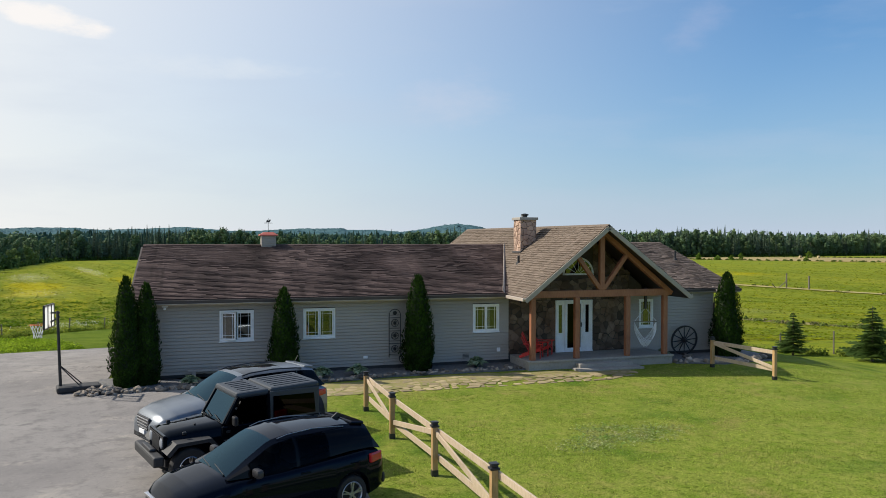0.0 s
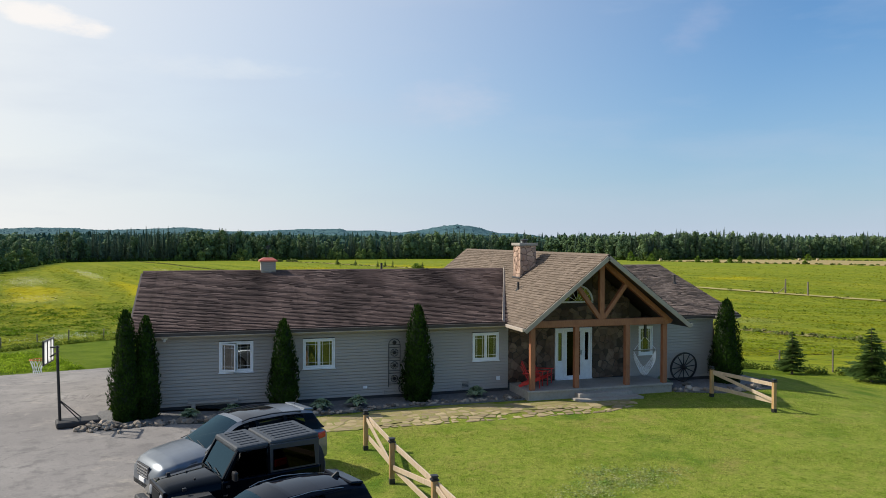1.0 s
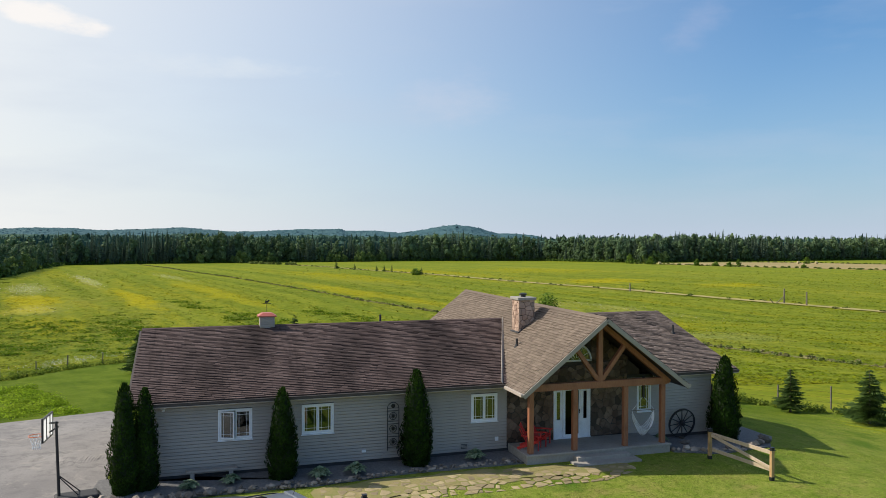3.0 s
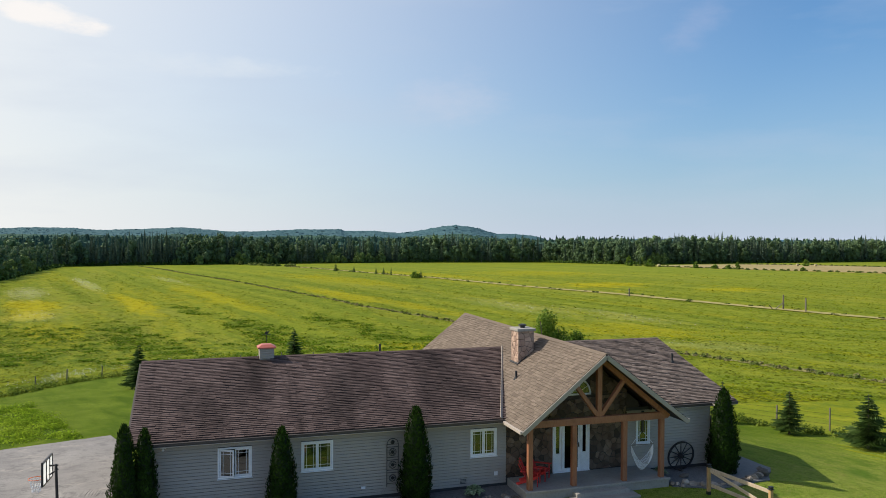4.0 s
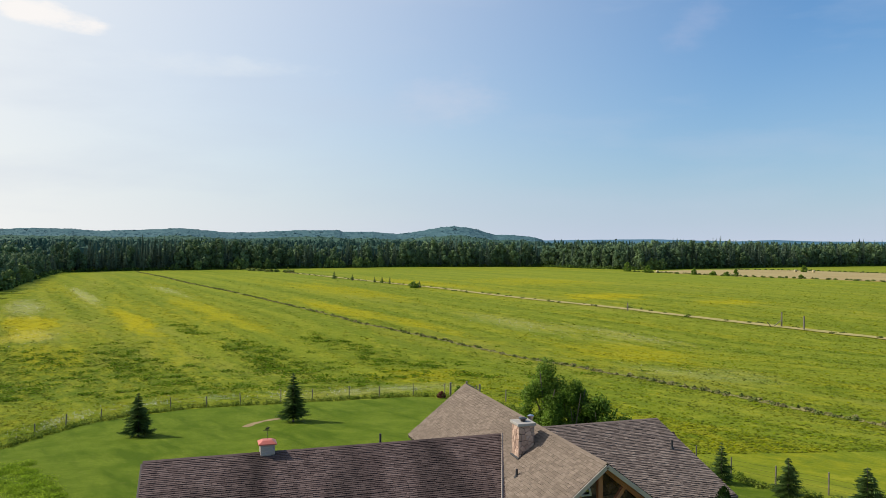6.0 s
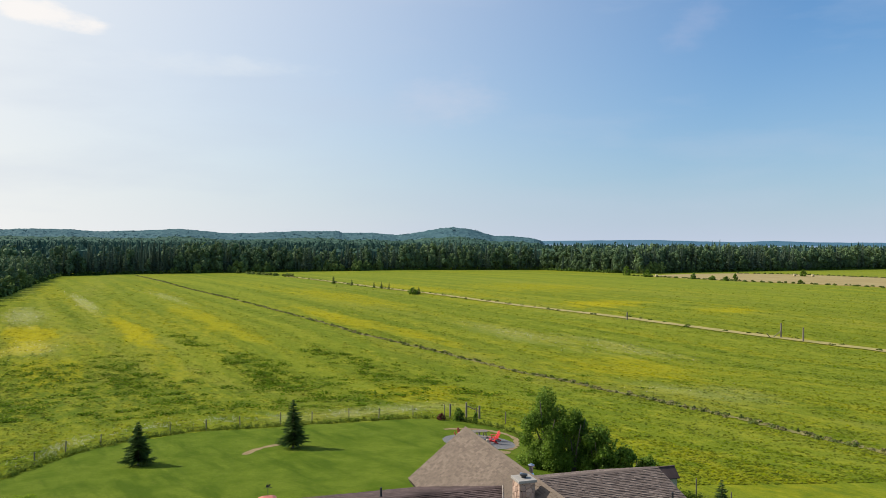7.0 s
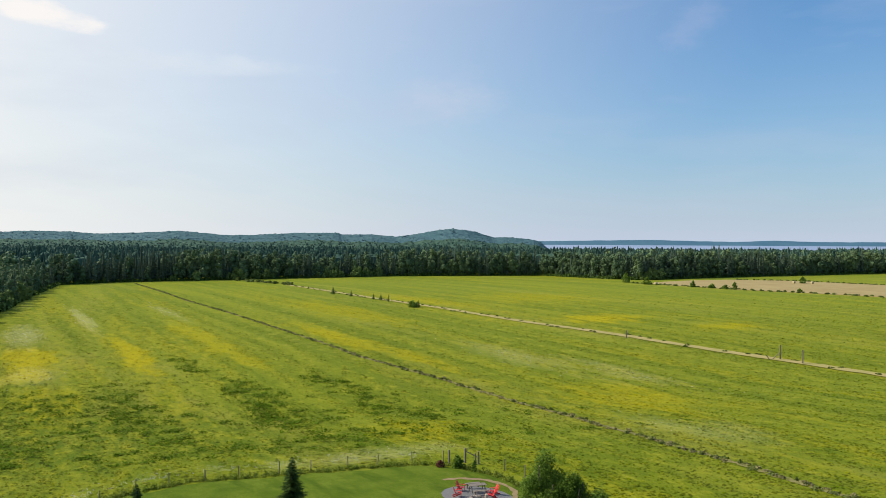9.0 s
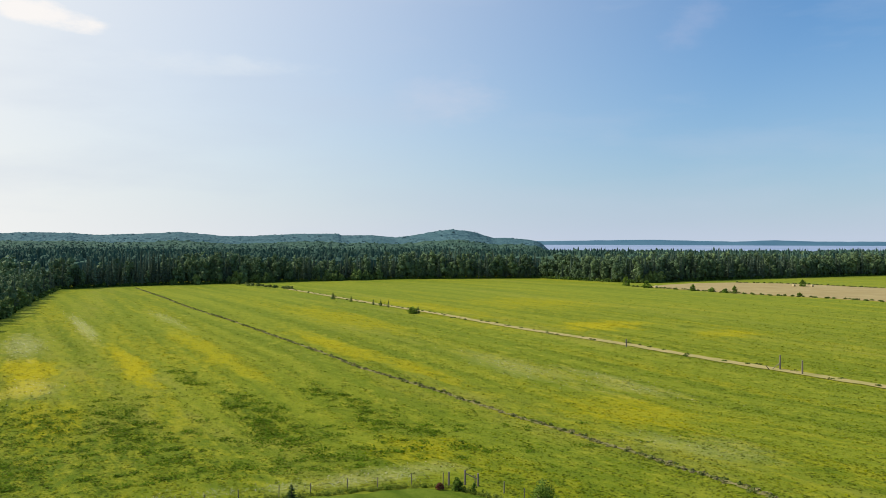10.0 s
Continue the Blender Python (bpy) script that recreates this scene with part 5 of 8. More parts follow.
tagged(part_data("lush_clumps", v.tolist(), f.tolist(), leaf_mat("lush_clump", (0.075, 0.135, 0.006), (0.125, 0.195, 0.011), 0.3, 0.3, 0.4, 0.02)), "darker lush clumps in the hay meadow", "weeds", kind="stuff")
spots = [(x, y, prng.uniform(0.5, 1.2), prng.uniform(0.3, 0.7)) for x, y in along(TRACK, 5, prng, 2.4)]
bush_row("track_weeds", spots, 43, "low weeds along the farm track", M_WEED, 0.2, 30, "weeds")
spots = [(22 + 31 * f + prng.uniform(-3, 3), 572 - 92 * f + prng.uniform(-4, 4), prng.uniform(1.2, 2.6), prng.uniform(1, 2.4)) for f in [k / 16 for k in range(17)]]
spots += [(x, y, prng.uniform(0.4, 1.2), prng.uniform(0.25, 0.8)) for x, y in along([(268, 440), (273, 412), (279, 390), (285, 357), (303, 314), (314, 284), (340, 262)], 2.4, prng, 1.4) + along([(366, 459), (391, 431), (402, 380), (412, 345)], 2.2, prng, 1.5)]
bush_row("hedge_bushes", spots, 44, "bushy hedge running out from the forest", M_WEED, 0.5, 60)
# weeds outside the mown edge, with white flowers
edge_line = [(x, float(np.interp(x, EDGE_X, EDGE_Y)) + 0.9) for x in (-30, -22, -15, -11.5, -7.3, -1.2, 6, 13.7, 24.8, 28, 31, 33, 34.5, 36, 37.5)]
spots = [(x, y, prng.uniform(0.25, 0.6), prng.uniform(0.3, 0.75)) for x, y in along(edge_line, 0.2, prng, 0.5)]
bush_row("fence_weeds", spots, 45, "uncut weeds along the wire fence", leaf_mat("fence_weed", (0.12, 0.19, 0.02), (0.24, 0.28, 0.05), 0.4, 0.3, 0.5, 0.03), 0.06, 36, "weeds")
M_PETAL = leaf_mat("white_flowers", (0.6, 0.6, 0.5), (0.75, 0.74, 0.66), 3, 0.1, 0.3)
frng = np.random.default_rng(46)
cs = []
for x, y in along(edge_line, 0.022, prng, 1.0):
    if -20 < x < 26 and prng.random() < 0.25 + 0.75 * (math.sin(x * 0.9) > 0.1):
        cs.append((x, y + 1.6 + abs(prng.gauss(0, 1.3)), land(x, y) + prng.uniform(0.3, 0.7)))
v, f = leaf_quads(frng, cs, [(0, -0.4, 1)] * len(cs), 0.04)
tagged(part_data("white_flowers", v.tolist(), f.tolist(), M_PETAL), "white wildflowers along the wire fence", "flowers", kind="stuff")
spots = [(prng.uniform(-16, -7), prng.uniform(45, 62), prng.uniform(0.5, 1.2), prng.uniform(0.15, 0.5)) for _ in range(150)]
spots = [s for s in spots if s[0] < -6.5 - (s[1] - 46) * 0.35]
bush_row("rough_weeds", spots, 47, "rank bright green weeds past the driveway", leaf_mat("rank_weeds", (0.17, 0.28, 0.014), (0.27, 0.36, 0.03), 0.5, 0.3, 0.55, 0.03), 0.04, 200, "weeds")

# tall meadow grass in loose tufts, thickest near the yard
grng = np.random.default_rng(50)
n = 215000
dd = 62 + 330 * grng.uniform(0, 1, n) ** 1.35
uu = grng.uniform(-0.64, 0.62, n)
gx, gy = dd * (0.2975 + 0.9545 * uu), dd * (0.9545 - 0.2975 * uu)
sw = gx * 0.976 + gy * 0.216
thick = 0.62 + 0.25 * np.sin(sw * 0.9 + 1.5 * np.sin(gy * 0.05)) + 0.2 * np.sin(sw * 0.33 + 2) + 0.2 * np.sin(sw * 2.3 + gy * 0.4)
outside = (gy > np.interp(gx, EDGE_X, EDGE_Y) + 1.2) | (gx > 38)
on_track = np.abs(gx - np.interp(gy, [p[1] for p in TRACK][::-1], [p[0] for p in TRACK][::-1])) < 2.4
keep = outside & ~on_track & (gx > -66) & (grng.uniform(0, 1, n) < thick * np.clip((395 - dd) / 190, 0, 1))
gx, gy, dd = gx[keep], gy[keep], dd[keep]
size = grng.uniform(0.5, 1.5, len(gx)) * (0.55 + dd / 300)
v, f = stand(grng, gx, gy, 0.13 * size, 0.03 + 0.035 * size, 0.14)
tagged(part_data("meadow_tufts", v.tolist(), f.tolist(), tuft_mat()), "tall leaning meadow grass behind the yard", "grass", kind="stuff")
# open flowers standing over the grass of the drifts
for name, spots, tone, label, density in (("yellow_flowers", YELLOW, ((0.42, 0.37, 0.012), (0.52, 0.47, 0.03)), "yellow wildflowers in drifts across the meadow", 8), ("pale_flowers", WHITE, ((0.6, 0.58, 0.42), (0.72, 0.7, 0.58)), "white wildflowers in drifts across the meadow", 5)):
    px, py = [], []
    for x, y, w, k, amount in spots:
        c = int(density * w * k * amount)
        p, q = grng.normal(0, 0.55, c) * w, grng.normal(0, 0.55, c) * k
        px.append(x + 0.9763 * p - 0.2164 * q)
        py.append(y + 0.2164 * p + 0.9763 * q)
    px, py = np.concatenate(px), np.concatenate(py)
    far = np.hypot(px, py)
    keep = py > 92
    px, py, far = px[keep], py[keep], far[keep]
    v, f = stand(grng, px, py, 0.035 + 0.00022 * far, grng.uniform(0.1, 0.25, len(px)), 0.3)
    tagged(part_data(name, v.tolist(), f.tolist(), leaf_mat(name, tone[0], tone[1], 3, 0.2, 0.4, 0.02)), label, "flowers", kind="stuff")

# short blades on the front lawn
M_BLADE = leaf_mat("lawn_blades", (0.21, 0.32, 0.03), (0.42, 0.46, 0.1), 0.7, 0.5, 0.6, 0.03)
n = 260000
gx, gy = grng.uniform(2.6, 31, n), grng.uniform(7.5, 26.2, n)
dens = np.sin(gx * 1.3 + 2 * np.sin(gy * 0.7)) + np.sin(gy * 1.9 + gx * 0.4)
keep = (grng.uniform(-2.2, 1.6, n) < dens) & ((gx > 3.4) | (gy > 30)) & ((gy < 23.5) | (gx > 17.5) | (grng.uniform(0, 1, n) < 0.4))
gx, gy = gx[keep], gy[keep]
n = len(gx)
gz = np.array([land(a, b) for a, b in zip(gx, gy)]) + 0.045
a = grng.uniform(0, 2 * math.pi, n)
w = grng.uniform(0.006, 0.014, n)
hh = grng.uniform(0.015, 0.05, n)
v = np.stack([np.stack([gx - np.cos(a) * w, gy - np.sin(a) * w, gz], 1), np.stack([gx + np.cos(a) * w, gy + np.sin(a) * w, gz], 1), np.stack([gx + grng.normal(0, 0.025, n), gy + grng.normal(0, 0.025, n), gz + hh], 1)], 1).reshape(-1, 3)
tagged(part_data("lawn_grass", v.tolist(), np.arange(len(v)).reshape(-1, 3).tolist(), M_BLADE), "short mown grass blades of the front lawn", "grass", kind="stuff")

# pale clover patch in the lawn
crng = np.random.default_rng(52)
k = 3000
q = crng.normal(0, 1, (k, 2))
blob = crng.integers(0, 5, k)
cxy = np.stack([np.array([8.6, 9.3, 10.2, 10.9, 9.8])[blob] + q[:, 0] * 0.5, np.array([16.5, 17.1, 16.8, 17.4, 17.9])[blob] + q[:, 1] * 0.26], 1)
cc = [(a, b, land(a, b) + 0.05 + crng.uniform(0.0, 0.05)) for a, b in cxy]
v, f = leaf_quads(crng, cc, [(0, 0, 1)] * k, 0.02, 1.2, 0.5)
tagged(part_data("clover_patch", v.tolist(), f.tolist(), leaf_mat("pale_clover", (0.2, 0.33, 0.07), (0.42, 0.41, 0.2), 2.5, 0.4, 0.4, 0.02)), "pale clover and dry stems in the lawn", "clover", kind="stuff")

M_BALE = rough_mat("baled_hay", (0.42, 0.34, 0.17), (0.55, 0.46, 0.26), 2.0, 0.95, bump=0.6, dist=0.05)
# young trees and bushes out in the field
for i, (x, y, h, r) in enumerate(((82.3, 291, 3.2, 1.3), (77.5, 321, 3.6, 1.0), (76.2, 330, 3.4, 1.0), (74.6, 338, 3.0, 1.0), (68.3, 358, 3.2, 1.2), (62.5, 375, 4.2, 1.6))):
    spruce(x, y, h, r, 60 + i, "small dark spruce out in the meadow", 12, 8, 3, "field spruces")
for i, (x, y, h, r) in enumerate(((277.5, 384.6, 3.8, 1.8), (282, 373, 2.0, 2.4), (282.6, 361.7, 2.2, 2.0), (287.5, 360.2, 4.2, 1.5), (371, 399, 4.4, 2.2), (302.5, 327.4, 1.9, 1.3), (270.5, 447, 6.5, 2.8), (267.5, 418, 4.6, 2.6))):
    broadleaf("field_bush", x, y, h, r, 70 + i, "dark round bush on the field boundary", 700, 0.0, 0.3)
for x, y in ((366, 401), (373, 393), (271, 413), (318, 280)):
    z = land(x, y) + 0.25
    bale = thing("hay_bale", (x, y, z), "pale round hay bale lying on the field", "hay bale", "hay bales")
    bm = bmesh.new()
    add_tube(bm, [(x - 0.75, y, z + 0.75), (x - 0.68, y, z + 0.75), (x + 0.68, y, z + 0.75), (x + 0.75, y, z + 0.75)], [0.66, 0.75, 0.75, 0.66], 18)
    part("bale_body", bm, M_BALE, bale)
broadleaf("field_bush", 80.5, 293, 2.6, 2.2, 75, "dark round bush out in the meadow", 700, 0.0, 0.22)


# ---- forest ----
def ball(sub):
    bm = bmesh.new()
    bmesh.ops.create_icosphere(bm, subdivisions=sub, radius=1.0)
    bm.verts.ensure_lookup_table()
    v = np.array([q.co[:] for q in bm.verts])
    f = np.array([[q.index for q in face.verts] for face in bm.faces])
    bm.free()
    return v, f


BALLS = (ball(1), ball(1), ball(1))


def as_tris(v, f):
    f = np.asarray(f)
    return v, (np.concatenate([f[:, [0, 1, 2]], f[:, [0, 2, 3]]]) if f.shape[1] == 4 else f)


def far_conifer(rng, x, y, z, h, r, detail):
    """A spire of sprays round a dense core."""
    v, f = conifer_sprays(rng, x, y, z + h * 0.12, h * 0.88, r * 1.15, 9 + detail * 4, 5 + detail, 1 + detail, 0.3, 0.85)
    a = np.arange(7) * 2 * math.pi / 7 + rng.uniform(0, 1)
    k = len(v)
    rings = [np.stack([x + np.cos(a) * r * w * rng.uniform(0.8, 1.2, 7), y + np.sin(a) * r * w * rng.uniform(0.8, 1.2, 7), z + h * g + rng.uniform(-0.3, 0.3, 7)], 1) for g, w in ((0.06, 0.3), (0.3, 0.42), (0.62, 0.24))]
    core = np.concatenate(rings + [np.array([[x, y, z + h * 0.98]])])
    faces = [(k + p * 7 + i, k + p * 7 + (i + 1) % 7, k + (p + 1) * 7 + (i + 1) % 7) for p in (0, 1) for i in range(7)]
    faces += [(k + p * 7 + i, k + (p + 1) * 7 + (i + 1) % 7, k + (p + 1) * 7 + i) for p in (0, 1) for i in range(7)]
    faces += [(k + 14 + i, k + 14 + (i + 1) % 7, k + 21) for i in range(7)]
    return np.concatenate([v, core]), np.concatenate([np.asarray(f), np.array(faces)])


def far_broadleaf(rng, x, y, z, h, r, detail):
    """A crown of rounded boughs, each a lumpy mass set with leaf sprays."""
    chunks = []
    count, sprays = ((2, 14), (6, 30), (9, 62))[detail]
    bv, bf = BALLS[detail]
    for k in range(count):
        g = (k + rng.uniform(0.2, 0.8)) / count
        a = rng.uniform(0, 2 * math.pi)
        spread = r * (0.62 if 0.2 < g < 0.75 else 0.32) * rng.uniform(0.4, 1.1)
        c = np.array([x + math.cos(a) * spread, y + math.sin(a) * spread, z + h * (0.26 + 0.64 * g)])
        s = np.array([1.0, 1.0, rng.uniform(0.9, 1.35)]) * r * (0.66 if detail else 0.9) * (1.05 - 0.45 * g) * rng.uniform(0.8, 1.15)
        lump = 1 + 0.16 * np.sin(bv[:, 0] * 4.1 + x) + 0.14 * np.sin(bv[:, 1] * 5.3 + y + k) + rng.normal(0, 0.06, len(bv))
        chunks.append((c + bv * s * lump[:, None] * 0.74, bf))
        d = rng.normal(0, 1, (sprays, 3))
        d /= np.linalg.norm(d, axis=1)[:, None]
        v, f = leaf_quads(rng, c + d * s * rng.uniform(0.7, 1.12, sprays)[:, None], d + np.array([0, 0, 0.3]), 0.36 * float(s[0]) / (1 + 0.4 * detail), 1.2, 0.5)
        chunks.append(as_tris(v, f))
    vs, fs, k = [], [], 0
    for v, f in chunks:
        vs.append(v)
        fs.append(np.asarray(f) + k)
        k += len(v)
    return np.concatenate(vs), np.concatenate(fs)


frng = np.random.default_rng(90)
# forest colours are lifted and slightly blued to stand in for haze
M_FCON = leaf_mat("forest_conifer", (0.072, 0.112, 0.076), (0.128, 0.172, 0.11), 0.03, 0.4, 0.1, 0.05)
M_FLEAF = leaf_mat("forest_leaf", (0.074, 0.126, 0.066), (0.142, 0.2, 0.084), 0.05, 0.36, 0.12, 0.05)
M_FTRUNK = rough_mat("forest_trunks", (0.22, 0.19, 0.17), (0.42, 0.39, 0.36), 0.2, 0.9)
# share of broadleaved trees along the forest front, by bearing
MIX_U = (-0.7, -0.52, -0.48, -0.35, -0.32, -0.2, -0.17, -0.07, -0.04, 0.0, 0.04, 0.14, 0.2, 0.24, 0.3, 0.38, 0.46, 0.52, 0.58, 0.7)
MIX = (0.6, 0.6, 0.18, 0.14, 0.75, 0.75, 0.35, 0.4, 0.7, 0.6, 0.35, 0.4, 0.65, 0.6, 0.35, 0.5, 0.3, 0.6, 0.35, 0.4)
FOREST_EDGE = [(-66, 120), (-70, 230), (-72, 317), (-77, 392), (-86, 522), (-55, 550), (38, 574), (147, 602), (271, 580), (293, 500), (301, 480), (410, 510), (593, 540), (760, 520)]
cons, leaves, trunks = [], [], []


def inward(a, b):
    d = math.hypot(b[0] - a[0], b[1] - a[1])
    return -(b[1] - a[1]) / d, (b[0] - a[0]) / d


for si, (a, b) in enumerate(zip(FOREST_EDGE, FOREST_EDGE[1:])):
    nx_, ny_ = inward(a, b)
    L = math.hypot(b[0] - a[0], b[1] - a[1])
    for depth, gap, detail in ((0, 3.0, 2), (5, 3.4, 2), (11, 4.2, 1), (19, 5.0, 1), (30, 5.5, 0), (42, 6, 0), (56, 6.5, 0), (72, 7, 0), (90, 7, 0), (110, 8, 0), (135, 8, 0)):
        if si < 4 and depth > 115:
            continue
        k = int(L / gap)
        for i in range(k):
            f = (i + frng.uniform(0, 1)) / k
            dd = depth + frng.uniform(-1.5, 2.5) * (1 + depth * 0.02)
            x, y = a[0] + (b[0] - a[0]) * f + nx_ * dd, a[1] + (b[1] - a[1]) * f + ny_ * dd
            share = float(np.interp((x * 0.9545 - y * 0.2975) / (x * 0.2975 + y * 0.9545), MIX_U, MIX))
            share += 0.25 * math.sin(x * 0.13 + y * 0.07) + (0.12 if depth < 3 else 0.0)
            h = frng.uniform(15, 24) + 1.8 * math.sin(x * 0.03 + 2) + (0 if depth > 3 else -frng.uniform(0, 10))
            h *= 0.62 if si < 4 and depth < 25 else 1.0
            z = land(x, y) - 0.3
            if frng.uniform(0, 1) < share:
                leaves.append(far_broadleaf(frng, x, y, z, h * 0.97, h * frng.uniform(0.17, 0.26), detail))
            else:
                cons.append(far_conifer(frng, x, y, z, h * frng.uniform(0.9, 1.1), h * frng.uniform(0.09, 0.14), detail))
            if detail and frng.uniform() < 0.16:
                trunks.append((x, y, z, h))
v, f = gather(cons)
tagged(part_data("forest_conifers", v, f, M_FCON), "dense dark conifers of the far forest edge", "forest", kind="stuff")
v, f = gather(leaves)
tagged(part_data("forest_broadleaves", v, f, M_FLEAF), "broadleaved trees of the far forest edge", "forest", kind="stuff")
vs, fs = [], []
for x, y, z, h in trunks:
    k = len(vs)
    for zz, r in ((z, 0.17), (z + h * 0.7, 0.08)):
        vs += [(x + r, y, zz), (x - 0.5 * r, y + 0.87 * r, zz), (x - 0.5 * r, y - 0.87 * r, zz)]
    fs += [(k + i, k + (i + 1) % 3, k + 3 + (i + 1) % 3, k + 3 + i) for i in range(3)]
tagged(part_data("forest_trunks", vs, fs, M_FTRUNK), "pale trunks at the far forest edge", "forest", kind="stuff")
# brush along the forest foot
spots = [(x, y, frng.uniform(1.2, 2.6), frng.uniform(1.2, 3.2)) for x, y in along(FOREST_EDGE[1:], 0.95, prng, 1.8)]
bush_row("forest_brush", spots, 91, "low brush along the foot of the forest", leaf_mat("forest_brush", (0.06, 0.115, 0.022), (0.11, 0.17, 0.035), 0.05, 0.35, 0.3, 0.03), 0.5, 30)

glade = []
for a, b, c in (((20, 566), (58, 576), 16), ((88, 583), (140, 596), 26), ((300, 476), (330, 484), 8), ((-70, 260), (-74, 380), 12), ((-40, 548), (0, 560), 5)):
    for _ in range(c):
        f = frng.uniform()
        x, y = a[0] + (b[0] - a[0]) * f + frng.normal(0, 2), a[1] + (b[1] - a[1]) * f + frng.normal(0, 2)
        h = frng.uniform(4, 10)
        glade.append(far_broadleaf(frng, x, y, land(x, y) - 0.12 * h, h, h * frng.uniform(0.3, 0.42), 2))
v, f = gather(glade)
tagged(part_data("forest_edge_saplings", v, f, leaf_mat("sapling_leaf", (0.1, 0.165, 0.045), (0.19, 0.25, 0.075), 0.06, 0.28, 0.2, 0.05)), "bright young broadleaved trees in front of the forest", "forest", kind="stuff")

# rolling canopy and hills behind the forest front
HILL_U = (-0.75, -0.572, -0.542, -0.484, -0.451, -0.395, -0.338, -0.277, -0.24, -0.189, -0.131, -0.126, -0.089, -0.056, -0.033, -0.011, 0.018, 0.041, 0.063, 0.072, 0.093, 0.126, 0.14, 0.2, 0.8)
HILL_TOP = (27, 27.5, 30.5, 29.5, 24.8, 27.3, 32.5, 22.5, 23.4, 28.6, 29.7, 25, 26.5, 21.2, 25.5, 34, 41, 37, 26, 20.6, 21, 15, 8, 0, -2)
# distance haze is put into these leaf colours: slight on canopy, strong on hills
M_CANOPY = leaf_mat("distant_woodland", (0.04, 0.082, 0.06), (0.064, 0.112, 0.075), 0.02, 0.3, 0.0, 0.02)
M_HAZED_HILL = leaf_mat("hazed_hill_woodland", (0.05, 0.105, 0.118), (0.072, 0.135, 0.142), 0.015, 0.3, 0.0, 0.02)
EDGE_U = (-1.04, -0.68, -0.58, -0.54, -0.5, -0.425, -0.24, -0.063, 0.136, 0.232, 0.264, 0.39, 0.586, 0.79)
EDGE_R = (95, 199, 281, 351, 473, 509, 559, 618, 634, 565, 548, 609, 692, 722)
us = np.linspace(-0.8, 0.85, 420)
NEAR_ROWS, FAR_ROWS = 90, np.linspace(1258, 2150, 80)


def canopy_start(u):
    return float(np.interp(u, EDGE_U, EDGE_R)) + 45


def woods_point(u, i):
    """A point of the canopy: rows from the forest front to 1250 m, then over the hills."""
    r0 = canopy_start(u)
    r = r0 + (1250 - r0) * i / (NEAR_ROWS - 1) if i < NEAR_ROWS else float(FAR_ROWS[i - NEAR_ROWS])
    x, y = r * (0.2975 + 0.9545 * u), r * (0.9545 - 0.2975 * u)
    rise = step(1150, 1860, r)
    z = land(x, y) + (15.0 - 11.0 * (1 - step(-0.56, -0.46, u)) * (1 - step(500, 700, r)) if i else 0.0)
    z = z * (1 - rise) + float(np.interp(u, HILL_U, HILL_TOP)) * rise - max(0.0, r - 1900) * 0.08
    z += 2.6 * noise.noise((x * 0.09, y * 0.09, 0.3)) + 1.6 * noise.noise((x * 0.25, y * 0.25, 4.0)) + 2.5 * noise.noise((x * 0.012, y * 0.012, 9.0)) * (1 - rise)
    if u > 0.05:
        z -= 45 * step(0.13, 0.17, u) * step(1150, 1450, r)
    return (x, y, z)


w = len(us)
rows = [[woods_point(u, i) for u in us] for i in range(NEAR_ROWS + len(FAR_ROWS))]
# one canopy sheet split in two; the farther rows get the haze-blued colour
for name, lo, hi, mat, label in (("distant_woodland", 0, NEAR_ROWS + 20, M_CANOPY, "dense woodland canopy behind the forest edge"), ("wooded_hills", NEAR_ROWS + 19, len(rows), M_HAZED_HILL, "wooded hills rising behind the forest, painted blue-green for distance haze")):
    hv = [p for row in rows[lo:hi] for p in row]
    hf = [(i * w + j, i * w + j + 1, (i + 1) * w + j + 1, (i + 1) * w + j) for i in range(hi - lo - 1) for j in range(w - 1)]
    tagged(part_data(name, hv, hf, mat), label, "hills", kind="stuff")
# treetops over the canopy
crng = np.random.default_rng(93)
tops_near, tops_far = [], []
CROWN_V = np.array([(math.cos(q * 1.0472), math.sin(q * 1.0472), 0.0) for q in range(6)] + [(0.62 * math.cos(q * 1.5708 + 0.4), 0.62 * math.sin(q * 1.5708 + 0.4), 0.72) for q in range(4)] + [(0.0, 0.0, 1.0)])
CROWN_F = np.array([(0, 1, 6), (1, 2, 7), (2, 3, 7), (3, 4, 8), (4, 5, 9), (5, 0, 9), (6, 1, 7), (7, 3, 8), (8, 4, 9), (9, 0, 6), (6, 7, 10), (7, 8, 10), (8, 9, 10), (9, 6, 10)])
for r, u in zip(560 + 1350 * crng.uniform(0, 1, 20000) ** 1.2, crng.uniform(-0.66, 0.64, 20000)):
    r0 = canopy_start(u)
    if r < r0 + 15 or (u > 0.14 and r > 1150):
        continue
    i = int((r - r0) / (1250 - r0) * (NEAR_ROWS - 1)) if r < 1250 else NEAR_ROWS + int(np.searchsorted(FAR_ROWS, r))
    x, y, z = rows[min(i, len(rows) - 1)][int((u + 0.8) / 1.65 * (w - 1))]
    x, y = x + crng.normal(0, 2.0), y + crng.normal(0, 2.0)
    far = step(900, 1700, r)
    hh, rr_ = crng.uniform(2.0, 5.5) * (1.0 - 0.72 * far), crng.uniform(1.8, 3.6) * (1 + 0.4 * far)
    if crng.uniform() < 0.45 - 0.35 * far:
        hh, rr_ = hh * 1.5, rr_ * 0.55
    top = np.array([x, y, z - 1.0]) + CROWN_V * np.array([rr_, rr_, hh]) * crng.uniform(0.82, 1.18, (len(CROWN_V), 1))
    (tops_near if r < 1480 else tops_far).append((top, CROWN_F))
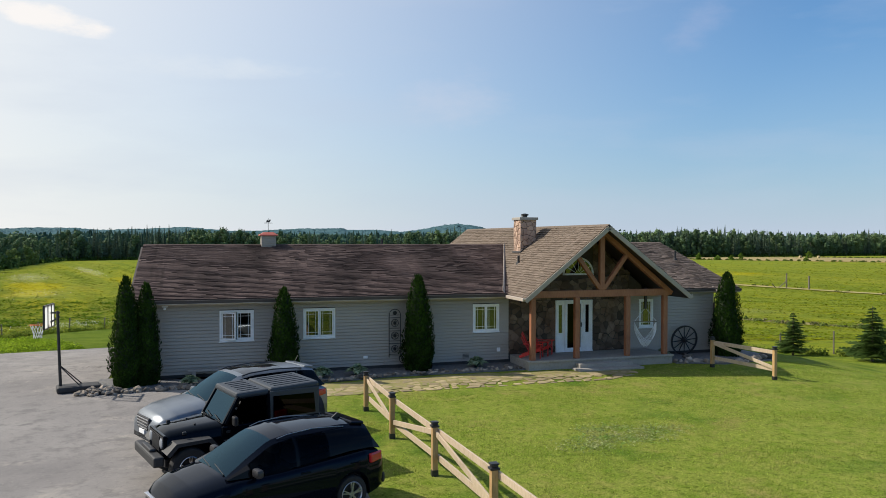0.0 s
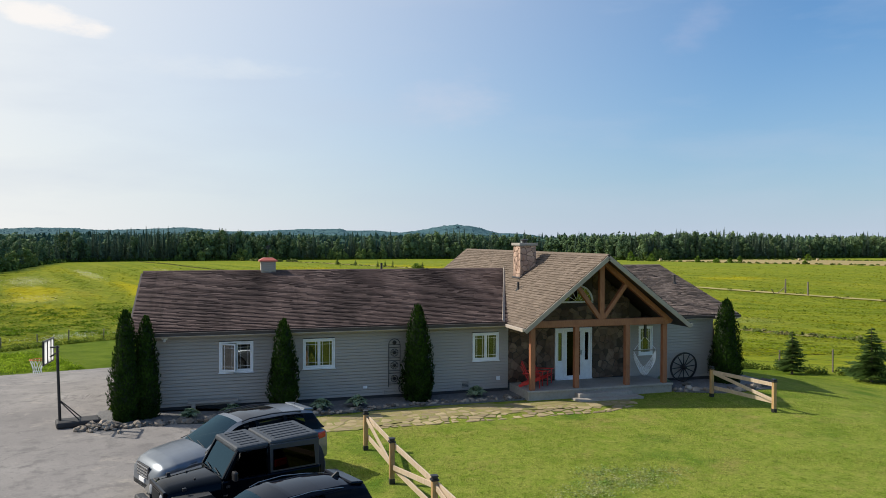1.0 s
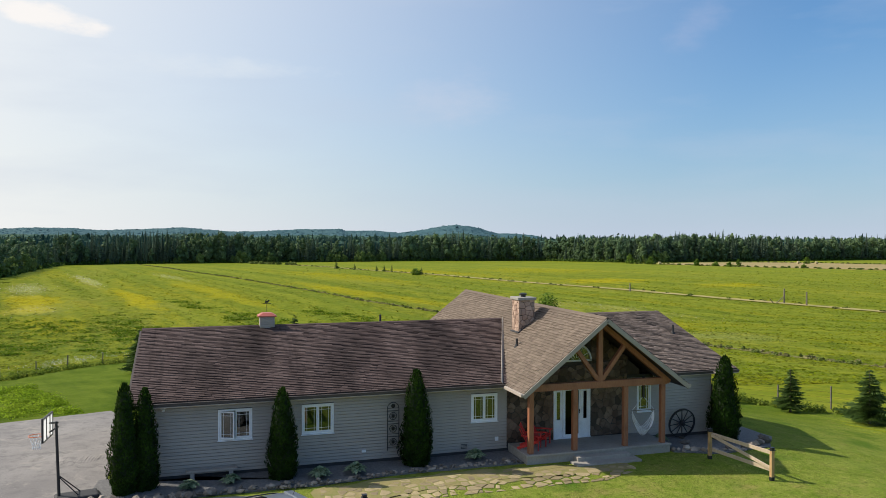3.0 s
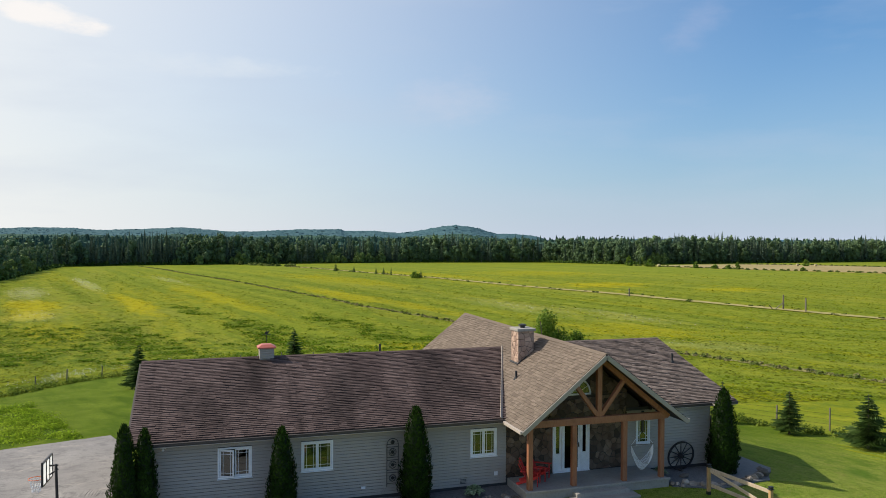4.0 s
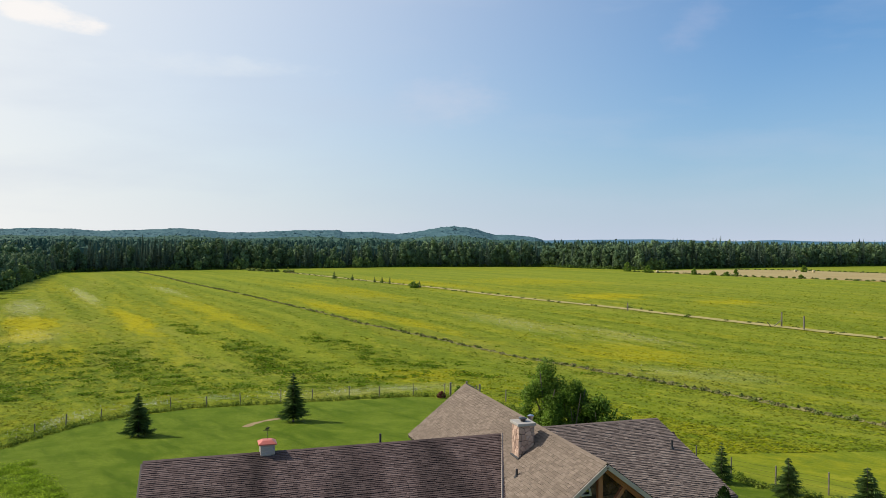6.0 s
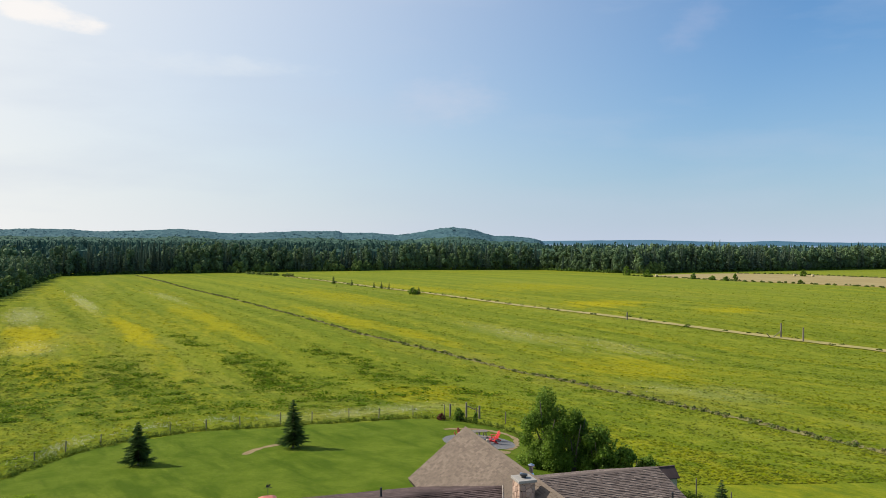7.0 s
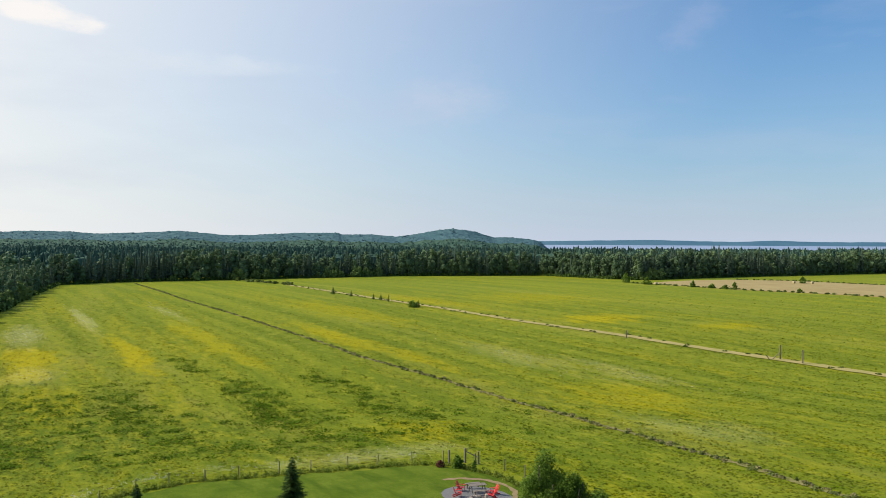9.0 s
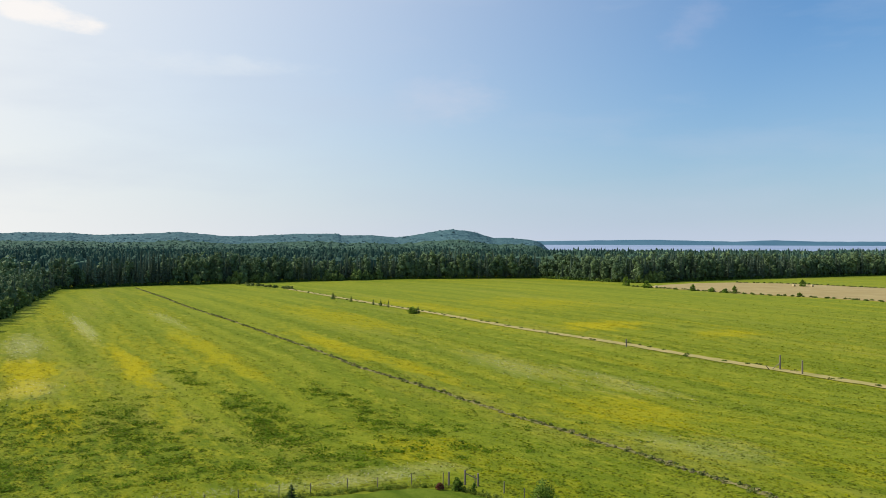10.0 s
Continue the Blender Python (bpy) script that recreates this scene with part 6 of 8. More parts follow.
# treetops past 1480 m take the haze-blued colour too
for chunks, mat, label in ((tops_near, M_CANOPY, "countless treetops of the woods behind the meadow"), (tops_far, M_HAZED_HILL, "countless treetops on the far hills, painted bluer for haze")):
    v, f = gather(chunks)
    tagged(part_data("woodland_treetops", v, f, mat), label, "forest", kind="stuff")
# far shore, with distance haze painted in as blue woodland colour
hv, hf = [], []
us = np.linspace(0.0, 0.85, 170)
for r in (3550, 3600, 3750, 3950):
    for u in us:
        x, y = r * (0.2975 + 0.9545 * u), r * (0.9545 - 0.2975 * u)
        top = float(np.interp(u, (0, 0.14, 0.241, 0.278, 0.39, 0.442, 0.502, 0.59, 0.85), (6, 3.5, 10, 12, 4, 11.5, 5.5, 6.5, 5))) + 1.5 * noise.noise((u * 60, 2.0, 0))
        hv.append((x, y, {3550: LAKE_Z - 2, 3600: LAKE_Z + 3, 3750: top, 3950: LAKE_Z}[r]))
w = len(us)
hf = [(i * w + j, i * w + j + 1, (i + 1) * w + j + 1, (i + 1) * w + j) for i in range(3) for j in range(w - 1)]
tagged(part_data("backdrop", hv, hf, leaf_mat("hazed_far_shore", (0.045, 0.12, 0.175), (0.065, 0.15, 0.2), 0.004, 0.1, 0.0)), "wooded far shore of the lake, painted blue for distance haze", "hills", kind="structure")

# ---- parked cars ----
M_SILVER = paint_mat("silver_blue_paint", (0.2, 0.225, 0.255), 0.3, 0.6, 0.0, 0.4)
# navy and black paint: reflections coloured blue in place of blue sky
M_NAVY = paint_mat("dark_navy_paint", (0.002, 0.003, 0.007), 0.04, 0.0, 0.0, 0.17, (0.5, 0.74, 1.0))
M_JEEP = paint_mat("black_paint", (0.002, 0.003, 0.005), 0.06, 0.0, 0.0, 0.14, (0.55, 0.78, 1.0))
# blue reflection colour on the car panes imitates bluer mirrored sky
M_CARGLASS = glass_mat("car_glass", (0.05, 0.065, 0.068), 0.03, 1.42, (0.34, 0.62, 0.82))
M_SIDEGLASS = glass_mat("side_glass", (0.1, 0.115, 0.12), 0.0, 1.16, (0.6, 0.8, 1.0))
M_TINTED = glass_mat("tinted_glass", (0.02, 0.02, 0.02), 0.0, 1.2)
M_TYRE = rough_mat("tyre_rubber", (0.018, 0.018, 0.019), (0.03, 0.03, 0.03), 8, 0.85)
M_LAMP = plain("clear_lamp", (0.26, 0.28, 0.31), 0.32, 0.2)
M_TAIL = plain("red_lamp", (0.42, 0.012, 0.015), 0.18)
M_SEAT = plain("grey_upholstery", (0.1, 0.1, 0.105), 0.8)


def sharp(ob, angle=32):
    ob.data.polygons.foreach_set("use_smooth", [True] * len(ob.data.polygons))
    ob.data.set_sharp_from_angle(angle=radians(angle))
    return ob


def lathe(bm, rows, sides, axis_y0=0.0, c=(0, 0)):
    """Rings about a wheel's axle (local y): rows of (y, radius)."""
    rings = [[bm.verts.new((c[0] + r * math.cos(2 * math.pi * k / sides), axis_y0 + y, c[1] + r * math.sin(2 * math.pi * k / sides))) for k in range(sides)] for y, r in rows]
    for a, b in zip(rings, rings[1:]):
        for k in range(sides):
            bm.faces.new((a[k], a[(k + 1) % sides], b[(k + 1) % sides], b[k]))
    return rings


def wheel(parent, m, x, y, R, width, out, rim_mat, spokes=5, rim=0.68):
    """A tyre with a spoked rim; out: the side (+1 or -1) on which the rim faces. m: the car's pose."""
    bm = bmesh.new()
    w = width / 2
    lathe(bm, [(-w * 0.85, R * rim), (-w, R * 0.8), (-w * 0.95, R * 0.95), (-w * 0.7, R), (w * 0.7, R), (w * 0.95, R * 0.95), (w, R * 0.8), (w * 0.85, R * rim)], 28, y, (x, R))
    bm.transform(m)
    tyre = sharp(part("wheel", bm, M_TYRE, parent), 40)
    bm = bmesh.new()
    lathe(bm, [(out * w * 0.9, R * rim * 1.01), (out * w * 0.95, R * rim * 0.98), (out * w * 0.8, R * rim * 0.9), (out * w * 0.2, R * rim * 0.88)], 28, y, (x, R))
    for k in range(spokes):
        a = 2 * math.pi * k / spokes + 0.3
        ca, sa = math.cos(a), math.sin(a)
        for d in (-0.13, 0.13):
            p = (x + math.cos(a + d * 0.4) * R * 0.12, y + out * w * 0.82, R + math.sin(a + d * 0.4) * R * 0.12)
            q = (x + math.cos(a + d) * R * rim * 0.95, y + out * w * 0.86, R + math.sin(a + d) * R * rim * 0.95)
            add_beam(bm, p, q, R * 0.06, 0.03, 0, (0, 1, 0))
    lathe(bm, [(out * w * 0.7, R * 0.16), (out * w * 0.95, R * 0.13), (out * w * 0.97, 0.005)], 14, y, (x, R))
    bm.transform(m)
    part("rim", bm, rim_mat, tyre)
    bm = bmesh.new()
    lathe(bm, [(out * w * 0.15, R * rim * 0.9), (out * w * 0.15, 0.01)], 24, y, (x, R))
    bm.transform(m)
    part("brake_disc", bm, M_BLACK, tyre)
    return tyre


def grid_part(name, grid, cells_, material, parent, m, label="", angle=32):
    """A mesh from chosen cells (i, j) of a grid of points."""
    idx, verts, faces = {}, [], []

    def vid(i, j):
        if (i, j) not in idx:
            idx[i, j] = len(verts)
            verts.append(m @ Vector(grid[i][j]))
        return idx[i, j]

    for i, j in cells_:
        f = (vid(i, j), vid(i + 1, j), vid(i + 1, j + 1), vid(i, j + 1))
        a, b, c = (verts[f[k]] for k in (0, 2, 1))
        d = verts[f[3]]
        mid = (a + b + c + d) / 4
        axis = m @ Vector((2.2, 0, 0.7))
        faces.append(f if (b - a).cross(d - c).dot(mid - axis) > 0 else f[::-1])
    return sharp(part_data(name, [tuple(v) for v in verts], faces, material, parent, label), angle)


def car_shell(car, m, L, body, low, axles, R_arch, cabin, paint, frame_mat):
    """body: rows x, half width, shoulder height, top height. cabin: rows x, roof height, roof half width, base half width, base height, top tag, side tag."""
    bx = [r[0] for r in body]
    xs = sorted({round(v, 3) for v in list(np.linspace(0, L, 40)) + bx + [a + d for a in axles for d in np.linspace(-R_arch, R_arch, 17)] if 0 <= v <= L})
    grid = []
    for x in xs:
        w, zs, zt = (float(np.interp(x, bx, [r[k] for r in body])) for k in (1, 2, 3))
        zl = low + 0.06 * (1 - step(0, 0.5, x)) + 0.1 * step(L - 0.6, L, x)
        za = zl
        for a in axles:
            if abs(x - a) < R_arch:
                za = max(za, R_arch * 0.86 + math.sqrt(max(0, R_arch ** 2 - (x - a) ** 2)) - 0.02 - R_arch * 0.0)
        za = min(za, zs - 0.12)
        flare = 0.02 if any(abs(x - a) < R_arch + 0.06 for a in axles) else 0.0
        half = [(0.0, max(zl, za)), (w - 0.2, max(zl, za)), (w - 0.03, za + 0.0), (w + flare, za + 0.05), (w + 0.012 + flare * 0.5, za + 0.5 * (zs - za)), (w - 0.004, zs - 0.1), (w - 0.03, zs - 0.03), (w - 0.075, zs), (w * 0.72, zs + (zt - zs) * 0.75), (w * 0.4, zt), (0.0, zt + 0.008)]
        grid.append([(x, -a, b) for a, b in half] + [(x, a, b) for a, b in half[-2::-1]])
    nj = len(grid[0])
    every = [(i, j) for i in range(len(xs) - 1) for j in range(nj - 1)]
    bodyob = grid_part("body", grid, every, paint, car, m, angle=38)
    # nose and tail panels
    for name, g in (("front_panel", grid[0]), ("tail_panel", grid[-1])):
        part_data(name, [tuple(m @ Vector(p)) for p in g], [tuple(range(len(g)))], paint, car)
    cg, tags = [], []
    for x, zr, wr, wb, zb, top, side in cabin:
        zm = zb + (zr - zb) * 0.5
        half = [(wb, zb), (wb * 0.62 + wr * 0.42, zm), (wr + 0.015, zr - 0.085 * min(1, (zr - zb) * 4)), (wr - 0.08, zr - 0.018), (wr * 0.5, zr + 0.006), (0.0, zr + 0.014)]
        cg.append([(x, -a, b) for a, b in half] + [(x, a, b) for a, b in half[-2::-1]])
        tags.append((top, side))
    groups = {}
    run = 0
    for i in range(len(cg) - 1):
        top, side = tags[i]
        if i and (tags[i][1] != tags[i - 1][1] or tags[i][0] != tags[i - 1][0]):
            run += 1
        for j in range(10):
            if j in (3, 4, 5, 6):
                key = (top, run if top == "r" else 0)
            elif j in (2, 7):
                key = ("rail", j < 5)
            else:
                key = ("side" if side == "g" else "pillar", (run, j < 5))
            groups.setdefault(key, []).append((i, j))
    names = {"w": ("windshield", M_CARGLASS), "r": ("roof", paint), "s": ("sunroof", M_BLACKGLASS), "b": ("rear_window", M_CARGLASS), "rail": ("roof_edge", paint), "pillar": ("pillar", frame_mat), "side": ("side_window", M_SIDEGLASS)}
    for (k, _), cl in groups.items():
        grid_part(names[k][0], cg, cl, names[k][1], car, m, angle=40)
    return bodyob


M_GLOSS = paint_mat("gloss_black_trim", (0.003, 0.003, 0.004), 0.08, 0.0)
M_BLACKGLASS = plain("black_roof_glass", (0.006, 0.007, 0.008), 0.05, 0.0)


def put_box(name, car, m, lo, hi, mat, bevel=0.02, parent=None, label="", rot=None):
    bm = box(lo, hi, bevel)
    if rot:
        c = Vector([(a + b) / 2 for a, b in zip(lo, hi)])
        bm.transform(Matrix.Translation(c) @ rot.to_matrix().to_4x4() @ Matrix.Translation(-c))
    bm.transform(m)
    return part(name, bm, mat, parent or car, label)


def mirror(car, m, x, y, z, side, mat):
    bm = bmesh.new()
    add_box(bm, (x - 0.05, min(y, y + side * 0.24), z), (x + 0.09, max(y, y + side * 0.24), z + 0.15), 0.045)
    add_beam(bm, (x + 0.04, y - side * 0.1, z - 0.02), (x + 0.04, y + side * 0.04, z + 0.05), 0.06, 0.04)
    bm.transform(m)
    sharp(part("wing_mirror", bm, mat, car))


def seats(car, m, x, y, z):
    put_box("seat", car, m, (x, y - 0.24, z - 0.42), (x + 0.5, y + 0.24, z - 0.27), M_SEAT, 0.05)
    put_box("backrest", car, m, (x + 0.42, y - 0.23, z - 0.35), (x + 0.56, y + 0.23, z + 0.28), M_SEAT, 0.05, rot=Euler((0, radians(12), 0)))
    put_box("headrest", car, m, (x + 0.54, y - 0.13, z + 0.28), (x + 0.64, y + 0.13, z + 0.48), M_SEAT, 0.04)


def suv(at, yaw, L, W, H, paint, label, big):
    """A family SUV; big: the seven-seat one with a glass roof and chrome grille."""
    car = thing("car", (at[0], at[1], 0.085), label, "car", "parked cars", rz=yaw)
    m = pose(at[0], at[1], 0.085, 0, 0, yaw) @ Matrix.Diagonal((0.925, 0.97, 0.97, 1))
    w, k = W / 2, H / 1.69
    if big:
        body = [(0, 0.55, 0.60, 0.66), (0.04, 0.68, 0.68, 0.76), (0.2, 0.80, 0.82, 0.9), (0.5, 0.9, 0.92, 1.0), (1.0, w, 0.99, 1.08), (1.5, w, 1.02, 1.12), (2.2, w, 1.03, 1.06), (3.6, w, 1.08, 1.1), (4.4, w - 0.02, 1.13, 1.14), (4.7, w - 0.07, 1.1, 1.12), (4.86, 0.8, 1.02, 1.04), (L, 0.72, 0.92, 0.94)]
        axles, R = (0.95, 3.75), 0.36
        cabin = [(1.32, 1.08, 0.74, 0.82, 1.06, "w", "p"), (1.7, 1.31, 0.68, w - 0.08, 1.04, "w", "g"), (2.12, 1.54, 0.64, w - 0.07, 1.04, "w", "g"), (2.26, 1.6, 0.635, w - 0.07, 1.05, "r", "g"), (2.42, 1.63, 0.63, w - 0.07, 1.05, "s", "g"), (2.72, 1.665, 0.63, w - 0.07, 1.06, "s", "p"), (2.8, 1.67, 0.63, w - 0.07, 1.06, "s", "g"), (3.55, 1.67, 0.62, w - 0.07, 1.09, "s", "p"), (3.63, 1.665, 0.62, w - 0.07, 1.09, "r", "g"), (4.15, 1.64, 0.61, w - 0.09, 1.15, "r", "p"), (4.5, 1.6, 0.59, w - 0.1, 1.13, "r", "p"), (4.56, 1.56, 0.59, w - 0.1, 1.13, "b", "p"), (4.78, 1.16, 0.68, w - 0.14, 1.12, "b", "p")]
    else:
        body = [(0, 0.5, 0.58, 0.63), (0.05, 0.64, 0.66, 0.74), (0.2, 0.76, 0.78, 0.86), (0.45, 0.84, 0.88, 0.95), (0.9, w, 0.95, 1.04), (1.2, w, 0.98, 1.07), (2.0, w, 1.0, 1.03), (3.2, w, 1.06, 1.08), (3.8, w - 0.02, 1.09, 1.1), (4.1, w - 0.07, 1.05, 1.07), (4.26, 0.72, 0.95, 0.97), (L, 0.66, 0.85, 0.87)]
        axles, R = (0.85, 3.46), 0.335
        cabin = [(0.98, 1.03, 0.7, 0.76, 1.01, "w", "p"), (1.4, 1.27, 0.64, w - 0.07, 1.01, "w", "g"), (1.78, 1.47, 0.6, w - 0.06, 1.01, "w", "g"), (1.92, 1.525, 0.595, w - 0.06, 1.02, "r", "g"), (2.3, 1.585, 0.59, w - 0.06, 1.03, "r", "p"), (2.37, 1.59, 0.59, w - 0.06, 1.04, "r", "g"), (3.0, 1.59, 0.58, w - 0.07, 1.09, "r", "p"), (3.45, 1.58, 0.57, w - 0.09, 1.12, "r", "p"), (3.85, 1.535, 0.55, w - 0.1, 1.12, "r", "p"), (4.0, 1.49, 0.54, w - 0.11, 1.1, "b", "p"), (4.2, 1.06, 0.6, w - 0.15, 1.05, "b", "p")]
    car_shell(car, m, L, body, 0.24, axles, R + 0.06, cabin, paint, M_GLOSS)
    rim = plain("alloy", (0.5, 0.5, 0.52), 0.3, 0.8)
    for a in axles:
        for s in (-1, 1):
            wheel(car, m, a, s * (w - 0.12), R, 0.22, s, rim, 5)
    for s in (-1, 1):
        mirror(car, m, cabin[1][0] + 0.05, s * (w - 0.06), 1.02, s, paint if big else M_BLACK)
        # lamps
        x0 = 0.12 if big else 0.1
        bm = bmesh.new()
        bmesh.ops.create_uvsphere(bm, u_segments=18, v_segments=10, radius=1.0)
        bm.transform(Matrix.Translation((x0 + 0.24, s * (w - 0.2), 0.79 if big else 0.75)) @ Euler((0, radians(-11), s * radians(30))).to_matrix().to_4x4() @ Matrix.Diagonal((0.27, 0.06, 0.07, 1)))
        bm.transform(m)
        part("headlight", bm, M_LAMP, car)
        put_box("fog_lamp", car, m, (0.08, s * (w - 0.32) - 0.1, 0.42), (0.2, s * (w - 0.32) + 0.1, 0.52), M_LAMP, 0.02)
        bm = bmesh.new()
        add_box(bm, (-0.24, -0.04, -0.085), (0.12, 0.05, 0.085), 0.025)
        bm.transform(Matrix.Translation((L - 0.22, s * (w - 0.1), 0.95 if big else 0.93)) @ Euler((0, 0, -s * radians(22))).to_matrix().to_4x4())
        bm.transform(m)
        part("tail_light", bm, M_TAIL, car)
        xr0, xr1 = cabin[3][0] + 0.1, cabin[-4][0]
        wr = cabin[4][2]
        zr = cabin[5][1]
        bm = tube([(xr0, s * (wr - 0.02), zr - 0.07), (xr0 + 0.2, s * (wr - 0.0), zr - 0.02), ((xr0 + xr1) / 2, s * wr, zr + 0.012), (xr1 - 0.2, s * (wr - 0.02), zr - 0.03), (xr1, s * (wr - 0.04), zr - 0.06)], 0.018 if big else 0.009, 8)
        bm.transform(m)
        part("roof_rail", bm, M_BLACK if big else M_SILVER, car)
        for xh in (cabin[4][0] + 0.05, cabin[7][0] - 0.05):
            put_box("door_handle", car, m, (xh, s * (w + 0.0) - 0.012, 0.9), (xh + 0.2, s * (w + 0.0) + 0.028, 0.935), paint, 0.01)
        put_box("sill_cladding", car, m, (axles[0] + R + 0.08, s * w - 0.05, 0.23), (axles[1] - R - 0.08, s * w + 0.018, 0.34), M_RUBBER, 0.02)
        seats(car, m, cabin[3][0] - 0.05, s * 0.36, 1.03)
    # grille, bumper, plates
    if big:
        for q in range(4):
            put_box("grille_bar", car, m, (-0.02, -0.36 + 0.02 * q, 0.76 - 0.07 * q), (0.08, 0.36 - 0.02 * q, 0.79 - 0.07 * q), M_CHROME, 0.008)
        put_box("grille", car, m, (0.0, -0.38, 0.5), (0.06, 0.38, 0.82), M_BLACK, 0.02)
    else:
        put_box("grille", car, m, (-0.015, -0.48, 0.5), (0.06, 0.48, 0.66), M_BLACK, 0.03)
        put_box("grille_bar", car, m, (-0.03, -0.5, 0.66), (0.08, 0.5, 0.7), M_CHROME, 0.012)
    put_box("front_bumper", car, m, (0.0, -0.62, 0.27), (0.1, 0.62, 0.42), M_RUBBER, 0.03)
    put_box("number_plate", car, m, (-0.03, -0.16, 0.42), (0.0, 0.16, 0.52), M_WHITE, 0.004)
    put_box("rear_bumper", car, m, (L - 0.1, -0.72, 0.36), (L + 0.03, 0.72, 0.56), M_RUBBER if not big else paint, 0.04)
    put_box("number_plate", car, m, (L - 0.02, -0.16, 0.72), (L + 0.012, 0.16, 0.84), M_WHITE, 0.004)
    # spoiler over the rear window
    xs_ = cabin[-3][0]
    zs_ = cabin[-3][1]
    bm = box((xs_ - 0.2, -0.52, zs_ - 0.03), (xs_ + 0.1, 0.52, zs_ + 0.03), 0.028)
    bm.transform(Matrix.Translation((xs_, 0, zs_)) @ Euler((0, radians(7), 0)).to_matrix().to_4x4() @ Matrix.Translation((-xs_, 0, -zs_)))
    bm.transform(m)
    part("spoiler", bm, paint, car)
    # antenna
    xa = xs_ - 0.35
    za = float(np.interp(xa, [c[0] for c in cabin], [c[1] for c in cabin]))
    if big:
        bm = tube([(xa + 0.2, 0.1, za), (xa + 0.33, 0.1, za + 0.2)], 0.008, 6)
    else:
        bm = prism([(xa, za), (xa + 0.2, za - 0.01), (xa + 0.18, za + 0.085), (xa + 0.14, za + 0.09)], -0.02, 0.02)
    bm.transform(m)
    part("antenna", bm, M_BLACK, car)
    # wipers
    for y0, y1 in ((-0.55, 0.0), (0.05, 0.6)):
        xw = cabin[0][0]
        bm = tube([(xw + 0.03, y0, cabin[0][1] + 0.03), (xw + 0.1, y1, cabin[0][1] + 0.075)], 0.01, 6)
        bm.transform(m)
        part("wiper", bm, M_BLACK, car)
    return car


suv((-1.5, 19.1), 24, 4.9, 1.88, 1.69, M_SILVER, "silver blue seven-seat SUV parked on the driveway", True)
suv((-0.9, 13.39), 21, 4.3, 1.77, 1.6, M_NAVY, "dark navy compact SUV parked on the driveway", False)


